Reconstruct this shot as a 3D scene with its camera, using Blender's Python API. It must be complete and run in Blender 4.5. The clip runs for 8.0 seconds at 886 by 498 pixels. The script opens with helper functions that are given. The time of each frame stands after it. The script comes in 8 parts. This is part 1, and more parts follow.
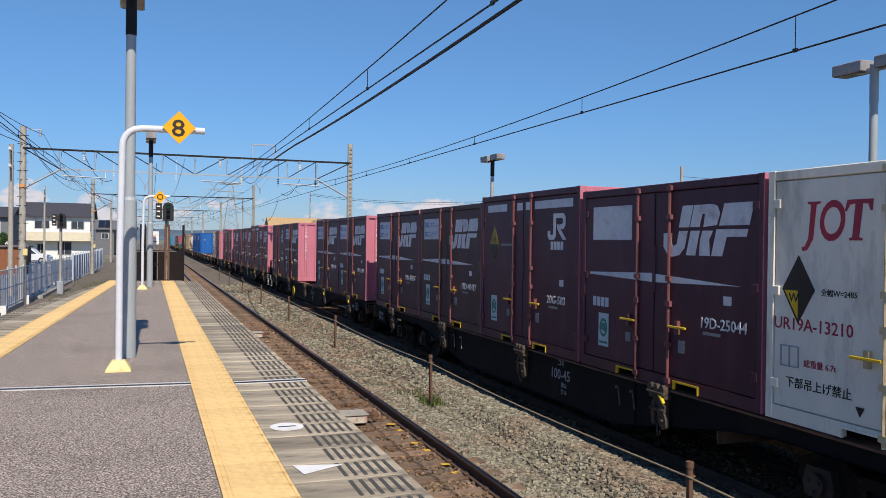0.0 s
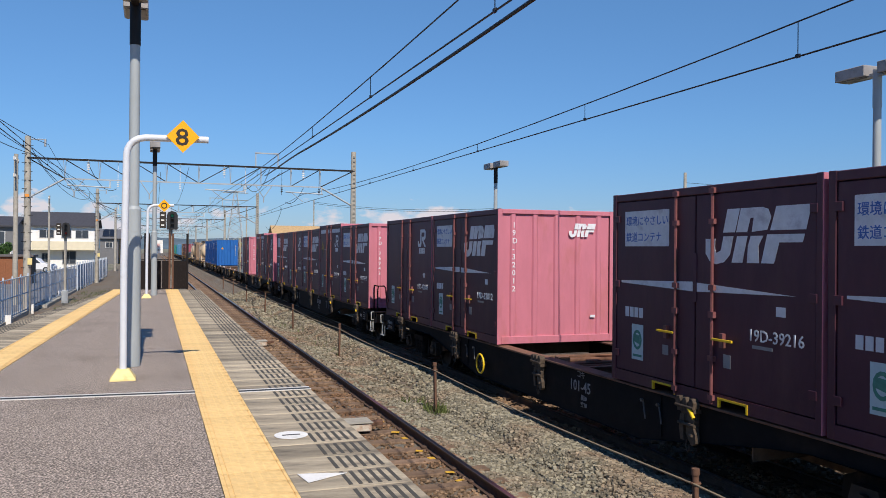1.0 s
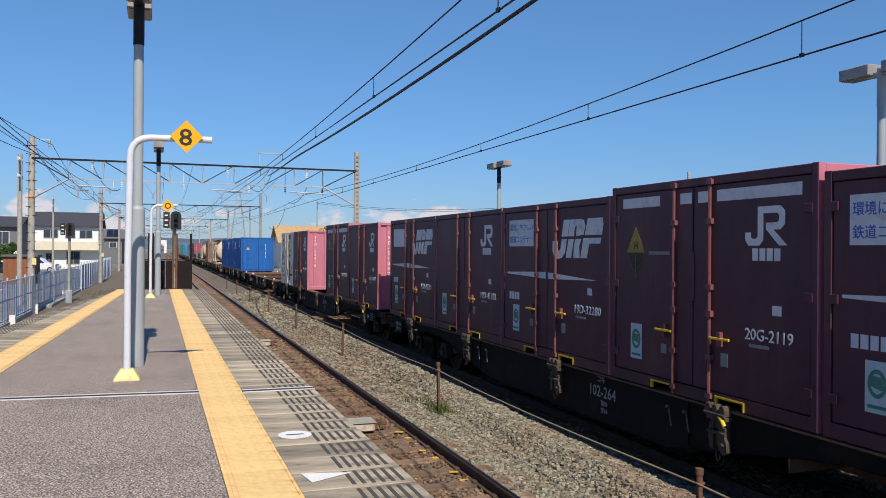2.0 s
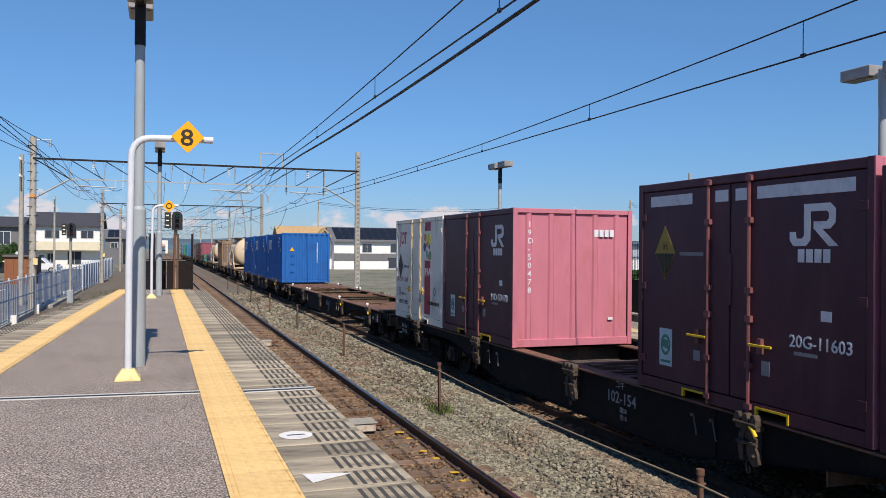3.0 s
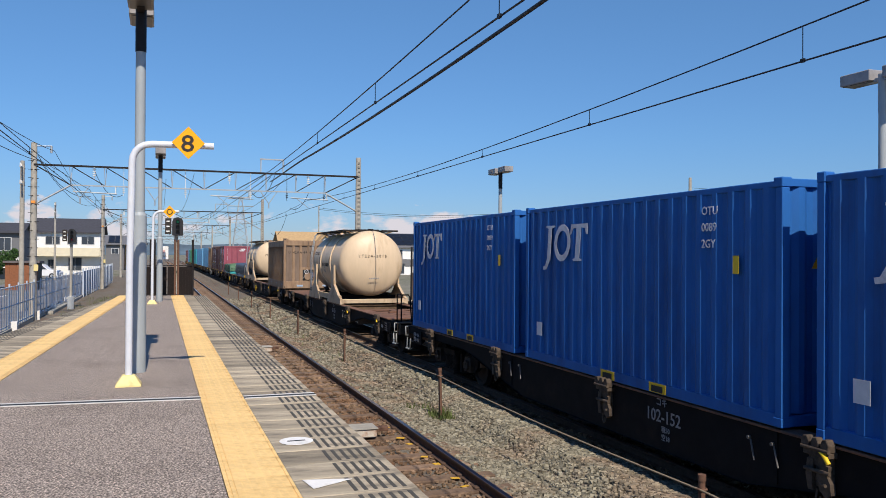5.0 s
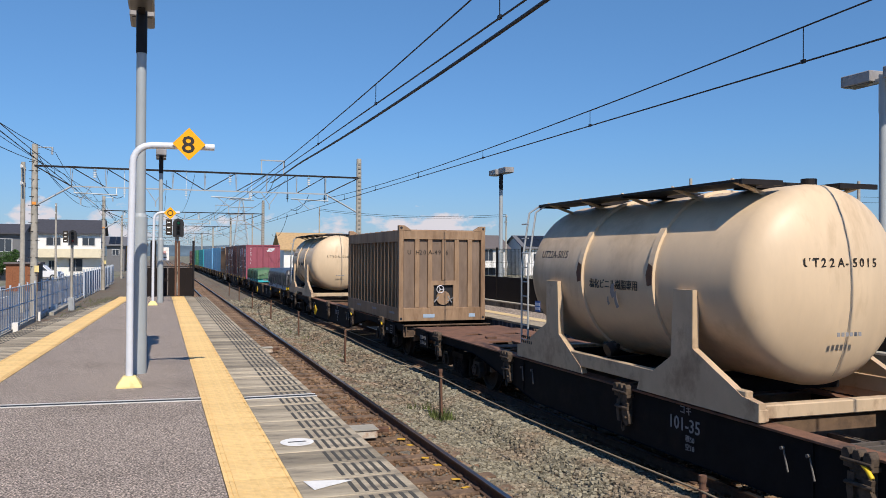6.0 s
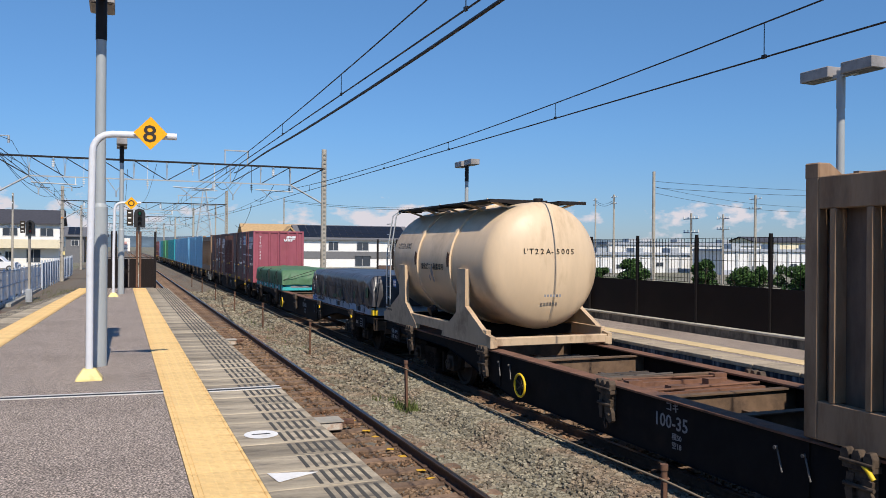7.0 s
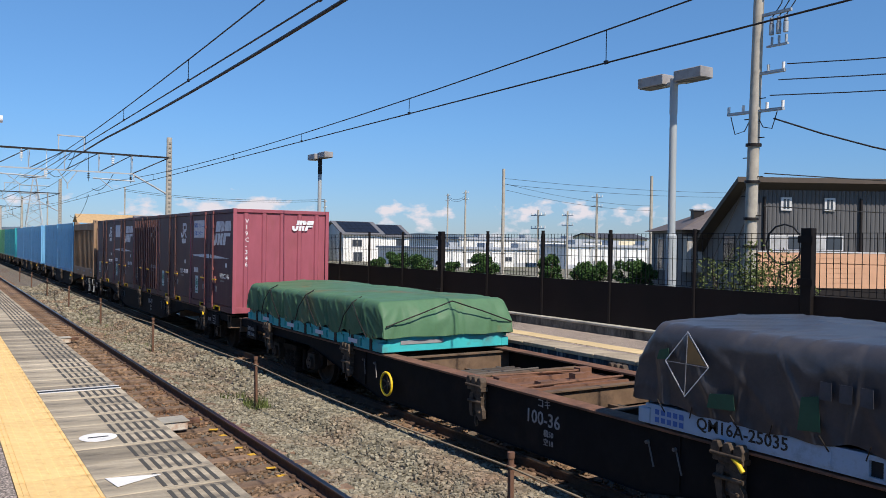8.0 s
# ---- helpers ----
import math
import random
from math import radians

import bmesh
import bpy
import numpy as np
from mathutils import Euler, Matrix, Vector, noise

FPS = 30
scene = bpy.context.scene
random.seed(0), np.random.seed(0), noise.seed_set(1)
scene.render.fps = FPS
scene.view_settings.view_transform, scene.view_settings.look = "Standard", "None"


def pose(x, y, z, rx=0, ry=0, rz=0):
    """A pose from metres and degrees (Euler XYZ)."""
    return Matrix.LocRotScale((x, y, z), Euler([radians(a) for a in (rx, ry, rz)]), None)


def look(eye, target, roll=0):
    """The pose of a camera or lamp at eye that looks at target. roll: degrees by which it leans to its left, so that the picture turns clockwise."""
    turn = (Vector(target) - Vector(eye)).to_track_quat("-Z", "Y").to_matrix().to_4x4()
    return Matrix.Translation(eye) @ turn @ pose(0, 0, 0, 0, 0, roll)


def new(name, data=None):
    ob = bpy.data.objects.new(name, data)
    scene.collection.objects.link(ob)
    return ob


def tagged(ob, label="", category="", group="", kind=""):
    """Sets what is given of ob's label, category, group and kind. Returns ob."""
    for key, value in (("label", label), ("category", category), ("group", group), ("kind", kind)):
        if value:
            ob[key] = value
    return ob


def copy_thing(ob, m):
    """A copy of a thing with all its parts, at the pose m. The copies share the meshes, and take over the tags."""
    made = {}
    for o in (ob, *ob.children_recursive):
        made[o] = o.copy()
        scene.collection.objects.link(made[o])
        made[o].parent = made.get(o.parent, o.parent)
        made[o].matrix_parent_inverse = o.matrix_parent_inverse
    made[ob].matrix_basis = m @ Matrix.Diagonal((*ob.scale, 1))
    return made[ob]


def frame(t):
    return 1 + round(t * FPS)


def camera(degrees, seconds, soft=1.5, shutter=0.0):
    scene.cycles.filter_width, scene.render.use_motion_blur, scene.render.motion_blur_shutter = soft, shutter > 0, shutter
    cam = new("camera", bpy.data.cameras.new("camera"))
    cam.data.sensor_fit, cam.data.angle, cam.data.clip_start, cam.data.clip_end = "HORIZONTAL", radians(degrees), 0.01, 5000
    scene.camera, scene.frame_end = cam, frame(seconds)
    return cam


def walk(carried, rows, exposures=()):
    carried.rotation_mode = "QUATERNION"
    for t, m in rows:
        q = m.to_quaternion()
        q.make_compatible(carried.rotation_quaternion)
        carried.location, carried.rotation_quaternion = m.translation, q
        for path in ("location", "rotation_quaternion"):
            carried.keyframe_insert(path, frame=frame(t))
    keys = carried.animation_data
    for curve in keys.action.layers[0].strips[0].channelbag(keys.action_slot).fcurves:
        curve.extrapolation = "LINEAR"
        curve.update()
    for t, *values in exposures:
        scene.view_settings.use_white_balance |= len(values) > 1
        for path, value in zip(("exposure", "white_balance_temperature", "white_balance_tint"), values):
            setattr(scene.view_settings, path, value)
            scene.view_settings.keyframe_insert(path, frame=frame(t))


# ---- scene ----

# ---------- camera ----------
EYE = (0.0, 0.0, 1.683)
cam = camera(57.46, 8.0, 0.85)


def aim(yaw, pitch, roll):
    return pose(*EYE, 90 + pitch, roll, yaw)


walk(cam, [
    (0.0, aim(-19.98, -0.46, -0.75)),
    (0.5, aim(-19.82, -0.12, -0.50)),
    (1.0, aim(-19.72, 0.06, -0.47)),
    (1.5, aim(-19.57, 0.03, -0.42)),
    (3.0, aim(-19.41, 0.07, -0.46)),
    (3.5, aim(-19.41, 0.07, -0.46)),
    (4.0, aim(-19.44, 0.10, -0.48)),
    (5.5, aim(-19.34, 0.55, -0.32)),
    (6.0, aim(-19.33, 0.52, -0.33)),
    (6.5, aim(-19.44, 0.47, -0.34)),
    (7.0, aim(-21.77, -0.06, -0.46)),
    (7.5, aim(-27.17, -0.75, -0.57)),
    (8.0, aim(-32.14, -0.36, -0.88)),
], [(0.0, 0.0), (7.4, 0.0), (8.0, 0.13)])

# ---------- light ----------
SUN_ELEV, SUN_X = 48.0, -0.02
world = bpy.data.worlds.new("world")
scene.world = world
world.use_nodes = True
wt = world.node_tree
wt.nodes.clear()
w_out = wt.nodes.new("ShaderNodeOutputWorld")
w_bg = wt.nodes.new("ShaderNodeBackground")
w_sky = wt.nodes.new("ShaderNodeTexSky")
w_sky.sky_type = "NISHITA"
w_sky.sun_disc = False
w_sky.sun_elevation = radians(SUN_ELEV)
w_sky.sun_rotation = radians(180 - 2)
w_sky.air_density, w_sky.dust_density, w_sky.ozone_density = 1.0, 0.1, 3.0
w_bg.inputs["Strength"].default_value = 0.128
# low cumulus over the horizon
w_tc = wt.nodes.new("ShaderNodeTexCoord")
w_map = wt.nodes.new("ShaderNodeMapping")
w_map.inputs["Scale"].default_value = (24, 24, 44)
w_map.inputs["Location"].default_value = (2.3, 0.7, 0.0)
w_noise = wt.nodes.new("ShaderNodeTexNoise")
w_noise.inputs["Scale"].default_value = 1.0
w_noise.inputs["Detail"].default_value = 9
w_noise.inputs["Roughness"].default_value = 0.52
w_sep = wt.nodes.new("ShaderNodeSeparateXYZ")
w_band = wt.nodes.new("ShaderNodeValToRGB")
w_band.color_ramp.elements[0].position = 0.0
w_band.color_ramp.elements[0].color = (0.60, 0.60, 0.60, 1)
w_band.color_ramp.elements[1].position = 0.105
w_band.color_ramp.elements[1].color = (0, 0, 0, 1)
mid = w_band.color_ramp.elements.new(0.045)
mid.color = (0.72, 0.72, 0.72, 1)
w_add = wt.nodes.new("ShaderNodeMath")
w_add.operation = "ADD"
w_mask = wt.nodes.new("ShaderNodeMapRange")
w_mask.inputs["From Min"].default_value = 1.205
w_mask.inputs["From Max"].default_value = 1.31
w_mix = wt.nodes.new("ShaderNodeMix")
w_mix.data_type = "RGBA"
w_mix.inputs["B"].default_value = (5.6, 5.35, 5.75, 1)
L = wt.links.new
L(w_tc.outputs["Generated"], w_map.inputs["Vector"])
L(w_map.outputs["Vector"], w_noise.inputs["Vector"])
L(w_tc.outputs["Generated"], w_sep.inputs["Vector"])
L(w_sep.outputs["Z"], w_band.inputs["Fac"])
L(w_band.outputs["Color"], w_add.inputs[0])
L(w_noise.outputs["Fac"], w_add.inputs[1])
L(w_add.outputs["Value"], w_mask.inputs["Value"])
L(w_mask.outputs["Result"], w_mix.inputs["Factor"])
w_tint = wt.nodes.new("ShaderNodeValToRGB")
for place, colour in ((0.0, (0.34, 0.44, 0.69)), (0.14, (0.42, 0.62, 0.85)), (0.30, (0.52, 0.76, 0.96)), (0.75, (0.44, 0.70, 0.96))):
    stop = w_tint.color_ramp.elements.new(place) if place not in (0.0,) else w_tint.color_ramp.elements[0]
    stop.color = (*colour, 1)
w_tint.color_ramp.elements[len(w_tint.color_ramp.elements) - 1].color = (0.40, 0.68, 1.0, 1)
w_mul = wt.nodes.new("ShaderNodeMix")
w_mul.data_type, w_mul.blend_type = "RGBA", "MULTIPLY"
w_mul.inputs["Factor"].default_value = 1.0
L(w_sep.outputs["Z"], w_tint.inputs["Fac"])
L(w_sky.outputs["Color"], w_mul.inputs["A"])
L(w_tint.outputs["Color"], w_mul.inputs["B"])
L(w_mul.outputs["Result"], w_mix.inputs["A"])
L(w_mix.outputs["Result"], w_bg.inputs["Color"])
L(w_bg.outputs["Background"], w_out.inputs["Surface"])

sun = new("sun", bpy.data.lights.new("sun", "SUN"))
sun.data.energy = 5.0
sun.data.angle = radians(0.53)
sun.data.color = (1.0, 0.905, 0.785)
sun.matrix_world = look((SUN_X * 100, -100, 100 * math.tan(radians(SUN_ELEV))), (0, 0, 0))


# ---------- materials ----------
def material(name, base, rough=0.6, metal=0.0, vary=0.15, scale=4.0, dirt=None, dirt_amount=0.0, dirt_scale=1.5,
             bump=0.0, bump_scale=60.0, stretch=(1, 1, 1), each=0.0, island=0.0, spec=0.4, crisp=0.2):
    """A surface with grain, a second colour in stains, relief and a random shade from piece to piece."""
    m = bpy.data.materials.new(name)
    m.use_nodes = True
    t = m.node_tree
    n, link = t.nodes, t.links.new
    b = n["Principled BSDF"]
    b.inputs["Roughness"].default_value = rough
    b.inputs["Metallic"].default_value = metal
    b.inputs["Specular IOR Level"].default_value = spec
    tc = n.new("ShaderNodeTexCoord")
    mp = n.new("ShaderNodeMapping")
    mp.inputs["Scale"].default_value = stretch
    link(tc.outputs["Object"], mp.inputs["Vector"])
    fine = n.new("ShaderNodeTexNoise")
    fine.inputs["Scale"].default_value = scale
    fine.inputs["Detail"].default_value = 8
    fine.inputs["Roughness"].default_value = 0.65
    link(mp.outputs["Vector"], fine.inputs["Vector"])
    span = n.new("ShaderNodeMapRange")
    span.inputs["From Min"].default_value, span.inputs["From Max"].default_value = 0.5 - crisp, 0.5 + crisp
    span.inputs["To Min"].default_value, span.inputs["To Max"].default_value = 1 - vary, 1 + vary
    link(fine.outputs["Fac"], span.inputs["Value"])
    value = span.outputs["Result"]
    for amount, node, socket in ((each, "ShaderNodeObjectInfo", "Random"), (island, "ShaderNodeNewGeometry", "Random Per Island")):
        if amount:
            r = n.new(node)
            rr = n.new("ShaderNodeMapRange")
            rr.inputs["To Min"].default_value, rr.inputs["To Max"].default_value = 1 - amount, 1 + amount
            link(r.outputs[socket], rr.inputs["Value"])
            mu = n.new("ShaderNodeMath")
            mu.operation = "MULTIPLY"
            link(value, mu.inputs[0])
            link(rr.outputs["Result"], mu.inputs[1])
            value = mu.outputs["Value"]
    col = n.new("ShaderNodeMix")
    col.data_type = "RGBA"
    col.inputs["A"].default_value = (*base, 1)
    col.inputs["B"].default_value = (*(dirt or base), 1)
    if dirt_amount:
        st = n.new("ShaderNodeTexNoise")
        st.inputs["Scale"].default_value = dirt_scale
        st.inputs["Detail"].default_value = 6
        st.inputs["Roughness"].default_value = 0.7
        link(mp.outputs["Vector"], st.inputs["Vector"])
        sr = n.new("ShaderNodeMapRange")
        sr.inputs["From Min"].default_value, sr.inputs["From Max"].default_value = 0.62 - 0.3 * dirt_amount, 0.82 - 0.25 * dirt_amount
        link(st.outputs["Fac"], sr.inputs["Value"])
        link(sr.outputs["Result"], col.inputs["Factor"])
    else:
        col.inputs["Factor"].default_value = 0.0
    sc = n.new("ShaderNodeVectorMath")
    sc.operation = "SCALE"
    link(col.outputs["Result"], sc.inputs["Vector"])
    link(value, sc.inputs["Scale"])
    link(sc.outputs["Vector"], b.inputs["Base Color"])
    if bump:
        bn = n.new("ShaderNodeTexNoise")
        bn.inputs["Scale"].default_value = bump_scale
        bn.inputs["Detail"].default_value = 4
        link(mp.outputs["Vector"], bn.inputs["Vector"])
        bp = n.new("ShaderNodeBump")
        bp.inputs["Strength"].default_value = bump
        bp.inputs["Distance"].default_value = 0.01
        link(bn.outputs["Fac"], bp.inputs["Height"])
        link(bp.outputs["Normal"], b.inputs["Normal"])
    return m


def glow(name, colour, strength):
    m = material(name, colour, 0.3)
    b = m.node_tree.nodes["Principled BSDF"]
    b.inputs["Emission Color"].default_value = (*colour, 1)
    b.inputs["Emission Strength"].default_value = strength
    return m


ASPHALT = material("platform_asphalt", (0.33, 0.272, 0.228), 0.9, 0, 0.75, 60, (0.25, 0.205, 0.17), 0.5, 0.7, 1.0, 120, crisp=0.10)

def pitted(m, scale, depth):
    """Coarse grains with dark gaps between them."""
    t = m.node_tree
    grain = t.nodes.new("ShaderNodeTexVoronoi")
    grain.inputs["Scale"].default_value = scale
    tc = t.nodes.new("ShaderNodeTexCoord")
    t.links.new(tc.outputs["Object"], grain.inputs["Vector"])
    mr = t.nodes.new("ShaderNodeMapRange")
    mr.inputs["From Min"].default_value, mr.inputs["From Max"].default_value = 0.12, 0.75
    mr.inputs["To Min"].default_value, mr.inputs["To Max"].default_value = 1 + 1.0 * depth, 1 - 0.62 * depth
    t.links.new(grain.outputs["Distance"], mr.inputs["Value"])
    for node in t.nodes:
        if node.bl_idname == "ShaderNodeVectorMath":
            mul = t.nodes.new("ShaderNodeMath")
            mul.operation = "MULTIPLY"
            t.links.new(node.inputs["Scale"].links[0].from_socket, mul.inputs[0])
            t.links.new(mr.outputs["Result"], mul.inputs[1])
            t.links.new(mul.outputs["Value"], node.inputs["Scale"])
            break


pitted(ASPHALT, 62, 0.75)
CONCRETE = material("concrete", (0.40, 0.375, 0.32), 0.9, 0, 0.16, 9, (0.24, 0.225, 0.19), 0.5, 1.2, 0.35, 90, each=0.12)
SLAB = material("edge_slab_concrete", (0.44, 0.37, 0.265), 0.9, 0, 0.30, 9, (0.10, 0.086, 0.068), 0.66, 2.2, 0.35, 90, (0.8, 2.6, 1), each=0.30)
OLD_CONCRETE = material("stained_concrete", (0.30, 0.285, 0.25), 0.92, 0, 0.25, 5, (0.12, 0.115, 0.10), 0.65, 1.6, 0.4, 50, (1, 1, 0.4))
GROOVE = material("groove_shadow_dirt", (0.07, 0.066, 0.058), 0.95, 0, 0.2, 20)
TACTILE = material("yellow_tactile_tile", (0.82, 0.555, 0.23), 0.75, 0, 0.14, 12, (0.60, 0.36, 0.12), 0.48, 2.5, 0.2, 80, each=0.06)
WHITE_PAINT = material("white_paint", (0.80, 0.78, 0.74), 0.6, 0, 0.08, 12, (0.55, 0.53, 0.48), 0.3, 4)
YELLOW_PAINT = material("yellow_paint", (0.78, 0.63, 0.27), 0.6, 0, 0.1, 10, (0.45, 0.30, 0.1), 0.25, 5)
RAIL_HEAD = material("polished_rail_steel", (0.20, 0.20, 0.22), 0.28, 0.9, 0.1, 3, stretch=(1, 0.05, 1))
RAIL_RUST = material("rusty_rail_steel", (0.105, 0.062, 0.042), 0.85, 0.1, 0.25, 14, (0.05, 0.035, 0.03), 0.5, 4, 0.3, 60)
SLEEPER = material("dusty_sleeper", (0.22, 0.145, 0.095), 0.95, 0, 0.25, 10, (0.11, 0.068, 0.045), 0.5, 3, 0.5, 50, each=0.2)
BALLAST = material("ballast_bed", (0.155, 0.135, 0.105), 0.95, 0, 0.55, 26, (0.16, 0.10, 0.065), 0.55, 0.9, 1.0, 45)
STONE = material("ballast_stone", (0.235, 0.212, 0.155), 0.92, 0, 0.25, 12, (0.21, 0.135, 0.09), 0.5, 0.55, 0, island=0.5)
STONE_RUST = material("rusty_ballast_stone", (0.22, 0.145, 0.088), 0.92, 0, 0.25, 12, (0.15, 0.075, 0.038), 0.6, 0.8, 0, island=0.5)
GROUND = material("dry_ground", (0.20, 0.185, 0.14), 0.95, 0, 0.35, 1.5, (0.09, 0.11, 0.045), 0.5, 0.12, 0.5, 8)
ROAD = material("street_asphalt", (0.20, 0.20, 0.205), 0.92, 0, 0.18, 6, (0.09, 0.09, 0.095), 0.4, 0.4)
GALV = material("galvanised_steel", (0.42, 0.44, 0.45), 0.5, 0.25, 0.1, 5, (0.30, 0.31, 0.32), 0.35, 2)
POLE_GREY = material("grey_painted_pole", (0.36, 0.39, 0.40), 0.5, 0, 0.08, 4, (0.27, 0.29, 0.29), 0.35, 2, stretch=(1, 1, 0.3))
WHITE_PIPE = material("white_painted_pipe", (0.66, 0.68, 0.72), 0.4, 0, 0.06, 5, (0.5, 0.5, 0.5), 0.25, 3)
DARK_METAL = material("dark_brown_metal", (0.022, 0.018, 0.017), 0.55, 0.2, 0.2, 6, spec=0.25)
BROWN_PANEL = material("dark_brown_panel", (0.017, 0.0125, 0.0115), 0.7, 0.0, 0.15, 3, (0.012, 0.010, 0.009), 0.4, 1.5, spec=0.15)
BLACK = material("black_rubber", (0.018, 0.018, 0.02), 0.6, 0, 0.2, 8)
WIRE = material("dark_copper_wire", (0.035, 0.033, 0.034), 0.5, 0.5, 0.1, 3)
MAST = material("mast_concrete", (0.41, 0.375, 0.315), 0.9, 0, 0.15, 6, (0.30, 0.28, 0.24), 0.45, 2, 0.2, 40)
ROPE = material("weathered_rope", (0.26, 0.20, 0.13), 0.9, 0, 0.3, 60)
RUST_POST = material("rusty_post", (0.16, 0.085, 0.055), 0.85, 0.2, 0.25, 14)
SIGN_YELLOW = material("sign_amber", (0.95, 0.42, 0.005), 0.35, 0, 0.03, 3)
SIGN_BLACK = material("sign_black", (0.03, 0.022, 0.015), 0.5, 0, 0.05, 3)


# ---------- mesh helpers ----------
def box(bm, x0, x1, y0, y1, z0, z1):
    v = [bm.verts.new(p) for p in ((x0, y0, z0), (x1, y0, z0), (x1, y1, z0), (x0, y1, z0), (x0, y0, z1), (x1, y0, z1), (x1, y1, z1), (x0, y1, z1))]
    for f in ((3, 2, 1, 0), (4, 5, 6, 7), (0, 1, 5, 4), (1, 2, 6, 5), (2, 3, 7, 6), (3, 0, 4, 7)):
        bm.faces.new([v[i] for i in f])


def slab(*sizes):
    bm = bmesh.new()
    box(bm, *sizes)
    return bm


def tube(bm, a, b, r, seg=8, r2=None):
    """A round bar from a to b, thinner or thicker at b by r2."""
    a, b = Vector(a), Vector(b)
    q = (b - a).to_track_quat("Z", "Y")
    r2 = r if r2 is None else r2
    lo = [bm.verts.new(a + q @ Vector((r * math.cos(k * math.tau / seg), r * math.sin(k * math.tau / seg), 0))) for k in range(seg)]
    hi = [bm.verts.new(b + q @ Vector((r2 * math.cos(k * math.tau / seg), r2 * math.sin(k * math.tau / seg), 0))) for k in range(seg)]
    for k in range(seg):
        f = bm.faces.new((lo[k], lo[(k + 1) % seg], hi[(k + 1) % seg], hi[k]))
        f.smooth = seg > 6
    bm.faces.new([bm.verts.new(v.co) for v in lo[::-1]])
    bm.faces.new([bm.verts.new(v.co) for v in hi])


def pipe(bm, pts, r, seg=8):
    """A bent round bar through pts."""
    pts = [Vector(p) for p in pts]
    rings = []
    for i, p in enumerate(pts):
        d = (pts[min(i + 1, len(pts) - 1)] - pts[max(i - 1, 0)]).normalized()
        q = d.to_track_quat("Z", "Y")
        rings.append([bm.verts.new(p + q @ Vector((r * math.cos(k * math.tau / seg), r * math.sin(k * math.tau / seg), 0))) for k in range(seg)])
    for A, B in zip(rings, rings[1:]):
        best = min(range(seg), key=lambda s: sum((A[k].co - B[(k + s) % seg].co).length for k in range(seg)))
        for k in range(seg):
            f = bm.faces.new((A[k], A[(k + 1) % seg], B[(k + 1 + best) % seg], B[(k + best) % seg]))
            f.smooth = True
    bm.faces.new([bm.verts.new(v.co) for v in rings[0][::-1]])
    bm.faces.new([bm.verts.new(v.co) for v in rings[-1]])


def prism(bm, pts, axis, lo, hi):
    """A flat outline pushed through from lo to hi along an axis: 'x' takes (y, z), 'y' takes (x, z), 'z' takes (x, y)."""
    def at(p, h):
        return {"x": (h, p[0], p[1]), "y": (p[0], h, p[1]), "z": (p[0], p[1], h)}[axis]
    a = [bm.verts.new(at(p, lo)) for p in pts]
    b = [bm.verts.new(at(p, hi)) for p in pts]
    n = len(pts)
    faces = [bm.faces.new(a[::-1]), bm.faces.new(b)]
    for k in range(n):
        faces.append(bm.faces.new((a[k], a[(k + 1) % n], b[(k + 1) % n], b[k])))
    bmesh.ops.recalc_face_normals(bm, faces=faces)


def finish(bm, name, mat, bevel=0.0):
    if bevel:
        bmesh.ops.bevel(bm, geom=bm.edges[:], offset=bevel, segments=1, affect="EDGES", clamp_overlap=True)
    me = bpy.data.meshes.new(name)
    bm.to_mesh(me)
    bm.free()
    me.materials.append(mat)
    return me


def part(name, bm, mat, parent=None, label="", at=None, bevel=0.0):
    me = bm if isinstance(bm, bpy.types.Mesh) else finish(bm, name, mat, bevel)
    ob = new(name, me)
    if parent:
        ob.parent = parent
    if at is not None:
        ob.matrix_basis = at
    if label:
        tagged(ob, label)
    return ob


def thing(name, label, category, group="", at=None, kind=""):
    ob = new(name)
    ob.empty_display_size = 0.3
    if at is not None:
        ob.matrix_basis = at
    return tagged(ob, label, category, group, kind)


TEXTS = {}


def lettering(text, height, mat, thick=0.002):
    """A mesh of written characters, in the plane x-y, lower left at the origin."""
    key = (text, height, mat.name)
    if key not in TEXTS:
        cu = bpy.data.curves.new("text", "FONT")
        cu.body = text
        cu.size = height * 1.36
        cu.extrude = thick
        cu.offset = 0.013 * height
        cu.resolution_u = 2
        ob = bpy.data.objects.new("text", cu)
        scene.collection.objects.link(ob)
        bpy.context.view_layer.update()
        me = bpy.data.meshes.new_from_object(ob.evaluated_get(bpy.context.evaluated_depsgraph_get()))
        me.name = "lettering"
        me.materials.clear()
        me.materials.append(mat)
        bpy.data.objects.remove(ob)
        TEXTS[key] = me
    return TEXTS[key]

# ---------- ground, tracks, platforms ----------
RAIL_Z = -1.10
NEAR_TRACK, FAR_TRACK = 3.27, 7.18


def sheet(name, corners, z, mat, label, kind="structure"):
    bm = bmesh.new()
    bm.faces.new([bm.verts.new((x, y, z)) for x, y in corners])
    return tagged(part(name, bm, mat), label, name, kind=kind)


sheet("ground", [(-2500, -400), (2500, -400), (2500, 4500), (-2500, 4500)], -1.62, GROUND, "flat dry ground with patches of grass")
sheet("road", [(-14.5, -20), (-6.0, -20), (-5.6, 118), (-13.5, 122)], -1.30, ROAD, "grey asphalt street beside the railway")
bm = bmesh.new()
for k in range(12):
    box(bm, -10.1, -9.98, 20 + k * 8, 24 + k * 8, -1.30, -1.294)
tagged(part("road_marking", bm, WHITE_PAINT), "dashed white line painted on the street", "road marking", kind="structure")


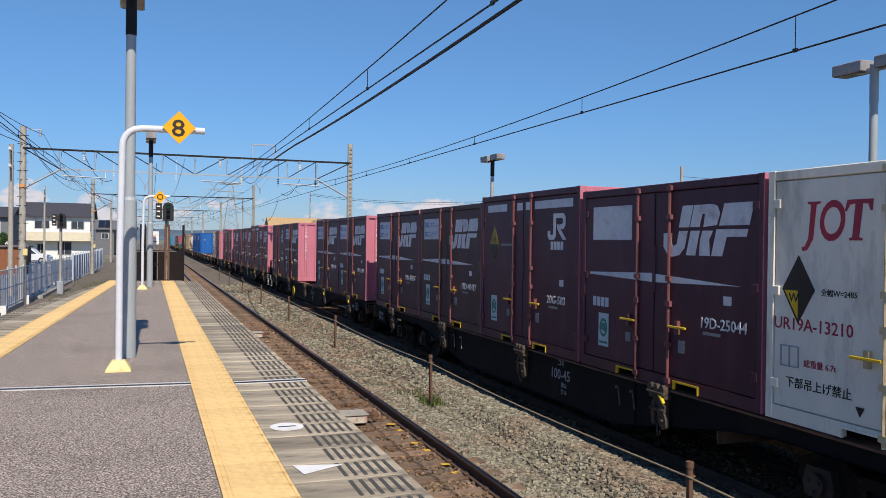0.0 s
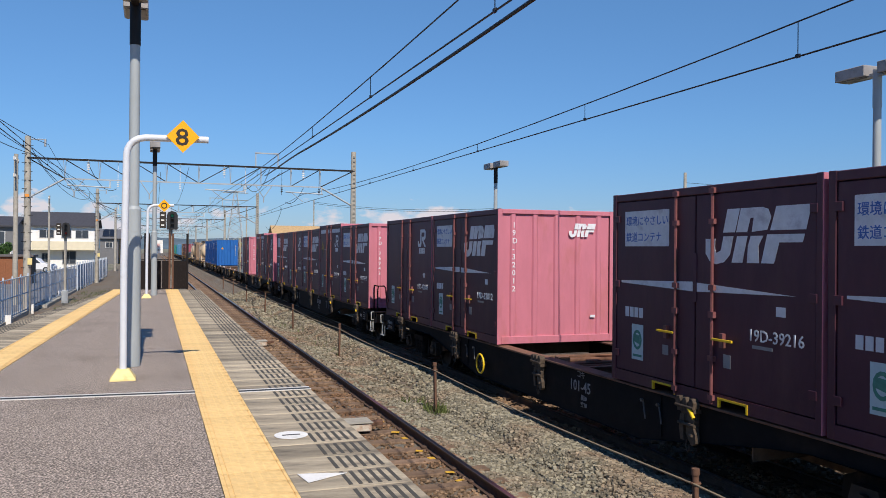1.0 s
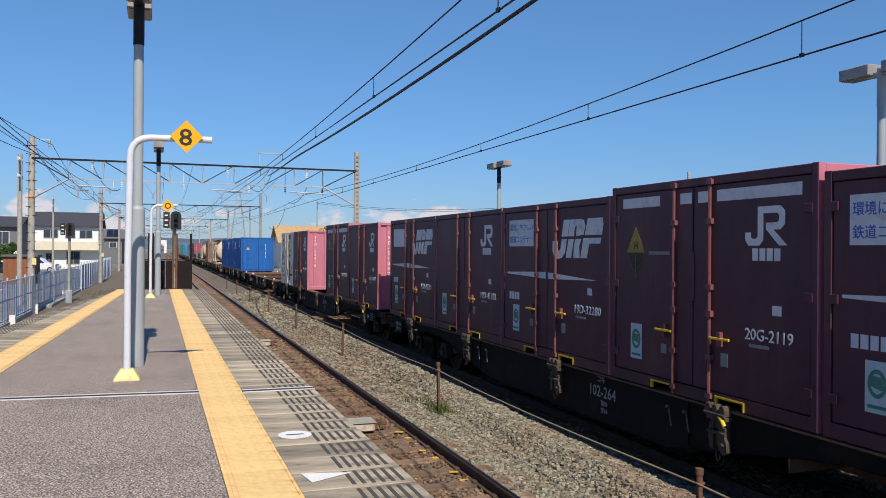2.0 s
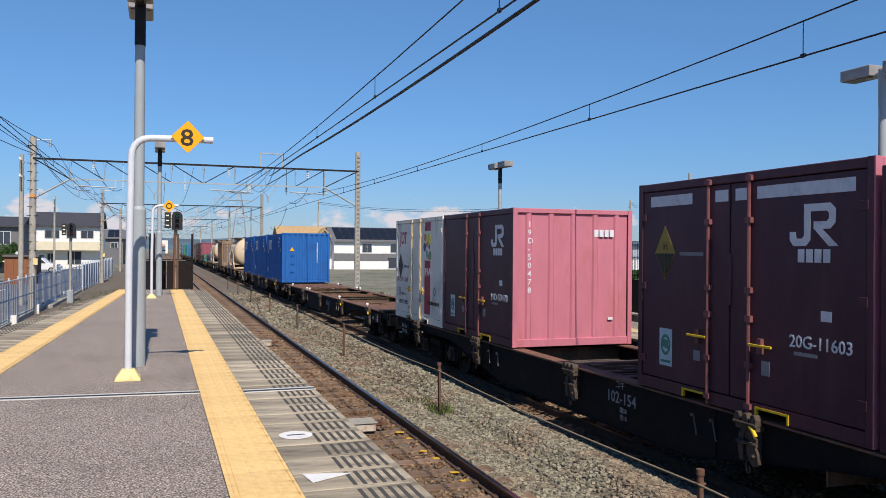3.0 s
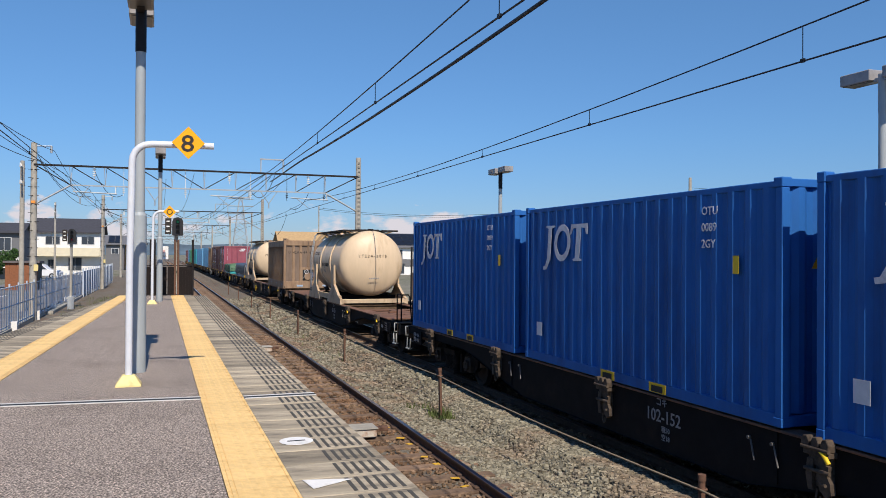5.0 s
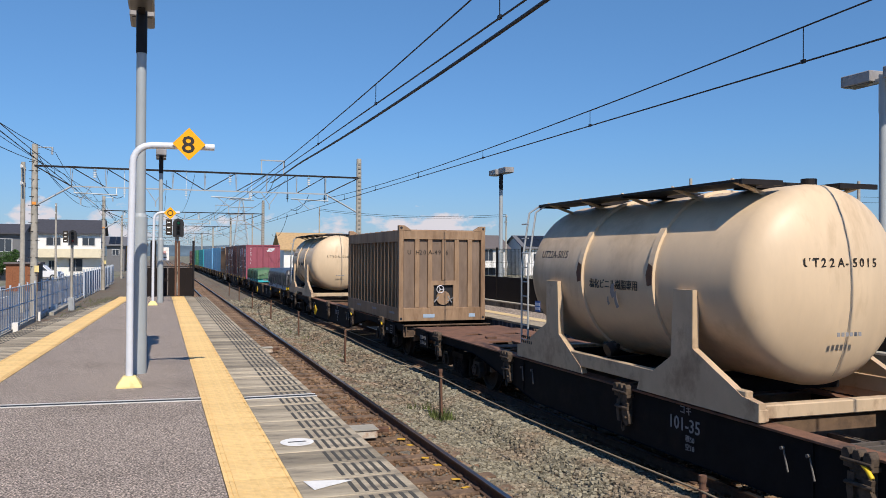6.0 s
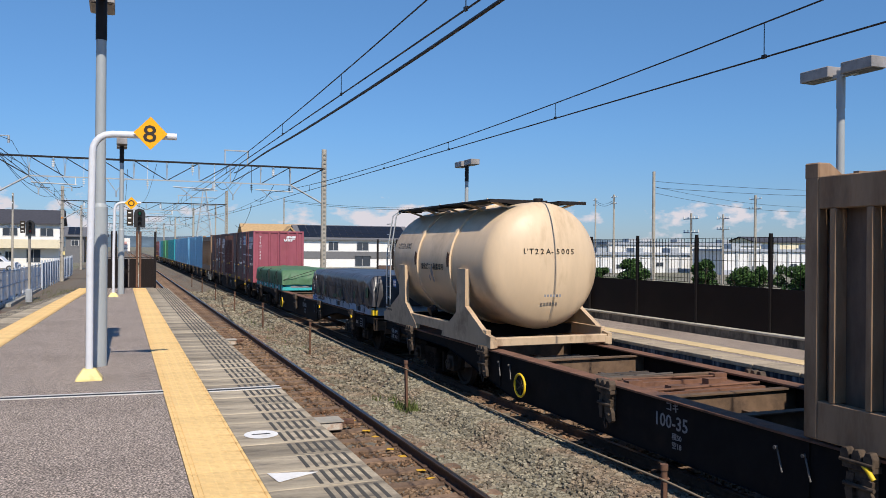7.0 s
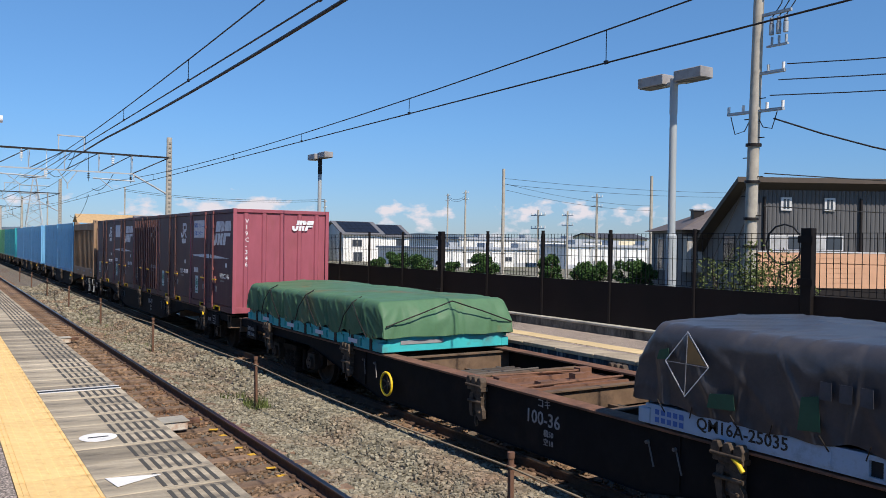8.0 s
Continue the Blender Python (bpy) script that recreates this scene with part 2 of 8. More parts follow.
def bed_height(x):
    """The ballast's surface across the tracks."""
    pts = [(-5.4, -1.42), (1.0, -1.32), (1.9, -1.33), (2.4, -1.29), (3.27, -1.285), (4.15, -1.275), (4.7, -1.33), (5.15, -1.37), (5.50, -1.17), (5.85, -1.17), (6.15, -1.27), (7.2, -1.27), (8.25, -1.25), (8.50, -1.17), (8.75, -1.15), (10, -1.62)]
    for (a, za), (b, zb) in zip(pts, pts[1:]):
        if a <= x <= b:
            return za + (zb - za) * (x - a) / (b - a)
    return -1.4


bm = bmesh.new()
xs = [-5.4, -2, 1.0] + [1.9 + 0.1 * k for k in range(70)] + [9.4, 10.0]
ys = [-12 + 0.25 * k for k in range(230)] + [46 + 8 * k for k in range(60)]
rows = []
for y in ys:
    rows.append([bm.verts.new((x, y, bed_height(x) + (0.03 * noise.noise((x * 2.2, y * 1.6, 0)) + 0.015 * noise.noise((x * 9, y * 9, 3)) if y < 46 else 0))) for x in xs])
for A, B in zip(rows, rows[1:]):
    for k in range(len(xs) - 1):
        bm.faces.new((A[k], A[k + 1], B[k + 1], B[k])).smooth = True
tagged(part("trackbed", bm, BALLAST), "grey and rust-brown crushed stone track bed", "track bed", kind="structure")


def scatter(name, label, regions, mat, seed):
    """Loose angular stones lying on the bed, all in one mesh."""
    rng = np.random.default_rng(seed)
    pts = []
    for x0, x1, y0, y1, n, size in regions:
        x, y = rng.uniform(x0, x1, n), rng.uniform(y0, y1, n)
        s = rng.uniform(0.6, 1.35, n) * size
        pts.append(np.stack([x, y, s], 1))
    pts = np.concatenate(pts)
    n = len(pts)
    corner = np.array([(-1, -1, -1), (1, -1, -1), (1, 1, -1), (-1, 1, -1), (-1, -1, 1), (1, -1, 1), (1, 1, 1), (-1, 1, 1)], float)
    v = corner[None] * rng.uniform(0.45, 1.0, (n, 8, 3)) * np.array([1.0, 0.8, 0.62])
    ang = rng.uniform(0, math.tau, n)
    tilt = rng.uniform(-0.6, 0.6, n)
    ca, sa, ct, st = np.cos(ang)[:, None], np.sin(ang)[:, None], np.cos(tilt)[:, None], np.sin(tilt)[:, None]
    x, y, z = v[..., 0], v[..., 1], v[..., 2]
    y, z = y * ct - z * st, y * st + z * ct
    x, y = x * ca - y * sa, x * sa + y * ca
    base = np.array([bed_height(p) + 0.03 * noise.noise((p * 2.2, q * 1.6, 0)) for p, q in pts[:, :2]])
    s = pts[:, 2:3]
    out = np.stack([x * s + pts[:, :1], y * s + pts[:, 1:2], z * s + (base + 0.25 * pts[:, 2] + rng.uniform(0, 0.02, n))[:, None]], 2).reshape(-1, 3)
    quad = np.array([(3, 2, 1, 0), (4, 5, 6, 7), (0, 1, 5, 4), (1, 2, 6, 5), (2, 3, 7, 6), (3, 0, 4, 7)])
    faces = (quad[None] + 8 * np.arange(n)[:, None, None]).reshape(-1, 4)
    me = bpy.data.meshes.new(name)
    me.from_pydata(out.tolist(), [], faces.tolist())
    me.materials.append(mat)
    return tagged(part(name, me, mat), label, "gravel", kind="stuff")


scatter("ballast_stones", "loose grey and brown ballast stones", [
    (4.05, 6.3, 3.5, 9, 11000, 0.026), (4.0, 6.3, 9, 16, 10000, 0.028), (5.3, 5.95, 3.5, 16, 5000, 0.032),
    (4.0, 6.3, 16, 30, 6500, 0.038), (4.0, 6.3, 30, 55, 3500, 0.055), (-4.6, -2.6, 12, 40, 3500, 0.045), (8.30, 8.74, 3.5, 30, 4200, 0.036)], STONE, 4)
scatter("rusty_ballast_stones", "rust-stained ballast stones around the rails", [
    (1.95, 4.1, 3.5, 9, 5200, 0.024), (1.95, 4.1, 9, 16, 4600, 0.026), (6.3, 8.35, 4, 20, 5500, 0.032), (1.95, 4.0, 16, 30, 3000, 0.038)], STONE_RUST, 9)


def rail_mesh(length):
    bm = bmesh.new()
    prof = [(-0.062, -0.15), (0.062, -0.15), (0.062, -0.138), (0.012, -0.12), (0.010, -0.045), (0.034, -0.03), (0.034, -0.004), (0.028, 0.0),
            (-0.028, 0.0), (-0.034, -0.004), (-0.034, -0.03), (-0.010, -0.045), (-0.012, -0.12), (-0.062, -0.138)]
    prism(bm, prof, "y", 0, length)
    return bm


SLEEPER_MESH = finish(slab(-1.0, 1.0, -0.11, 0.11, -0.16, 0), "sleeper", SLEEPER, 0.015)
FASTENER = finish(slab(-0.10, 0.10, -0.05, 0.05, 0, 0.03), "rail_fastener", RAIL_RUST, 0.008)


def track(x, name):
    root = thing(name, "narrow-gauge railway track on sleepers in ballast", "railway track", kind="structure")
    for s in (-1, 1):
        r = part("rail", rail_mesh(450), RAIL_RUST, root, "rusty steel rail with a polished head", pose(x + s * 0.567, -30, RAIL_Z))
        part("rail_head", slab(-0.03, 0.03, 0, 450, -0.004, 0.003), RAIL_HEAD, r, "worn bright rail head")
    for k in range(110):
        sl = part("sleeper", SLEEPER_MESH, SLEEPER, root, at=pose(x + random.uniform(-.02, .02), 2 + k * 0.62, RAIL_Z - 0.135 - random.uniform(0, 0.015), 0, 0, random.uniform(-.6, .6)))
        if k < 40:
            for s in (-1, 1):
                part("rail_fastener", FASTENER, RAIL_RUST, sl, at=pose(s * 0.567, 0, 0))
        if x == NEAR_TRACK and 12 <= k <= 18:
            for a in (0.42, 0.74):
                w, d = random.uniform(0.03, 0.065), random.uniform(0.025, 0.05)
                part("paint_patch", slab(a - w, a + w, -d, d, 0.002, 0.007), BRIGHT_YELLOW_MARK, sl, "worn yellow paint patch", pose(0, random.uniform(-0.05, 0.05), 0, 0, 0, random.uniform(-25, 25)))
    bm = bmesh.new()
    for k in range(110, 500):
        box(bm, x - 1, x + 1, 2 + k * 0.62 - .11, 2 + k * 0.62 + .11, RAIL_Z - 0.3, RAIL_Z - 0.14)
    tagged(part("far_sleepers", bm, SLEEPER, root), kind="stuff")
    return root


BRIGHT_YELLOW_MARK = material("chrome_yellow_paint", (0.66, 0.38, 0.03), 0.8, 0, 0.25, 14, (0.26, 0.16, 0.07), 0.55, 16)
track(NEAR_TRACK, "near_track")
track(FAR_TRACK, "far_track")
side = thing("side_track", "overgrown side track beside the platform", "railway track", kind="structure", at=pose(-4.05, 2, 0, 0, 0, -2.6))
for s in (-1, 1):
    part("rail", rail_mesh(130), RAIL_RUST, side, at=pose(s * 0.567, 0, RAIL_Z - 0.12))


# ----- left platform, which narrows towards its far end -----
def left_edge(y):
    return -3.05 + (y - 18.3) * 0.0975


def strip_edge(y):
    return -1.93 + (y - 11.9) * 0.0423


TURN = -math.degrees(math.atan(0.0975))
P_END, P_START, P_EDGE = 34.4, -8.0, 1.79
bm = bmesh.new()
prism(bm, [(left_edge(P_START) + .15, P_START), (0.465, P_START), (0.465, P_END), (left_edge(P_END) + .05, P_END)], "z", -0.4, 0.0)
platform = tagged(part("platform", bm, ASPHALT), "grey coarse asphalt railway platform surface", "platform", kind="structure")
bm = bmesh.new()
prism(bm, [(left_edge(P_START) + .12, P_START), (P_EDGE - 0.12, P_START), (P_EDGE - 0.12, P_END - 0.02), (left_edge(P_END) + .12, P_END - 0.02)], "z", -1.62, -0.17)
tagged(part("platform_wall", bm, OLD_CONCRETE), "stained concrete wall under the platform edge", "wall", kind="structure")

edge = thing("platform_edge", "concrete edge slabs with dark anti-slip strips", "platform edge", kind="structure")
PITCH = 0.45
SLAB_MESH = finish(slab(0.0, P_EDGE - 0.955, 0.004, PITCH - 0.004, -0.17, 0.0), "edge_slab", SLAB, 0.006)
bm = bmesh.new()
for k in range(6):
    box(bm, 0.375 + k * 0.072, 0.405 + k * 0.072, 0.05, PITCH - 0.05, -0.004, 0.003)
STRIPS = finish(bm, "anti_slip_strips", GROOVE)
for k in range(94):
    y = -7.9 + k * PITCH
    if y + PITCH > P_END:
        break
    s = part("edge_slab", SLAB_MESH, SLAB, edge, at=pose(0.955, y, random.uniform(-0.003, 0.003)))
    part("anti_slip_strips", STRIPS, GROOVE, s)
edge2 = thing("platform_edge_back", "weathered concrete edge slabs beside the side track", "platform edge", kind="structure")
L_SLAB = finish(slab(0.0, 1.0, 0.004, PITCH - 0.004, -0.17, 0.0), "edge_slab", SLAB, 0.006)
bm = bmesh.new()
for k in range(5):
    box(bm, 0.05 + k * 0.065, 0.078 + k * 0.065, 0.04, PITCH - 0.04, -0.004, 0.003)
L_STRIPS = finish(bm, "anti_slip_strips", GROOVE)
for k in range(93):
    y = -7.85 + k * PITCH
    wide = strip_edge(y) - 0.30 - left_edge(y)
    if y + PITCH > P_END or wide < 0.1:
        break
    s = part("edge_slab", L_SLAB, SLAB, edge2, at=Matrix.LocRotScale((left_edge(y), y, 0.003 + random.uniform(-0.002, 0.002)), Matrix.Rotation(radians(TURN), 3, "Z").to_quaternion(), (wide, 1, 1)))
    part("anti_slip_strips", L_STRIPS, GROOVE, s)


def tile_mesh(dots):
    """A tactile tile: a plain margin bar on one side and rows of raised dots."""
    bm = bmesh.new()
    for x0, x1 in ((0.0, 0.024), (0.033, 0.058), (0.067, 0.452), (0.460, 0.482)):
        box(bm, x0, x1, 0.002, 0.298, -0.02, 0.004)
    box(bm, 0.001, 0.481, 0.003, 0.297, -0.05, -0.002)
    if dots:
        for i in range(6):
            for j in range(5):
                cx, cy = 0.118 + i * 0.058, 0.033 + j * 0.0585
                lo = [bm.verts.new((cx + 0.013 * math.cos(a), cy + 0.013 * math.sin(a), 0.002)) for a in (0, 1.047, 2.094, 3.1416, 4.189, 5.236)]
                hi = [bm.verts.new((cx + 0.008 * math.cos(a), cy + 0.008 * math.sin(a), 0.0055)) for a in (0, 1.047, 2.094, 3.1416, 4.189, 5.236)]
                for q in range(6):
                    bm.faces.new((lo[q], lo[(q + 1) % 6], hi[(q + 1) % 6], hi[q]))
                bm.faces.new(hi)
    return finish(bm, "tactile_tile", TACTILE)


DOTTED = tile_mesh(True)
strip = thing("tactile_paving", "yellow tactile paving tiles with raised dots", "tactile paving", kind="structure")
for k in range(141):
    y = -7.9 + k * 0.30
    if y + 0.3 > P_END:
        break
    part("tactile_tile", DOTTED, TACTILE, strip, at=pose(0.47, y, 0.0))
strip2 = thing("tactile_paving_back", "yellow tactile paving tiles along the side track", "tactile paving", kind="structure")
for k in range(141):
    y = -7.8 + k * 0.30
    part("tactile_tile", DOTTED, TACTILE, strip2, at=pose(strip_edge(y), y, 0.008) @ pose(0, 0.3, 0, 0, 0, 180 - 2.42))

JOINT_METAL = material("pale_joint_metal", (0.62, 0.60, 0.56), 0.5, 0, 0.12, 8)
joint = thing("expansion_joint", "black rubber expansion joint between two metal strips", "expansion joint", kind="structure")
for y, w, m, z in ((9.635, 0.022, JOINT_METAL, 0.010), (9.66, 0.10, BLACK, 0.008), (9.763, 0.04, JOINT_METAL, 0.012)):
    part("joint_strip", slab(-4.3, 0.0, 0.0, w, -0.02, z), m, joint, at=pose(0.468, y + 0.10, 0, 0, 0, -4.8))
    part("joint_strip", slab(0.956, 1.792, y, y + w, -0.02, z), m, joint)


def marking(name, label, outline, at, mat=WHITE_PAINT):
    bm = bmesh.new()
    prism(bm, outline, "z", 0.004, 0.007)
    return tagged(part(name, bm, mat, at=at), label, "floor marking", kind="structure")


marking("triangle_mark", "white painted triangle on the platform edge", [(-0.14, 0.12), (-0.10, -0.13), (0.22, 0.04)], pose(1.16, 5.90, 0.002))
oval = marking("oval_mark", "white painted oval with a dark stroke", [(0.15 * math.cos(k * math.tau / 24), 0.155 * math.sin(k * math.tau / 24)) for k in range(24)], pose(1.18, 7.30, 0.002))
part("stroke", slab(-0.08, 0.08, -0.015, 0.015, 0.007, 0.009), SIGN_BLACK, oval)


# ----- platform furniture -----
def platform_lamp(x, y, z, group, dark_neck=True):
    root = thing("platform_lamp", "tall grey platform lamp with two flat box lights", "street lamp", group, pose(x, y, z))
    bm = bmesh.new()
    tube(bm, (0, 0, 0), (0, 0, 2.22), 0.105, 20, 0.10)
    tube(bm, (0, 0, 2.22), (0, 0, 2.27), 0.10, 20, 0.075)
    part("lower_pole", bm, POLE_GREY, root)
    bm = bmesh.new()
    tube(bm, (0, 0, 2.27), (0, 0, 4.55), 0.073, 18, 0.068)
    part("upper_pole", bm, POLE_GREY, root)
    bm = bmesh.new()
    tube(bm, (0, 0, 4.55), (0, 0, 5.22), 0.075, 18)
    box(bm, -0.05, 0.05, -0.35, 0.35, 5.10, 5.16)
    part("neck", bm, DARK_METAL if dark_neck else POLE_GREY, root, "%s pole head" % ("dark brown" if dark_neck else "grey"))
    for s in (-1, 1):
        y0, y1 = sorted((s * 0.13, s * 0.78))
        head = part("light_head", slab(-0.17, 0.17, y0, y1, 5.12, 5.32), LAMP_HEAD, root, "flat grey light box", bevel=0.012)
        part("diffuser", slab(-0.14, 0.14, y0 + 0.04, y1 - 0.04, 5.108, 5.12), DIFFUSER, head)
    return root


LAMP_HEAD = material("grey_lamp_housing", (0.33, 0.31, 0.30), 0.5, 0.1, 0.1, 4, (0.2, 0.19, 0.18), 0.3, 3)
DIFFUSER = material("lamp_diffuser", (0.10, 0.095, 0.09), 0.3, 0, 0.1, 6)
lamp = platform_lamp(-0.265, 12.27, 0, "platform lamps")
copy_thing(lamp, pose(0.03, 30.2, 0))
platform_lamp(11.9, 10.75, -0.32, "platform lamps", False)
copy_thing(lamp, pose(11.95, 27.6, -0.38))
copy_thing(lamp, pose(11.9, -6.0, -0.32))


def stop_sign(x, y, ringed):
    root = thing("stopping_sign", "amber %s sign on a bent white pipe" % ("ringed" if ringed else "number"), "railway sign", "stopping signs", pose(x, y, 0))
    bm = bmesh.new()
    v = [[bm.verts.new((sx * w, sy * d, z)) for sx, sy in ((-1, -1), (1, -1), (1, 1), (-1, 1))] for w, d, z in ((0.155, 0.14, 0.0), (0.155, 0.14, 0.02), (0.075, 0.07, 0.14))]
    for A, B in zip(v, v[1:]):
        for k in range(4):
            bm.faces.new((A[k], A[(k + 1) % 4], B[(k + 1) % 4], B[k]))
    bm.faces.new(v[2])
    part("base", bm, YELLOW_PAINT, root, "pale yellow foot cover", bevel=0.008)
    bm = bmesh.new()
    bend = [(0, 0, 0.1), (0, 0, 1.5), (0.02, 0, 2.86)] + [(0.25 - 0.23 * math.cos(a), 0, 2.86 + 0.23 * math.sin(a)) for a in (0.3, 0.6, 0.9, 1.2, 1.571)] + [(0.5, 0, 3.095), (0.84 if ringed else 1.02, 0, 3.10)]
    pipe(bm, bend, 0.044, 16)
    part("pipe", bm, WHITE_PIPE, root, "bent white pipe")
    bm = bmesh.new()
    q, c = 0.205, 0.012
    prism(bm, [(-q, 0.0), (0, -q * 1.03), (q, 0.0), (0, q * 1.03)], "y", -0.075, -0.065)
    board = part("sign_board", bm, SIGN_YELLOW, root, "amber diamond board", pose(0.53 if ringed else 0.70, 0, 3.08 if ringed else 3.12))
    if ringed:
        bm = bmesh.new()
        for quad in [[(0.10 * math.cos(a) * f, 0.10 * math.sin(a) * f) for a, f in ((k * 0.3491, 1), ((k + 1) * 0.3491, 1), ((k + 1) * 0.3491, 0.66), (k * 0.3491, 0.66))] for k in range(18)]:
            prism(bm, quad, "y", -0.079, -0.0755)
        part("ring", bm, SIGN_BLACK, board)
    else:
        part("numeral", lettering("8", 0.225, SIGN_BLACK), SIGN_BLACK, board, at=Matrix(((1.15, 0, 0, -0.098), (0, 0, -1, -0.077), (0, 1, 0, -0.112), (0, 0, 0, 1))))
    return root


stop_sign(-0.35, 11.04, False)
stop_sign(-0.20, 28.6, True)


def corrugated_panel(x0, x1, y, z0, z1, mat):
    bm = bmesh.new()
    n = max(2, int((x1 - x0) / 0.06))
    front = []
    for k in range(n):
        d = 0.012 if k % 2 else 0.0
        front += [(x0 + (x1 - x0) * k / n, y - d), (x0 + (x1 - x0) * (k + 0.98) / n, y - d)]
    prism(bm, front + [(x1, y + 0.02), (x0, y + 0.02)], "z", z0, z1)
    return bm


barrier = thing("end_barrier", "dark brown panelled barrier at the platform's end", "barrier")
for x in (-1.12, -0.30, -0.16, 0.62, 0.74, 1.30):
    bm = bmesh.new()
    tube(bm, (x, 34.30, 0), (x, 34.30, 2.25), 0.045, 8)
    part("post", bm, RUST_POST if 0.6 < x < 0.8 else DARK_METAL, barrier)
for x0, x1 in ((-1.08, -0.34), (-0.12, 0.30), (0.34, 0.60), (0.78, 1.27)):
    part("panel", corrugated_panel(x0, x1, 34.30, 0.03, 1.16, BROWN_PANEL), BROWN_PANEL, barrier)
for z in (1.19, 0.02):
    part("rail", slab(-1.1, 1.28, 34.27, 34.33, z, z + 0.03), DARK_METAL, barrier)
notice = part("notice", slab(0.02, 0.36, 34.18, 34.2, 1.46, 1.98), WHITE_PAINT, barrier, "white notice with a red mark")
part("print", slab(0.14, 0.24, 34.174, 34.178, 1.70, 1.84), material("notice_red", (0.65, 0.38, 0.34), 0.5), notice)
part("print", slab(0.10, 0.28, 34.174, 34.178, 1.57, 1.60), DARK_METAL, notice)


def signal(x, y, z0, top, colour, name_mat):
    root = thing("railway_signal", "black round-topped signal head on a pole", "railway signal", "railway signals", pose(x, y, z0))
    bm = bmesh.new()
    tube(bm, (0, 0, 0), (0, 0, top), 0.075, 12)
    part("pole", bm, MAST, root)
    bm = bmesh.new()
    out = [(-0.19, -0.36), (0.19, -0.36), (0.21, -0.30), (0.21, 0.22), (0.15, 0.34), (0, 0.39), (-0.15, 0.34), (-0.21, 0.22), (-0.21, -0.30)]
    prism(bm, out, "y", -0.30, -0.10)
    head = part("signal_head", bm, BLACK, root, "black signal head", pose(0.05, 0, top + 0.12))
    for k, z in enumerate((-0.2, 0.0, 0.2)):
        bm = bmesh.new()
        tube(bm, (0, -0.31, z), (0, -0.30, z), 0.055, 14)
        lit = (k == 2) if colour[1] > colour[0] else (k == 0)
        part("lens", bm, glow(name_mat, tuple(0.25 * c for c in colour), 0.12) if lit else SIGN_BLACK, head)
        bm = bmesh.new()
        for a in range(10):
            t = math.pi * a / 10
            u = math.pi * (a + 1) / 10
            bm.faces.new([bm.verts.new(p) for p in ((0.075 * math.cos(t), -0.30, z + 0.075 * math.sin(t)), (0.075 * math.cos(u), -0.30, z + 0.075 * math.sin(u)), (0.075 * math.cos(u), -0.44, z + 0.075 * math.sin(u)), (0.075 * math.cos(t), -0.44, z + 0.075 * math.sin(t)))])
        bmesh.ops.solidify(bm, geom=bm.faces[:], thickness=0.008)
        part("hood", bm, BLACK, head)
    plate = part("name_plate", slab(-0.48, -0.24, -0.25, -0.23, -0.30, 0.34), SIGN_BLACK, head, "black plate with white characters")
    for k in range(3):
        part("character", slab(-0.43, -0.31, -0.256, -0.252, 0.19 - k * 0.20, 0.24 - k * 0.20), WHITE_PAINT, plate)
    part("cabinet", slab(-0.16, 0.16, -0.2, 0.1, 0.0, 0.75), GALV, root, bevel=0.02)
    return root


signal(-4.55, 48.8, -1.45, 3.95, (0.9, 0.05, 0.03), "red_lens")
signal(0.66, 34.6, -0.2, 2.85, (0.05, 0.9, 0.45), "green_lens")

# rope line between the tracks
POST_Y = [-1.1, 6.49, 14.1, 22.3, 30.3, 38.3, 46.3, 54.3, 62.3]
for n, y in enumerate(POST_Y):
    root = thing("rope_post", "rusty steel stake holding a rope between the tracks", "post", "rope posts", pose(4.93, y, -1.40, random.uniform(-1, 1), random.uniform(-1, 1), 0))
    bm = bmesh.new()
    tube(bm, (0, 0, 0), (0, 0, 0.94), 0.032, 10)
    part("stake", bm, RUST_POST, root)
    bm = bmesh.new()
    tube(bm, (0, 0, 0.94), (0, 0, 1.0), 0.04, 10)
    part("cap", bm, RUST_POST, root)
    bm = bmesh.new()
    pipe(bm, [(0.045 * math.cos(a * 0.785), 0.045 * math.sin(a * 0.785), 0.86) for a in range(9)], 0.012, 5)
    part("eye", bm, RUST_POST, root)
bm = bmesh.new()
for y, w in zip(POST_Y, POST_Y[1:]):
    pipe(bm, [(4.89, y + (w - y) * k / 10, -0.54 - 0.05 * math.sin(math.pi * k / 10)) for k in range(11)], 0.011, 6)
tagged(part("rope", bm, ROPE), "thin tan rope strung between stakes", "rope")

box_root = thing("trackside_box", "pale rusty trackside sensor box beside the rail", "sensor box", at=pose(3.02, 12.6, -1.20))
part("housing", slab(-0.20, 0.26, -0.19, 0.19, 0.0, 0.13), material("pale_box_paint", (0.55, 0.50, 0.42), 0.7, 0, 0.15, 8, (0.35, 0.16, 0.08), 0.4, 5), box_root, bevel=0.015)
part("lid", slab(-0.22, 0.28, -0.21, 0.21, 0.13, 0.15), CONCRETE, box_root, "pale box lid", bevel=0.006)
part("arm", slab(0.26, 0.48, -0.07, 0.07, 0.06, 0.13), RUST_POST, box_root, bevel=0.01)
box2 = copy_thing(box_root, pose(2.95, 24.6, -1.22))

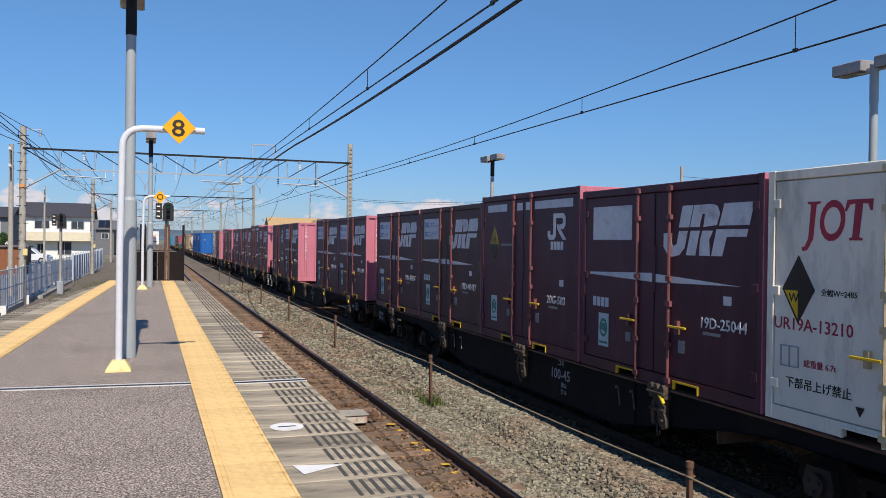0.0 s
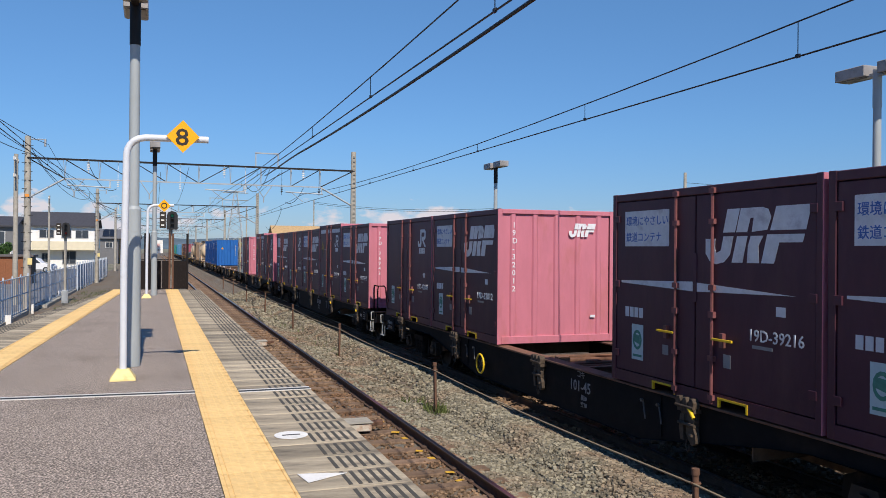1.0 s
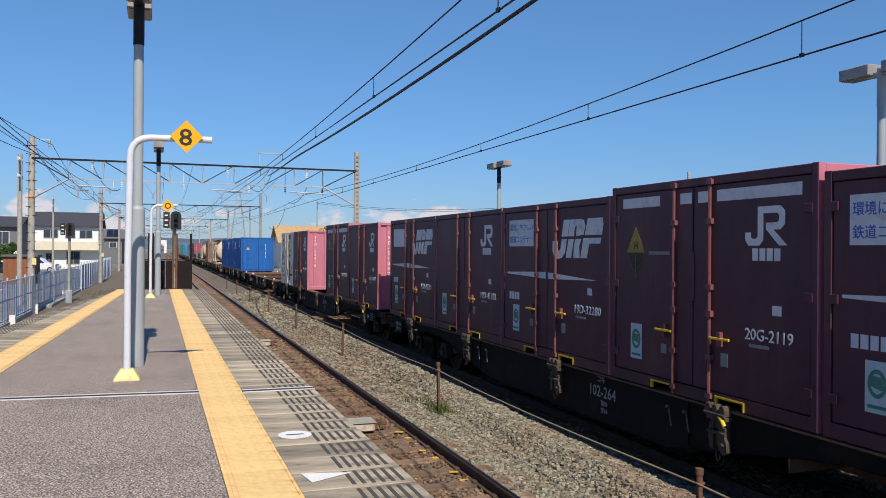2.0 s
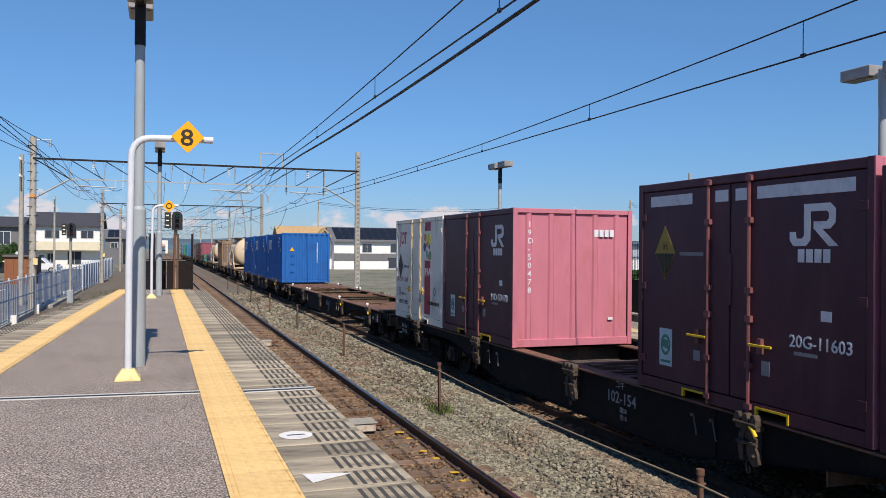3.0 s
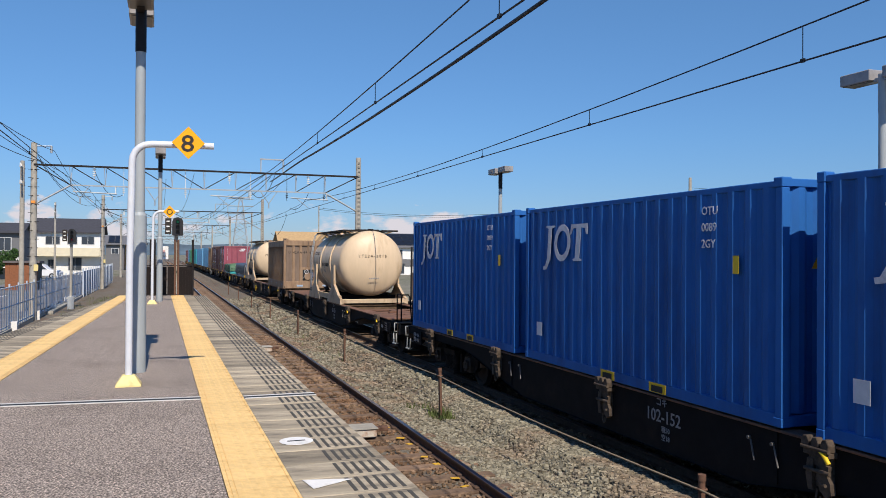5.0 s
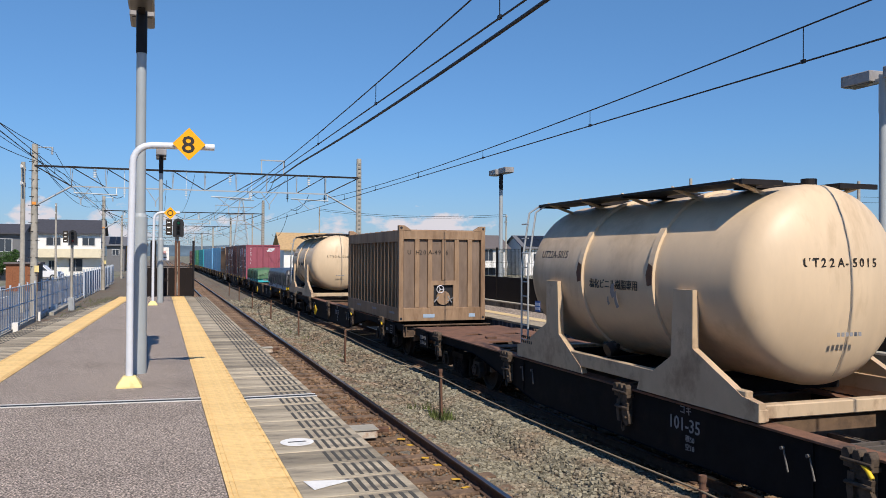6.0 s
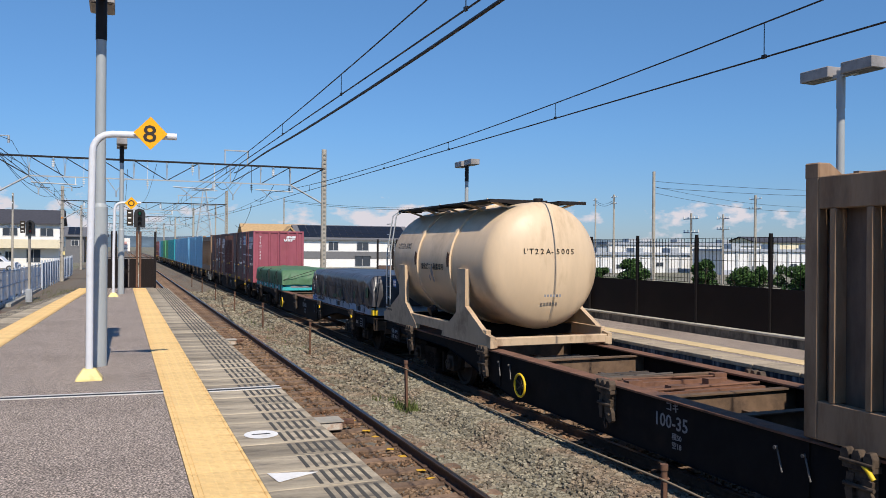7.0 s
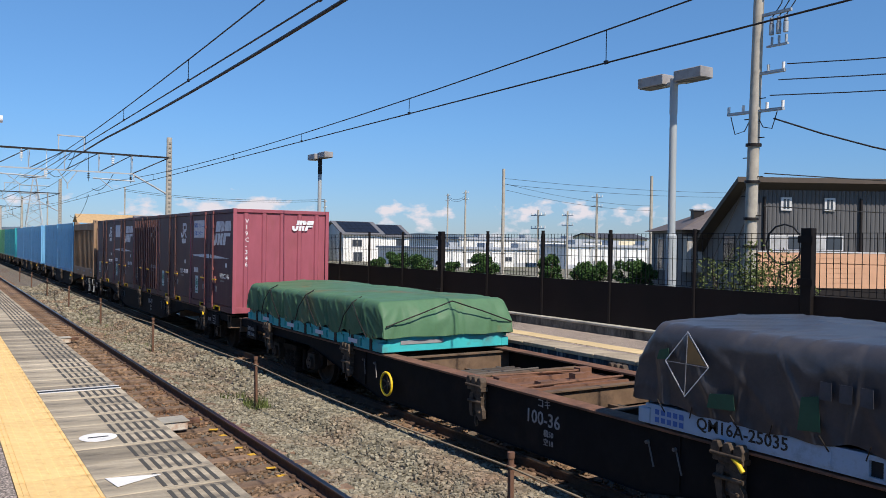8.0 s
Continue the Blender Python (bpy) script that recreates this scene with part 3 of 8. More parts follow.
# ----- far platform -----
bm = bmesh.new()
box(bm, 8.80, 10.80, -16, 29.2, -0.30, 0.0)
tagged(part("far_platform", bm, ASPHALT), "grey asphalt surface of the opposite platform", "platform", kind="structure")
tagged(part("far_platform_wall", slab(8.715, 11.6, -16, 29.15, -1.62, -0.062), material("blue_grey_stained_wall", (0.040, 0.045, 0.055), 0.9, 0, 0.5, 4, (0.26, 0.28, 0.31), 0.46, 2.2, 0.4, 30, (1, 3.2, 0.22))), "dark stained concrete platform wall", "wall", kind="structure")
edge3 = thing("far_platform_edge", "weathered concrete edge slabs of the opposite platform", "platform edge", kind="structure")
FAR_EDGE = material("weathered_edge_concrete", (0.40, 0.33, 0.235), 0.92, 0, 0.25, 6, (0.16, 0.135, 0.105), 0.55, 1.6, 0.3, 60, each=0.18)
FAR_SLAB = finish(slab(0.0, 0.50, 0.004, 0.892, -0.06, 0.004), "edge_slab", FAR_EDGE, 0.008)
for k in range(34):
    part("edge_slab", FAR_SLAB, FAR_EDGE, edge3, at=pose(8.70, -1.4 + k * 0.9, random.uniform(-0.004, 0.004)))
strip3 = thing("far_tactile_paving", "faded yellow tactile paving of the opposite platform", "tactile paving", kind="structure")
FADED = material("faded_tactile_tile", (0.66, 0.50, 0.27), 0.85, 0, 0.2, 9, (0.34, 0.28, 0.20), 0.55, 1.3, each=0.10)
FLAT = finish(slab(0, 0.40, 0.004, 0.296, -0.02, 0.006), "tactile_tile", FADED)
for k in range(100):
    part("tactile_tile", FLAT, FADED, strip3, at=pose(9.36, -0.8 + k * 0.3, 0.0))
KERB = material("soot_stained_kerb", (0.20, 0.185, 0.155), 0.92, 0, 0.35, 6, (0.040, 0.038, 0.034), 0.72, 1.8, 0.4, 40, (1, 1.6, 0.7))
tagged(part("fence_kerb", slab(10.80, 11.12, -16, 31.4, -0.5, 0.155), KERB), "stained concrete kerb under the fence", "kerb", kind="structure")

tagged(part("fence_kerb_cap", slab(10.78, 11.14, -16, 31.4, 0.155, 0.20), CONCRETE, bevel=0.01), "pale concrete cap on the kerb under the fence", "kerb", kind="structure")

fence = thing("platform_fence", "dark brown fence with solid panels below and wire mesh above", "fence")
STEP = 2.03
FENCE_POST = material("black_brown_fence_post", (0.011, 0.009, 0.009), 0.6, 0, 0.15, 5, spec=0.15)
PANEL = finish(slab(-0.012, 0.012, 0.035, STEP - 0.035, 0.0, 0.80), "fence_panel", BROWN_PANEL)
bm = bmesh.new()
for k in range(19):
    y = 0.06 + k * (STEP - 0.12) / 18
    box(bm, -0.004, 0.004, y - 0.004, y + 0.004, 0.02, 0.93)
for z in (0.02, 0.10, 0.48, 0.84, 0.92):
    box(bm, -0.008, 0.0, 0.03, STEP - 0.03, z, z + 0.008)
MESHED = finish(bm, "fence_mesh", FENCE_POST)
bm = bmesh.new()
tube(bm, (0, 0, 0), (0, 0, 1.80), 0.036, 10)
POST = finish(bm, "fence_post", FENCE_POST)
bm = bmesh.new()
box(bm, -0.06, 0.06, -0.09, 0.09, 0, 1.80)
WIDE_POST = finish(bm, "gate_post", FENCE_POST, 0.01)
for k in range(19):
    y = 13.43 + (k - 9) * STEP
    part("fence_post", POST, DARK_METAL, fence, at=pose(10.95, y, 0.20))
    if k < 18:
        part("fence_panel", PANEL, BROWN_PANEL, fence, at=pose(10.95, y, 0.20))
        part("fence_mesh", MESHED, DARK_METAL, fence, at=pose(10.95, y, 1.0))
for y in (7.24, 17.47):
    part("gate_post", WIDE_POST, DARK_METAL, fence, at=pose(10.93, y, 0.20))
    for z in (0.45, 1.15, 1.78):
        bm = bmesh.new()
        box(bm, 10.84, 10.88, y - 0.12, y + 0.12, z, z + 0.10)
        part("hinge", bm, FENCE_POST, fence)
end2 = thing("far_end_barrier", "brown panelled barrier at the opposite platform's end", "barrier")
for x in (8.95, 9.55, 9.7, 10.55, 10.7, 10.95):
    bm = bmesh.new()
    tube(bm, (x, 29.0, 0), (x, 29.0, 2.0), 0.04, 8)
    part("post", bm, DARK_METAL, end2)
for x0, x1 in ((8.98, 9.52), (9.73, 10.52), (10.73, 10.93)):
    part("panel", corrugated_panel(x0, x1, 29.0, 0.03, 1.02, BROWN_PANEL), material("faded_brown_panel", (0.11, 0.075, 0.06), 0.6, 0, 0.15, 4), end2)

# ----- overhead line -----
def mast(bm, x, y, z0, z1, r0=0.17, r1=0.13):
    tube(bm, (x, y, z0), (x, y, z1), r0, 14, r1)


BAND = material("orange_band", (0.75, 0.28, 0.05), 0.6, 0, 0.1, 5)


def portal(y, xl, xr, top, beam, low, detail):
    root = thing("catenary_portal", "concrete masts carrying a steel truss over the tracks", "catenary mast", "catenary portals", pose(0, y, 0))
    for x in (xl, xr):
        bm = bmesh.new()
        mast(bm, x, 0, -1.62, top)
        m = part("mast", bm, MAST, root, "pale concrete mast")
        if detail:
            # darker raised blocks stand for the shade in the mast's holes
            for k in range(34 if x == xr else 0):
                part("opening", slab(-0.06, 0.06, -0.012, 0.0, 0, 0.09), OLD_CONCRETE, m, "darker block standing for a shaded mast recess", pose(x, -0.160 + 0.0002 * k, -1.0 + k * 0.225))
            for k in range(16 if x == xl else 0):
                part("step_iron", slab(-0.24, 0.24, -0.012, 0.012, 0, 0.025), DARK_METAL, m, at=pose(x, -0.12, 0.3 + k * 0.4, 0, 0, 0 if k % 2 else 35))
    bm = bmesh.new()
    for dy in (-0.13, 0.13):
        box(bm, xl, xr, dy - 0.03, dy + 0.03, beam - 0.032, beam + 0.032)
    part("top_chord", bm, DARK_METAL, root, "dark truss beam")
    a, b = xl + 1.55, xr - 1.75
    bm = bmesh.new()
    box(bm, a, b, -0.03, 0.03, low - 0.03, low + 0.03)
    part("lower_chord", bm, GALV, root)
    n = 8
    for k in range(n + 1):
        x = a + (b - a) * k / n
        bm = bmesh.new()
        for dy in (-0.12, 0.12):
            tube(bm, (x + dy * 0.4, dy, beam), (x, 0, low), 0.016, 6)
        part("hanger", bm, GALV, root)
        if k < n:
            bm = bmesh.new()
            x2 = a + (b - a) * (k + 1) / n
            s, e = ((x, beam), (x2, low)) if k < n / 2 else ((x, low), (x2, beam))
            tube(bm, (s[0], 0, s[1]), (e[0], 0, e[1]), 0.024, 6)
            part("diagonal", bm, DARK_METAL, root)
    for x, c in ((xl, a), (xr, b)):
        bm = bmesh.new()
        tube(bm, (x, 0, low - 0.95), (c, 0, low), 0.045, 8)
        part("brace", bm, GALV, root, "pale diagonal brace")
        bm = bmesh.new()
        tube(bm, (x, 0, beam), (c, 0, low), 0.03, 6)
        part("diagonal", bm, DARK_METAL, root)
    for cx in (-2.9, NEAR_TRACK, FAR_TRACK):
        bm = bmesh.new()
        tube(bm, (cx - 0.9, -0.1, low - 0.30), (cx + 1.0, -0.1, low - 0.36), 0.03, 8)
        tube(bm, (cx + 0.95, -0.1, low - 0.36), (cx + 0.95, 0, low), 0.025, 6)
        tube(bm, (cx - 0.6, -0.1, low - 0.32), (cx, -0.1, 4.06), 0.018, 6)
        part("steady_arm", bm, GALV, root)
        bm = bmesh.new()
        for k in range(4):
            tube(bm, (cx, 0, beam - 0.45 + k * 0.10), (cx, 0, beam - 0.40 + k * 0.10), 0.07, 10)
        tube(bm, (cx, 0, beam - 0.6), (cx, 0, beam), 0.015, 6)
        part("insulator", bm, WHITE_PAINT, root)
    for x in (a + 0.4, -0.2, 5.2):
        bm = bmesh.new()
        for s in (-1, 1):
            tube(bm, (x + s * 0.42, 0, low), (x, 0, low - 0.62), 0.02, 6)
        tube(bm, (x, 0, low - 0.62), (x, 0, low - 0.86), 0.03, 6)
        part("drop_bracket", bm, GALV, root, "v-shaped hanger under the truss")
    for x in (-1.6, 1.2, 4.3, 6.1, 8.0):
        bm = bmesh.new()
        for k in range(3):
            tube(bm, (x, 0, low - 0.30 + k * 0.09), (x, 0, low - 0.26 + k * 0.09), 0.055, 8)
        tube(bm, (x, 0, low - 0.45), (x, 0, beam), 0.012, 5)
        part("insulator", bm, WHITE_PAINT if x < 5 else DARK_METAL, root)
    if detail:
        bm = bmesh.new()
        for x in (4.8, 5.9):
            box(bm, x - 0.025, x + 0.025, -0.03, 0.03, beam, beam + 0.72)
        box(bm, 4.75, 5.95, -0.05, 0.05, beam + 0.68, beam + 0.74)
        part("feeder_frame", bm, GALV, root, "frame holding a feeder cable")
        bm = bmesh.new()
        tube(bm, (xl, 0, top - 0.15), (xl + 0.75, 0, top - 0.12), 0.025, 6)
        tube(bm, (xl + 0.72, 0, top - 0.45), (xl + 0.72, 0, top - 0.12), 0.05, 8)
        part("arm", bm, GALV, root)
        part("tag", slab(xl + 0.05, xl + 0.24, -0.19, -0.17, 0.85, 1.15), YELLOW_PAINT, root, "small yellow tag")
        part("tag", slab(xl - 0.09, xl + 0.09, -0.17, -0.15, 3.95, 4.08), BAND, root, "orange band")
    return root


for k, y in enumerate((41.3, 76.0, 112.0, 150.0, 190.0, 232.0)):
    portal(y, -5.45 if k == 0 else -4.6, 9.8 if k == 0 else 9.0, 6.75, 5.75 if k == 0 else 5.5, 4.85, k < 2)


def cable(name, label, x0, z0, spans, r, sag, mat=WIRE):
    bm = bmesh.new()
    for y0, y1 in spans:
        n = 14
        pipe(bm, [(x0, y0 + (y1 - y0) * k / n, z0 - sag * 4 * (k / n) * (1 - k / n)) for k in range(n + 1)], r, 6)
    return tagged(part(name, bm, mat), label, "overhead wire")


SPANS = [(-6.0, 41.3), (41.3, 76), (76, 112), (112, 150), (150, 190), (190, 232)]
for x, zc, low, y_low, bow in ((NEAR_TRACK, 4.13, 4.30, 27.0, 0.00075), (FAR_TRACK, 4.01, 4.145, 24.0, 0.00104), (-3.1, 4.2, 4.34, 22.0, 0.0009)):
    for n, (y0, y1) in enumerate(SPANS):
        def hang(y):
            if n == 0:
                return low + bow * (y - y_low) ** 2
            s = (y - y0) / (y1 - y0)
            return low + 0.33 * (2 * s - 1) ** 2
        bm = bmesh.new()
        tube(bm, (x, y0, zc), (x, y1, zc), 0.011, 6)
        tagged(part("contact_wire", bm, WIRE), "taut copper contact wire over the track", "overhead wire", "contact wires")
        bm = bmesh.new()
        pipe(bm, [(x, y0 + (y1 - y0) * k / 16, hang(y0 + (y1 - y0) * k / 16)) for k in range(17)], 0.010, 6)
        tagged(part("messenger_wire", bm, WIRE), "sagging messenger wire over the contact wire", "overhead wire", "messenger wires")
        if n < 3:
            for k in range(1, 9):
                y = {0: -4 + 5.03 * (k - 1) + 1.55}.get(n, y0 + (y1 - y0) * k / 9)
                bm = bmesh.new()
                tube(bm, (x, y, zc), (x, y, hang(y)), 0.006, 5)
                box(bm, x - 0.014, x + 0.014, y - 0.03, y + 0.03, zc - 0.015, zc + 0.03)
                tagged(part("dropper", bm, WIRE), "thin wire dropper with a clamp", "dropper", "wire droppers")
bm = bmesh.new()
pipe(bm, [(3.75 + 1.5 * max(0, (y - 22) / 19.3) ** 1.5 if y > 22 else 3.75, y, 4.26 + 0.00115 * (y - 15.5) ** 2 + (0.0009 * (y - 22) ** 2 if y > 22 else 0)) for y in [-6 + 47.3 * k / 30 for k in range(31)]], 0.024, 7)
tagged(part("feeder_cable", bm, WIRE), "thick black feeder cable", "cable")
for x, z, r, s in ((-4.6, 6.4, 0.012, 0.9), (-5.2, 5.9, 0.014, 0.8), (-4.2, 5.4, 0.010, 0.5), (9.4, 6.3, 0.010, 0.6)):
    if x < 0:
        cable("side_cable", "thin dark cable along the line", x, z, [(-6.0, 41.3), (41.3, 76), (76, 112)], r, s)

# slack jumper cables hanging between the truss and the wires
for x0, x1, y, z0, z1, drop in ((5.3, 3.27, 41.3, 5.6, 4.6, 0.5), (5.5, 4.4, 41.2, 5.7, 4.9, 0.7), (7.2, 6.4, 41.3, 4.8, 4.1, 0.35), (-2.9, -1.7, 41.3, 5.6, 4.5, 0.5), (-5.3, -3.1, 41.3, 6.2, 4.4, 0.6), (8.6, 7.6, 58.0, 4.6, 3.2, 0.7)):
    bm = bmesh.new()
    pipe(bm, [(x0 + (x1 - x0) * k / 10, y + 0.9 * k / 10, z0 + (z1 - z0) * k / 10 - drop * 4 * (k / 10) * (1 - k / 10)) for k in range(11)], 0.014, 5)
    tagged(part("jumper_cable", bm, WIRE), "slack black jumper cable on the overhead line", "cable", "jumper cables")
for x, z, s in ((0.3, 5.3, 0.5), (1.6, 5.6, 0.7), (6.0, 5.5, 0.6)):
    cable("side_cable", "thin dark cable along the line", x, z, [(41.3, 76), (76, 112), (112, 150)], 0.010, s)

# ---------- houses, poles and green behind the line ----------
STUCCO_WHITE = material("white_stucco", (0.83, 0.81, 0.77), 0.9, 0, 0.05, 1.5, (0.68, 0.66, 0.62), 0.25, 0.5)
STUCCO_CREAM = material("cream_stucco", (0.74, 0.66, 0.48), 0.9, 0, 0.06, 1.5, (0.48, 0.42, 0.32), 0.3, 0.5)
STUCCO_GREY = material("grey_siding", (0.16, 0.16, 0.165), 0.8, 0, 0.1, 2)
STUCCO_ORANGE = material("tan_orange_wall", (0.62, 0.38, 0.17), 0.9, 0, 0.08, 1.5)
ROOF_SOLAR = material("pale_metal_roof", (0.14, 0.14, 0.15), 0.6, 0, 0.1, 3)
ROOF_DARK = material("dark_roof_tile", (0.055, 0.055, 0.065), 0.7, 0, 0.2, 3)
ROOF_BROWN = material("brown_grey_roof", (0.13, 0.11, 0.105), 0.75, 0, 0.15, 3)
ROOF_TAN = material("tan_roof_tile", (0.45, 0.30, 0.15), 0.8, 0, 0.2, 3)
SOLAR = material("solar_panel_glass", (0.012, 0.014, 0.020), 0.35, 0.0, 0.15, 2)
PANE = material("dark_window_glass", (0.05, 0.06, 0.075), 0.12, 0, 0.1, 1)
FRAME_WHITE = material("pale_window_frame", (0.55, 0.55, 0.55), 0.5, 0, 0.05, 4)
SHED_WOOD = material("orange_brown_timber", (0.26, 0.10, 0.045), 0.8, 0, 0.25, 5, stretch=(1, 1, 6))
LEAF = material("green_leaf", (0.048, 0.098, 0.026), 0.7, 0, 0.3, 3, island=0.5, spec=0.2)
LEAF_DRY = material("yellow_green_leaf", (0.10, 0.125, 0.038), 0.7, 0, 0.3, 3, island=0.6, spec=0.2)
BARK = material("brown_bark", (0.09, 0.065, 0.045), 0.9, 0, 0.3, 8)


def window(parent, x, y, z, w, h, facing):
    """A framed window on a wall; facing 'y' looks to -y, 'x' to -x."""
    def bx(a0, a1, d0, d1, z0, z1):
        return slab(a0, a1, d0, d1, z0, z1) if facing == "y" else slab(d0, d1, a0, a1, z0, z1)
    c, o = (x, y) if facing == "y" else (y, x)
    bm = bx(c - w / 2 - 0.07, c + w / 2 + 0.07, o - 0.06, o + 0.02, z - 0.07, z + h + 0.07)
    f = part("window", bm, FRAME_WHITE, parent)
    for s in (-1, 1):
        part("pane", bx(c + s * w / 4 - w / 4 + 0.03, c + s * w / 4 + w / 4 - 0.03, o - 0.075, o - 0.06, z, z + h), PANE, f)
    return f


def house(name, label, x0, x1, y0, y1, z0, eave, ridge, wall, roof, windows, solar=0, ridge_axis="x", over=0.5, balcony=None, band=None):
    root = thing(name, label, "house", "houses along the line", pose(0, 0, 0))
    w = part("wall", slab(x0, x1, y0, y1, z0, eave), wall, root)
    bm = bmesh.new()
    if ridge_axis == "x":
        ym = (y0 + y1) / 2
        prism(bm, [(y0 - over, eave - 0.1), (ym, ridge), (y1 + over, eave - 0.1), (y1 + over, eave + 0.1), (ym, ridge + 0.22), (y0 - over, eave + 0.1)], "x", x0 - over, x1 + over)
        gable = [(y0, eave), (y1, eave), (ym, ridge - 0.05)]
        r = part("roof", bm, ROOF_SOLAR if solar else roof, root)
        for x in (x0, x1 - 0.1):
            bm = bmesh.new()
            prism(bm, gable, "x", x, x + 0.1)
            part("gable", bm, wall, w)
    else:
        xm = (x0 + x1) / 2
        prism(bm, [(x0 - over, eave - 0.1), (xm, ridge), (x1 + over, eave - 0.1), (x1 + over, eave + 0.1), (xm, ridge + 0.22), (x0 - over, eave + 0.1)], "y", y0 - over, y1 + over)
        r = part("roof", bm, roof, root)
        for y in (y0, y1 - 0.1):
            bm = bmesh.new()
            prism(bm, [(x0, eave), (x1, eave), (xm, ridge - 0.05)], "y", y, y + 0.1)
            part("gable", bm, wall, w)
    if solar:
        rise = ridge - eave
        run = (y1 - y0) / 2 + over
        for k in range(solar):
            for q in range(3):
                xa = x0 + 0.4 + k * (x1 - x0 - 0.8) / solar
                xb = xa + (x1 - x0 - 0.8) / solar - 0.07
                ta, tb = 0.10 + q * 0.28, 0.10 + q * 0.28 + 0.265
                bm = bmesh.new()
                pts = [(y0 - over + run * t, eave + 0.14 + (rise + 0.1) * t) for t in (ta, tb)]
                prism(bm, [pts[0], pts[1], (pts[1][0], pts[1][1] + 0.06), (pts[0][0], pts[0][1] + 0.06)], "x", xa, xb)
                part("solar_panel", bm, SOLAR, r)
    for x, y, z, ww, hh, face in windows:
        window(w, x, y, z, ww, hh, face)
    if band:
        part("band", slab(x0 - 0.06, x1 + 0.06, y0 - 0.06, y0, band[0], band[1]), band[2], w)
    if balcony:
        a, b, z, h, mat = balcony
        bal = part("balcony", slab(a, b, y0 - 1.3, y0 - 1.2, z, z + h), mat, root, "balcony parapet")
        part("balcony_floor", slab(a, b, y0 - 1.2, y0, z, z + 0.15), mat, bal)
        part("balcony_side", slab(a, a + 0.1, y0 - 1.2, y0, z + 0.15, z + h), mat, bal)
    return root


G0 = -1.62
# left of the line
house("house", "cream two-storey house with a dark tiled roof", -16.9, -8.2, 130, 139, G0, 4.7, 6.7, STUCCO_WHITE, ROOF_DARK,
      [(-14.6, 130, 3.0, 1.9, 1.1, "y"), (-12.0, 130, 3.0, 1.3, 1.1, "y"), (-9.9, 130, 3.0, 1.7, 1.1, "y"), (-14.8, 130, -0.6, 0.8, 1.3, "y"), (-11.6, 130, -0.8, 1.8, 1.8, "y")],
      balcony=(-16.9, -8.0, 1.2, 1.25, STUCCO_CREAM))
house("house", "grey and white house with a dark roof", -24.0, -16.2, 112, 120, G0, 4.2, 5.3, STUCCO_GREY, ROOF_DARK, [(-18.0, 112, 2.0, 1.5, 1.5, "y"), (-20.4, 112, 2.0, 1.2, 1.4, "y")], balcony=(-20.5, -16.2, -0.2, 1.3, STUCCO_WHITE))
house("house", "small house with a solar roof", -9.6, -6.4, 168, 176, G0, 3.4, 5.0, STUCCO_GREY, ROOF_DARK, [(-8.0, 168, 1.6, 1.2, 1.0, "y")], solar=2)
house("house", "tan orange building behind the street", -6.6, -2.8, 175, 185, G0, 3.6, 4.0, STUCCO_ORANGE, ROOF_BROWN, [(-5.2, 175, 1.2, 1.2, 1.2, "y")])
shed = thing("shed", "orange brown timber shed with a flat roof", "shed", at=pose(-10.35, 72, 0))
for k in range(14):
    part("board", slab(-1.15 + k * 0.165, -1.15 + k * 0.165 + 0.155, -0.03, 0.0, G0, 0.85), SHED_WOOD, shed)
part("wall", slab(-1.15, 1.15, 0.0, 2.4, G0, 0.85), SHED_WOOD, shed)
part("side_wall", slab(1.15, 1.2, -0.05, 2.4, G0, 0.85), DARK_METAL, shed)
part("roof", slab(-1.3, 1.35, -0.2, 2.6, 0.85, 1.02), ROOF_BROWN, shed, bevel=0.02)


def car(x, y, rz):
    root = thing("car", "parked white minivan beside the house", "car", at=pose(x, y, -1.30, 0, 0, rz))
    white, dark = material("white_car_paint", (0.75, 0.75, 0.76), 0.25, 0, 0.03, 2), BLACK
    bm = bmesh.new()
    prism(bm, [(-2.2, 0.30), (2.2, 0.30), (2.25, 0.75), (1.95, 0.95), (0.95, 1.08), (0.35, 1.65), (-1.7, 1.72), (-2.15, 1.1), (-2.25, 0.7)], "y", -0.85, 0.85)
    body = part("body", bm, white, root, bevel=0.06)
    bm = bmesh.new()
    prism(bm, [(0.85, 1.08), (0.30, 1.58), (-1.6, 1.62), (-1.95, 1.12)], "y", -0.87, 0.87)
    part("window_band", bm, PANE, body)
    for wx in (-1.4, 1.4):
        for wy in (-0.86, 0.70):
            bm = bmesh.new()
            tube(bm, (wx, wy, 0.32), (wx, wy + 0.16, 0.32), 0.32, 18)
            wheel = part("wheel", bm, BLACK, root)
            bm = bmesh.new()
            tube(bm, (wx, wy - 0.01, 0.32), (wx, wy + 0.17, 0.32), 0.19, 12)
            part("rim", bm, GALV, wheel)
    part("headlight", slab(2.0, 2.2, -0.8, -0.4, 0.75, 0.9), STEP_GREY_TOWN, body)


STEP_GREY_TOWN = material("lamp_glass", (0.6, 0.6, 0.6), 0.2)
car(-12.9, 104.0, -8)
# added unseen wall beside the camera; cuts low skylight on the train's sides
tagged(part("wall_west", slab(-17.6, -17.0, -60, 92, -1.62, 4.8), STUCCO_GREY), "plain grey wall added out of view to cut skylight", "wall", kind="structure")

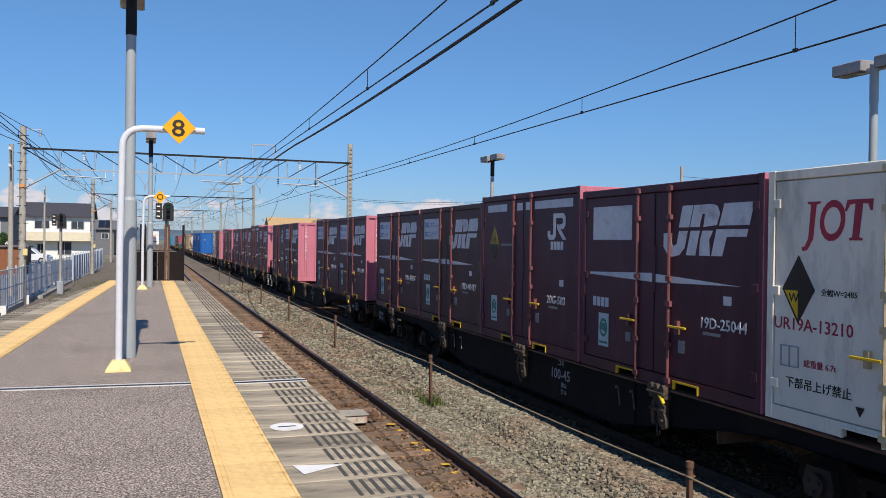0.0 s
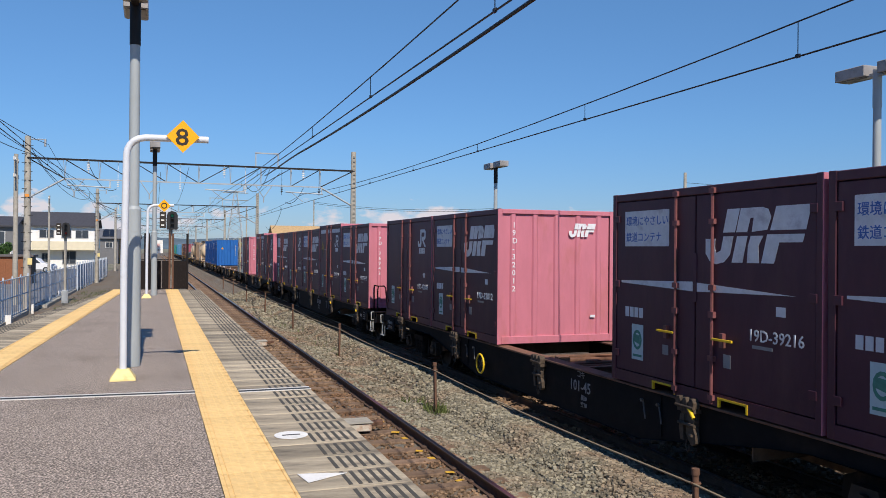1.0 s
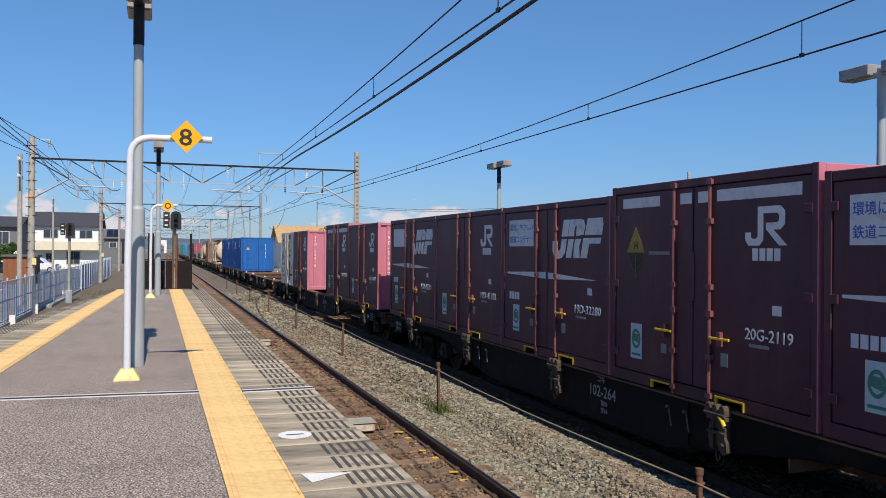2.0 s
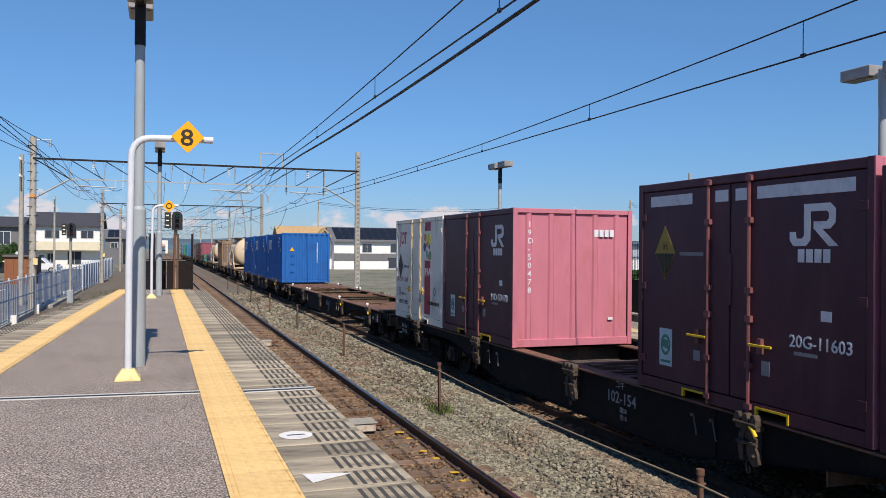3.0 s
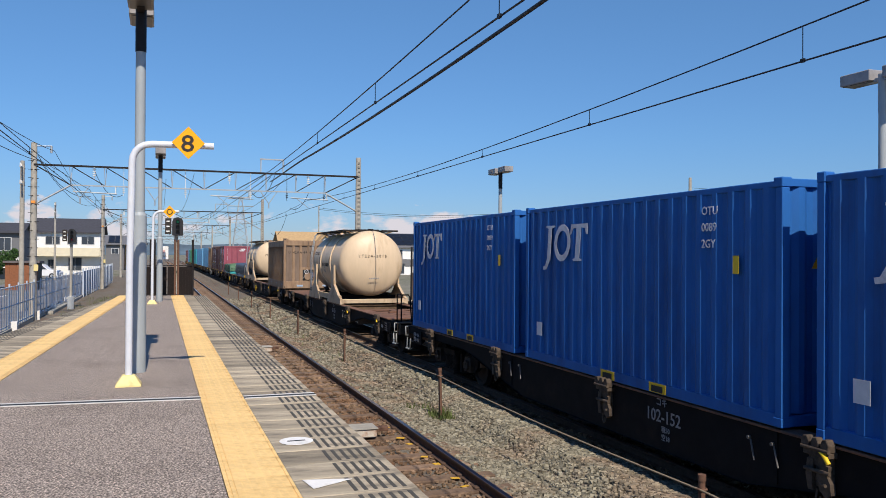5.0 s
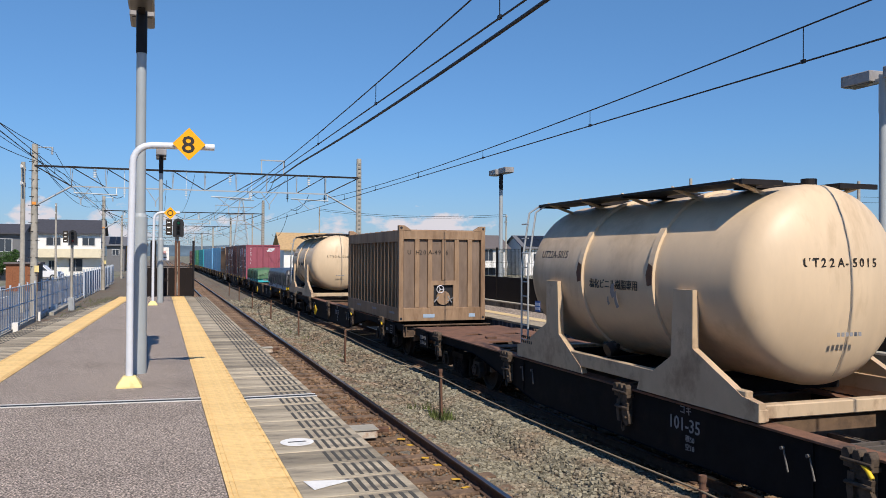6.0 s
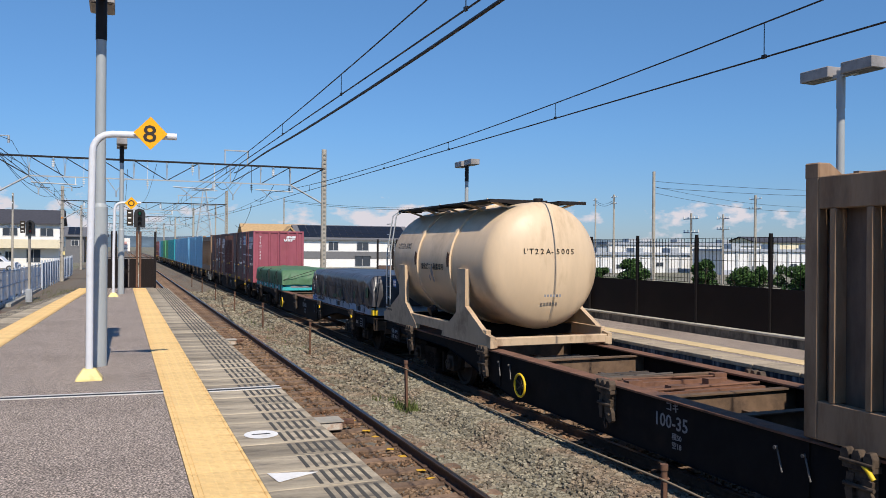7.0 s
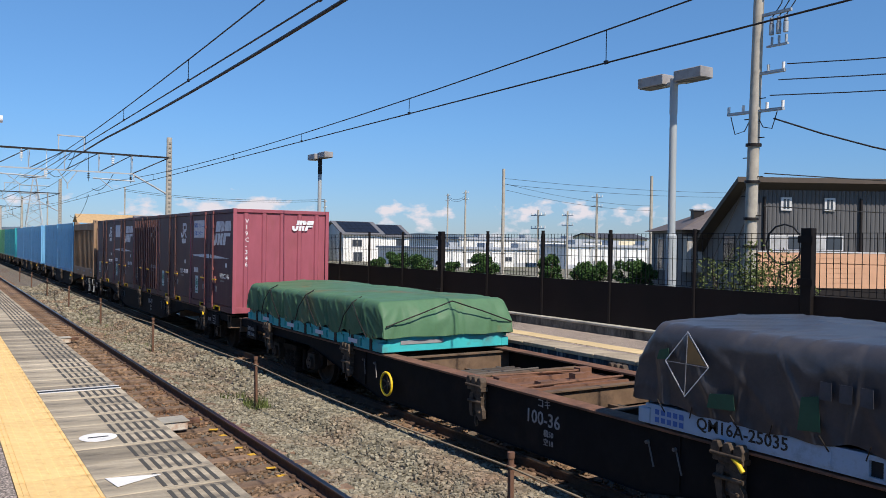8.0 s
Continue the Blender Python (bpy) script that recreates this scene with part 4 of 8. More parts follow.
# blue-grey railing along the street
RAILING = material("blue_grey_railing", (0.46, 0.51, 0.57), 0.5, 0.0, 0.08, 3, (0.36, 0.39, 0.42), 0.3, 1)
railing = thing("street_railing", "blue-grey steel railing along the street", "railing", at=pose(0, 0, 0))
BAR = finish(slab(-0.011, 0.011, -0.016, 0.016, 0, 1.62), "baluster", RAILING)
RPOST = finish(slab(-0.03, 0.03, -0.03, 0.03, 0, 1.72), "railing_post", RAILING)
for k in range(84):
    y = 25 + k * 0.5
    x = -5.55 + 0.012 * (y - 25)
    part("railing_post" if k % 4 == 0 else "baluster", RPOST if k % 4 == 0 else BAR, RAILING, railing, at=pose(x, y, -1.25))
for z in (-1.15, -0.40, 0.34):
    bm = bmesh.new()
    tube(bm, (-5.55, 25, z), (-5.05, 67, z), 0.025, 6)
    part("rail", bm, RAILING, railing)
for k in range(5):
    part("sleeve", slab(-0.12, 0.12, -0.12, 0.12, 0, 0.42), WHITE_PAINT, railing, "white foot sleeve", pose(-5.3, 29 + k * 6.3, -1.42))
bm = bmesh.new()
box(bm, -5.75, -5.35, 20, 45, -1.62, -1.25)
box(bm, -5.5, -5.0, 45, 70, -1.62, -1.25)
tagged(part("railing_kerb", bm, CONCRETE), "concrete kerb under the railing", "kerb", kind="structure")
screen = thing("blue_screen_fence", "pale blue solid panel fence along the street", "fence")
SCREEN = material("pale_blue_screen", (0.36, 0.43, 0.52), 0.5, 0.0, 0.08, 2)
for k in range(16):
    y = 62 + k * 2.0
    x = -5.0 + 0.012 * (y - 62)
    part("screen_panel", slab(x - 0.02, x + 0.02, y + 0.04, y + 1.96, -1.2, 0.42), SCREEN, screen)
    part("screen_post", slab(x - 0.05, x + 0.05, y - 0.05, y + 0.05, -1.5, 0.62), RAILING, screen)
gate = thing("trackside_gate", "blue-grey mesh gate beside the side track", "gate", at=pose(-5.55, 24.4, -1.45))
for x in (-0.5, 0.0, 0.35):
    part("post", slab(x - 0.03, x + 0.03, -0.03, 0.03, 0, 2.2), RAILING, gate)
for k in range(12):
    part("bar", slab(-0.5 + k * 0.07, -0.49 + k * 0.07, -0.008, 0.008, 0.1, 2.1), RAILING, gate)


def leaves(n, spread, size, seed, lumps):
    """Many small leaves on clumps, with gaps between them."""
    rng = np.random.default_rng(seed)
    c = np.clip(rng.normal(0, 1, (lumps, 3)), -1.3, 1.3) * np.array(spread) * 0.5
    rad = rng.uniform(0.28, 0.5, lumps) * min(spread)
    k = rng.integers(0, lumps, n)
    d = rng.normal(0, 1, (n, 3))
    d /= np.linalg.norm(d, axis=1)[:, None]
    p = c[k] + d * rad[k][:, None] * rng.uniform(0.6, 1.05, (n, 1))
    u = rng.normal(0, 1, (n, 3))
    u /= np.linalg.norm(u, axis=1)[:, None]
    w = np.cross(u, rng.normal(0, 1, (n, 3)))
    w /= np.linalg.norm(w, axis=1)[:, None]
    s = size * rng.uniform(0.6, 1.3, (n, 1))
    v = np.stack([p - u * s, p + w * s * 0.5, p + u * s, p - w * s * 0.5], 1).reshape(-1, 3)
    me = bpy.data.meshes.new("foliage")
    me.from_pydata(v.tolist(), [], np.arange(4 * n).reshape(-1, 4).tolist())
    return me


def shrub(x, y, z0, w, h, seed, mat, label, n=900):
    root = thing("shrub", label, "shrub", "shrubs behind the fence", pose(x, y, z0))
    bm = bmesh.new()
    rnd = random.Random(seed)
    for k in range(6):
        a = rnd.uniform(0, math.tau)
        tube(bm, (0, 0, 0), (0.35 * w * math.cos(a), 0.35 * w * math.sin(a), h * rnd.uniform(0.5, 0.85)), 0.04, 5, 0.012)
    part("stem", bm, BARK, root)
    me = leaves(n * 4 if mat is LEAF else n * 5, (w * 0.40, w * 0.40, h * 0.26) if mat is LEAF else (w * 0.5, w * 0.5, h * 0.33), 0.085 if mat is LEAF else 0.034, seed, 22 if mat is LEAF else 46)
    me.materials.append(mat)
    part("crown", me, mat, root, at=pose(0, 0, h * 0.62))
    return root


for k, (x, y, w, h) in enumerate(((30, 54.2, 2.3, 3.0), (30, 51.0, 2.2, 2.9), (30, 46.6, 1.1, 2.4), (30, 42.7, 2.1, 3.1), (30, 36.3, 1.6, 3.2), (30, 32.7, 2.6, 2.8), (30, 29.4, 2.4, 3.0), (30, 57.5, 1.4, 2.6), (36, 33.0, 3.0, 2.6))):
    shrub(x, y, G0, w, h, 20 + k, LEAF, "rounded green shrub behind the platform fence", 1100)
for x, y, w, h, seed, n in ((13.5, 10.9, 1.0, 3.0, 41, 420), (13.6, 10.0, 1.2, 3.4, 42, 520), (13.5, 9.2, 0.8, 3.1, 43, 300)):
    shrub(x, y, -1.2, w, h, seed, LEAF_DRY, "tall loose yellow-green bush against the fence", n)
shrub(-13.0, 76, G0, 2.2, 3.6, 44, LEAF, "dark green shrub beside the timber shed", 1200)
shrub(-15.5, 100, G0, 2.6, 4.4, 45, LEAF, "dark green shrub beside the street", 1200)


def grass(name, label, regions, seed, mat):
    rng = np.random.default_rng(seed)
    v, f = [], []
    for x0, x1, y0, y1, z, n, h in regions:
        x, y = rng.uniform(x0, x1, n), rng.uniform(y0, y1, n)
        hh = h * rng.uniform(0.4, 1.3, n)
        a = rng.uniform(0, math.tau, n)
        for k in range(n):
            b = len(v)
            dx, dy = 0.010 * math.cos(a[k]), 0.010 * math.sin(a[k])
            lx, ly = hh[k] * 0.45 * math.cos(a[k] + 1.3), hh[k] * 0.45 * math.sin(a[k] + 1.3)
            v += [(x[k] - dx, y[k] - dy, z), (x[k] + dx, y[k] + dy, z), (x[k] + lx, y[k] + ly, z + hh[k])]
            f.append((b, b + 1, b + 2))
    me = bpy.data.meshes.new(name)
    me.from_pydata(v, [], f)
    me.materials.append(mat)
    return tagged(part(name, me, mat), label, "grass", kind="stuff")


grass("weeds", "small green weeds growing in the ballast", [(4.75, 5.15, 13.9, 14.5, -1.32, 260, 0.16), (4.6, 5.1, 15.0, 15.4, -1.32, 60, 0.12), (-4.6, -2.9, 20, 60, -1.40, 700, 0.22), (-3.6, -1.4, 34.6, 60, -1.40, 900, 0.35), (8.6, 13.5, 30, 50, -1.45, 1500, 0.5), (4.3, 5.2, 22, 40, -1.32, 200, 0.12)], 5, LEAF_DRY)

# right of the line
house("house", "white house with a long solar roof", 27.0, 46.0, 130, 139, G0 - 0.4, 2.95, 5.2, STUCCO_WHITE, ROOF_DARK,
      [(37.5, 130, 1.2, 2.0, 1.3, "y"), (43.0, 130, 1.2, 1.6, 1.3, "y"), (32.5, 130, 1.2, 1.6, 1.3, "y"), (37.5, 130, -1.4, 2.6, 1.6, "y"), (44.0, 130, -1.4, 1.4, 1.6, "y")], solar=14, band=(-0.2, 1.0, STUCCO_GREY))
house("house", "pale grey house with a brown roof and balcony", 48.0, 57.5, 130, 139, G0 - 0.4, 3.1, 5.3, material("pale_grey_wall", (0.60, 0.58, 0.54), 0.9, 0, 0.06, 1.5), ROOF_BROWN,
      [(50.5, 130, 1.0, 1.5, 1.9, "y"), (54.0, 130, 1.0, 1.5, 1.9, "y"), (54.0, 130, -1.5, 2.6, 1.8, "y")], balcony=(49.3, 57.0, -0.2, 1.1, STUCCO_WHITE))
house("house", "white house with solar panels on a dark roof", 60.0, 67.5, 128, 137, G0 - 0.4, 3.1, 5.3, STUCCO_WHITE, ROOF_DARK,
      [(62.6, 128, 1.0, 1.9, 1.2, "y"), (62.8, 128, -1.6, 1.8, 1.6, "y")], solar=6)
house("house", "grey and white house wing with solar panels", 67.6, 73.6, 129, 137, G0 - 0.4, 2.9, 4.9, STUCCO_GREY, ROOF_DARK, [(71.8, 129, 1.2, 1.6, 1.2, "y")], solar=5, band=(1.0, 2.85, STUCCO_WHITE))
house("house", "tan house with an orange tiled roof and white gable", 19.0, 29.0, 132, 141, G0 - 0.4, 2.6, 5.3, STUCCO_WHITE, ROOF_TAN, [(21.5, 132, 0.6, 1.6, 1.5, "y")], over=0.7)
gab = thing("dormer", "white gabled dormer with a dark window", "dormer", at=pose(25.6, 131.2, 0))
bm = bmesh.new()
prism(bm, [(-1.7, 1.4), (1.7, 1.4), (1.7, 2.7), (0, 4.6), (-1.7, 2.7)], "y", 0, 2.5)
part("wall", bm, STUCCO_WHITE, gab)
bm = bmesh.new()
prism(bm, [(-2.1, 2.4), (0, 4.75), (2.1, 2.4), (2.1, 2.75), (0, 5.1), (-2.1, 2.75)], "y", -0.4, 2.6)
part("roof", bm, ROOF_TAN, gab)
window(gab, 0, 0, 2.2, 1.4, 1.3, "y")

WHITE_SIDING = material("white_factory_wall", (0.72, 0.72, 0.71), 0.8, 0, 0.05, 0.8, (0.66, 0.66, 0.65), 0.25, 0.2)


def white_factory(label, x0, x1, y0, y1, top, bays, cap):
    """A long low hall with wall columns, a row of windows and a parapet."""
    root = thing("factory", label, "factory", "white factories")
    w = part("wall", slab(x0, x1, y0, y1, -3.6, top), WHITE_SIDING, root)
    part("roof", slab(x0 - 0.3, x1 + 0.3, y0 - 0.3, y1 + 0.3, top, top + cap), FACTORY_ROOF, root, "grey-blue roof edge")
    for k in range(bays):
        x = x0 + (k + 0.5) * (x1 - x0) / bays
        part("column", slab(x - (x1 - x0) / bays / 2, x - (x1 - x0) / bays / 2 + 0.3, y0 - 0.12, y0, -3.6, top), GALV, w)
        if k % 3 == 2:
            window(w, x, y0, -1.0 + (k % 2) * 0.3, 1.2, 0.55, "y")
        else:
            part("shutter", slab(x - 1.3, x + 1.3, y0 - 0.06, y0, -3.4, -1.0), FACTORY_SHUTTER, w)
    for k in range(3):
        x = x0 + (k + 0.6) * (x1 - x0) / 3.2
        part("roof_unit", slab(x, x + 1.6, y0 + 3, y0 + 5, top + cap, top + cap + 0.7), GALV, root)
    return root


FACTORY_ROOF = material("factory_roof", (0.34, 0.37, 0.42), 0.6, 0, 0.1, 1)
FACTORY_SHUTTER = material("factory_shutter", (0.40, 0.42, 0.46), 0.6, 0, 0.1, 3)
white_factory("long low white factory with a flat roof", 60.0, 80.5, 97, 115, 0.95, 9, 0.3)
white_factory("white factory hall with a grey roof band", 76.0, 99.0, 88, 94, 1.55, 10, 0.35)
white_factory("far white factory behind the others", 84.0, 120.0, 128, 150, 2.6, 11, 0.5)
# wooded hills on the horizon, distance haze mixed into their blue colour
HILL = material("haze_tinted_blue_hill", (0.085, 0.125, 0.16), 0.95, 0, 0.35, 0.02)
bm = bmesh.new()
ridge = []
for k in range(241):
    a = radians(-70 + k * 0.75)
    h = 20 + 16 * noise.noise((k * 0.035, 3.0, 0)) + 7 * noise.noise((k * 0.16, 9.0, 0)) + 3.5 * noise.noise((k * 0.8, 1.0, 0)) + 1.5 * noise.noise((k * 2.1, 4.0, 0))
    ridge.append((1900 * math.sin(a), 1900 * math.cos(a), max(4, h)))
lo = [bm.verts.new((x * 0.97, y * 0.97, -6)) for x, y, h in ridge]
hi = [bm.verts.new((x, y, h)) for x, y, h in ridge]
bk = [bm.verts.new((x * 1.05, y * 1.05, -6)) for x, y, h in ridge]
for k in range(240):
    bm.faces.new((lo[k], lo[k + 1], hi[k + 1], hi[k])).smooth = True
    bm.faces.new((hi[k], hi[k + 1], bk[k + 1], bk[k])).smooth = True
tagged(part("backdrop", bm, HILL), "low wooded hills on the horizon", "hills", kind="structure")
# loose far buildings between the line and the hills
rnd = random.Random(12)
for k in range(26):
    a = radians(rnd.uniform(-16, 60))
    d = rnd.uniform(230, 420)
    x, y = d * math.sin(a), d * math.cos(a)
    if abs(x) < 22:
        continue
    w, dp, h = rnd.uniform(8, 22), rnd.uniform(7, 12), rnd.uniform(3.0, 7.0)
    house("house", "far building with a low roof", x - w / 2, x + w / 2, y, y + dp, G0, G0 + h, G0 + h + 1.4, rnd.choice((STUCCO_WHITE, STUCCO_CREAM, WHITE_SIDING, STUCCO_GREY)), rnd.choice((ROOF_DARK, ROOF_BROWN)), [(x - w / 4, y, G0 + h * 0.5, 1.6, 1.2, "y"), (x + w / 4, y, G0 + h * 0.5, 1.6, 1.2, "y")])

# the dark workshop with a sloping roof
SIDING = material("dark_grey_corrugated_siding", (0.11, 0.11, 0.114), 0.6, 0.0, 0.1, 2)
TAN_PANEL = material("tan_orange_siding", (0.60, 0.34, 0.21), 0.8, 0, 0.08, 2)
SIDING_RIB = material("dark_grey_siding_rib", (0.078, 0.078, 0.082), 0.6, 0, 0.1, 2)
CURTAIN = material("pale_curtained_glass", (0.40, 0.40, 0.40), 0.2, 0, 0.25, 3)
TURNED = pose(0, 0, 0, 0, 0, -32.16)
work = thing("workshop", "dark grey corrugated workshop with a sloping roof", "workshop", at=TURNED)
bm = bmesh.new()
prism(bm, [(32.0, G0), (37.4, G0), (37.4, 1.2), (35.7, 2.35), (32.0, 4.22)], "x", 11.92, 29.0)
wall = part("wall", bm, SIDING, work)
RIB = finish(slab(-0.045, 0.045, -0.025, 0.0, 1.58, 4.14), "rib", SIDING_RIB)
for k in range(98):
    part("rib", RIB, SIDING_RIB, wall, at=pose(12.02 + k * 0.17, 32.0, 0))
bm = bmesh.new()
prism(bm, [(31.45, 4.26), (35.9, 2.28), (37.9, 0.85), (37.9, 1.05), (35.95, 2.50), (31.45, 4.48)], "x", 11.42, 29.5)
part("roof", bm, material("brown_roof_edge", (0.045, 0.036, 0.03), 0.7, 0, 0.15, 2), work, bevel=0.01)
part("fascia", slab(11.40, 29.5, 31.38, 31.45, 4.27, 4.46), material("brown_fascia", (0.085, 0.064, 0.05), 0.7, 0, 0.15, 2), work)
for x in (13.52, 15.24, 19.4):
    window(wall, x, 31.97, 3.28, 0.28, 0.38, "y")
for x in (13.6, 15.1, 18.2, 20.4):
    f = part("window", slab(x - 0.70, x + 0.70, 31.93, 31.99, 1.64, 2.24), FRAME_WHITE, wall)
    for q in (-0.34, 0.34):
        part("pane", slab(x + q - 0.31, x + q + 0.31, 31.91, 31.93, 1.69, 2.19), CURTAIN if q < 0 else PANE, f)
tan = part("tan_wall", slab(12.4, 29.0, 31.84, 31.995, 0.16, 1.56), TAN_PANEL, work, "tan lower wall")
for k in range(7):
    part("tan_board", slab(12.4, 29.0, 31.815, 31.84, 0.18 + k * 0.195, 0.365 + k * 0.195), TAN_PANEL, tan)
part("sill_band", slab(12.4, 29.0, 31.80, 31.86, 1.56, 1.61), FRAME_WHITE, work)
# solid dark sheet stands for the shade in the open base
part("underside", slab(12.4, 29.0, 31.86, 31.99, G0, 0.16), DARK_METAL, work, "dark sheet for the shaded open base under the tan wall")
for x, z in ((12.66, 3.75), (16.47, 3.72)):
    bm = bmesh.new()
    tube(bm, (x, 31.9, G0), (x, 31.9, z), 0.05, 8)
    part("downpipe", bm, DARK_METAL, work)
bm = bmesh.new()
for z0, z1 in ((2.2, 1.1), (1.9, 0.9)):
    box(bm, 11.88, 11.92, 33.0, 34.2, z1, z0)
part("side_window", bm, PANE, work)

annex = thing("house", "grey annex with a hipped roof and chimney", "house", "houses along the line", TURNED)
part("wall", slab(11.1, 15.5, 37.6, 43.0, G0, 2.5), STUCCO_GREY, annex)
part("bay", slab(11.15, 13.2, 37.0, 37.6, 0.55, 2.2), material("grey_beige_bay", (0.40, 0.37, 0.33), 0.8, 0, 0.1, 2), annex, "pale grey-beige bay")
part("bay_window", slab(11.25, 11.9, 36.97, 37.0, 1.0, 1.9), CURTAIN, annex)
bm = bmesh.new()
r = [bm.verts.new(p) for p in ((10.75, 36.6, 2.5), (16.0, 36.6, 2.5), (16.0, 43.4, 2.5), (10.75, 43.4, 2.5), (13.2, 39.6, 3.6), (14.0, 40.5, 3.6))]
for f in ((0, 1, 5, 4), (1, 2, 5), (2, 3, 4, 5), (3, 0, 4), (3, 2, 1, 0)):
    bm.faces.new([r[k] for k in f])
part("roof", bm, ROOF_BROWN, annex)
part("chimney", slab(12.0, 12.5, 38.8, 39.3, 2.7, 3.48), DARK_METAL, annex, "dark square chimney")
part("chimney_cap", slab(11.95, 12.55, 38.75, 39.35, 3.48, 3.55), GALV, annex)
for y in (39.2, 41.0):
    window(annex, 11.07, y, 0.6, 1.0, 1.5, "x")


def utility_pole(x, y, z0, top, lean=0.0, fitted=False, r=0.15, armed=True):
    root = thing("utility_pole", "pale concrete utility pole with crossarms", "utility pole", "utility poles", pose(x, y, z0, lean, 0, 0))
    bm = bmesh.new()
    tube(bm, (0, 0, 0), (0, 0, top), r, 14, r * 0.72)
    part("pole", bm, MAST, root)
    arms = (top - 0.35, top - 1.2) if not fitted else (top - 0.2, 5.95, 6.75)
    for k, z in enumerate(arms if armed else ()):
        bm = bmesh.new()
        box(bm, -0.04, 0.04, -0.7, 0.1 if fitted and z == 6.75 else 0.7, z - 0.03, z + 0.03)
        arm = part("crossarm", bm, GALV, root, "galvanised crossarm")
        for q in (-0.68, -0.3, 0.3, 0.68) if not (fitted and z == 6.75) else (-0.66, -0.3):
            bm = bmesh.new()
            tube(bm, (0, q, z + 0.03), (0, q, z + 0.17), 0.032, 8)
            part("insulator", bm, WHITE_PAINT, arm)
    if fitted:
        for q in range(3):
            bm = bmesh.new()
            y = -0.34 - 0.17 * q
            tube(bm, (0, y, top - 1.30), (0, y, top - 1.42), 0.045, 8)
            tube(bm, (0, y, top - 1.44), (0, y, top - 1.66), 0.055, 10)
            tube(bm, (0.03, y, top - 1.70), (0.03, y, top - 1.86), 0.028, 8)
            part("cutout_switch", bm, GALV, root, "grey fuse switch under the crossarm")
            bm = bmesh.new()
            pipe(bm, [(0, y, top - 1.30), (0.1, y - 0.15, top - 1.0), (0.05, y - 0.22, top - 0.7), (0, y * 0.8, top - 0.2)], 0.012, 5)
            part("jumper", bm, WIRE, root)
        part("bracket", slab(-0.03, 0.03, -0.80, 0.0, top - 1.24, top - 1.18), GALV, root)
        part("bracket", slab(-0.03, 0.03, -0.75, -0.25, top - 1.92, top - 1.88), GALV, root)
        for q, drop in ((0.62, 0.4), (-0.55, 0.35)):
            bm = bmesh.new()
            pipe(bm, [(0, q, 5.9), (0, q * 0.8, 5.9 - drop), (0, q * 0.4, 5.95 - drop), (0, q * 0.12, 5.85)], 0.011, 5)
            part("jumper", bm, WIRE, root)
        for z in (2.2, 3.0, 3.6, 4.4, 5.2):
            bm = bmesh.new()
            tube(bm, (0, 0, z), (0, 0, z + 0.06), r + 0.02, 14)
            part("band", bm, DARK_METAL, root)
        for k in range(12):
            bm = bmesh.new()
            tube(bm, (0, -0.26 if k % 2 else 0.26, 1.6 + k * 0.42), (0, 0, 1.6 + k * 0.42), 0.012, 5)
            part("step_iron", bm, DARK_METAL, root)
        bm = bmesh.new()
        pipe(bm, [(-0.1, -0.9 - 0.42 * math.cos(a * 0.52), 3.1 + 0.42 * math.sin(a * 0.52)) for a in range(13)], 0.02, 6)
        part("cable_coil", bm, BLACK, root, "coil of black cable")
    return root


utility_pole(15.0, 11.4, -1.3, 9.2, 1.3, True, 0.145)
for x, y, z, top, r in ((24.0, 32.6, G0, 7.1, 0.10), (40.0, 37.9, G0, 8.0, 0.13), (52.0, 56.0, G0, 8.2, 0.14), (60.0, 90.0, G0, 10.5, 0.15), (75.0, 118.0, G0, 12.0, 0.16), (52.0, 118.0, G0, 10.0, 0.15), (30.0, 160.0, G0, 13.0, 0.16), (18.0, 170.0, G0, 12.0, 0.16), (45.0, 52.0, G0, 6.2, 0.11), (33.0, 41.0, G0, 5.6, 0.09)):
    utility_pole(x, y, z, top, 0, False, r, x not in (24.0, 40.0))
utility_pole(-6.6, 46, G0, 8.0, 0, False, 0.14)
utility_pole(-11.0, 100, G0, 9.0, 0, False, 0.13)


def hung(a, b, sag, r=0.012):
    bm = bmesh.new()
    a, b = Vector(a), Vector(b)
    pipe(bm, [a.lerp(b, k / 12) - Vector((0, 0, sag * 4 * (k / 12) * (1 - k / 12))) for k in range(13)], r, 5)
    return tagged(part("power_line", bm, WIRE), "thin black power line between poles", "power line", "power lines")


for dz, dy in ((5.55, -0.5), (5.25, -0.3), (4.95, -0.1)):
    hung((15.0, 11.0 + dy, dz), (21.0, -6.0, dz + 0.2), 0.35)
hung((15.0, 10.8, 4.45), (19.5, 0.5, 3.2), 0.9, 0.018)
hung((15.0, 10.6, 7.6), (18.0, -4.0, 8.0), 0.3)
hung((15.0, 11.0, 2.6), (40.0, 5.0, 3.2), 0.3)
hung((15.0, 11.0, 3.3), (40.0, 4.0, 4.0), 0.3)
hung((15.0, 11.3, 3.4), (20.0, 17.0, 0.2), 0.0, 0.01)
hung((15.0, 11.3, 2.6), (18.6, 15.2, 0.4), 0.0, 0.01)
for z in (5.0, 4.7):
    hung((24.0, 32.6, z), (52.0, 36.0, z + 0.8), 0.3, 0.009)
    hung((24.0, 32.6, z - 0.25), (40.0, 37.9, z - 0.6), 0.25, 0.008)
    hung((60, 90, z + 3.2), (75, 118, z + 5), 0.6, 0.025)
    hung((30, 160, z + 6), (52, 118, z + 3.4), 0.8, 0.03)


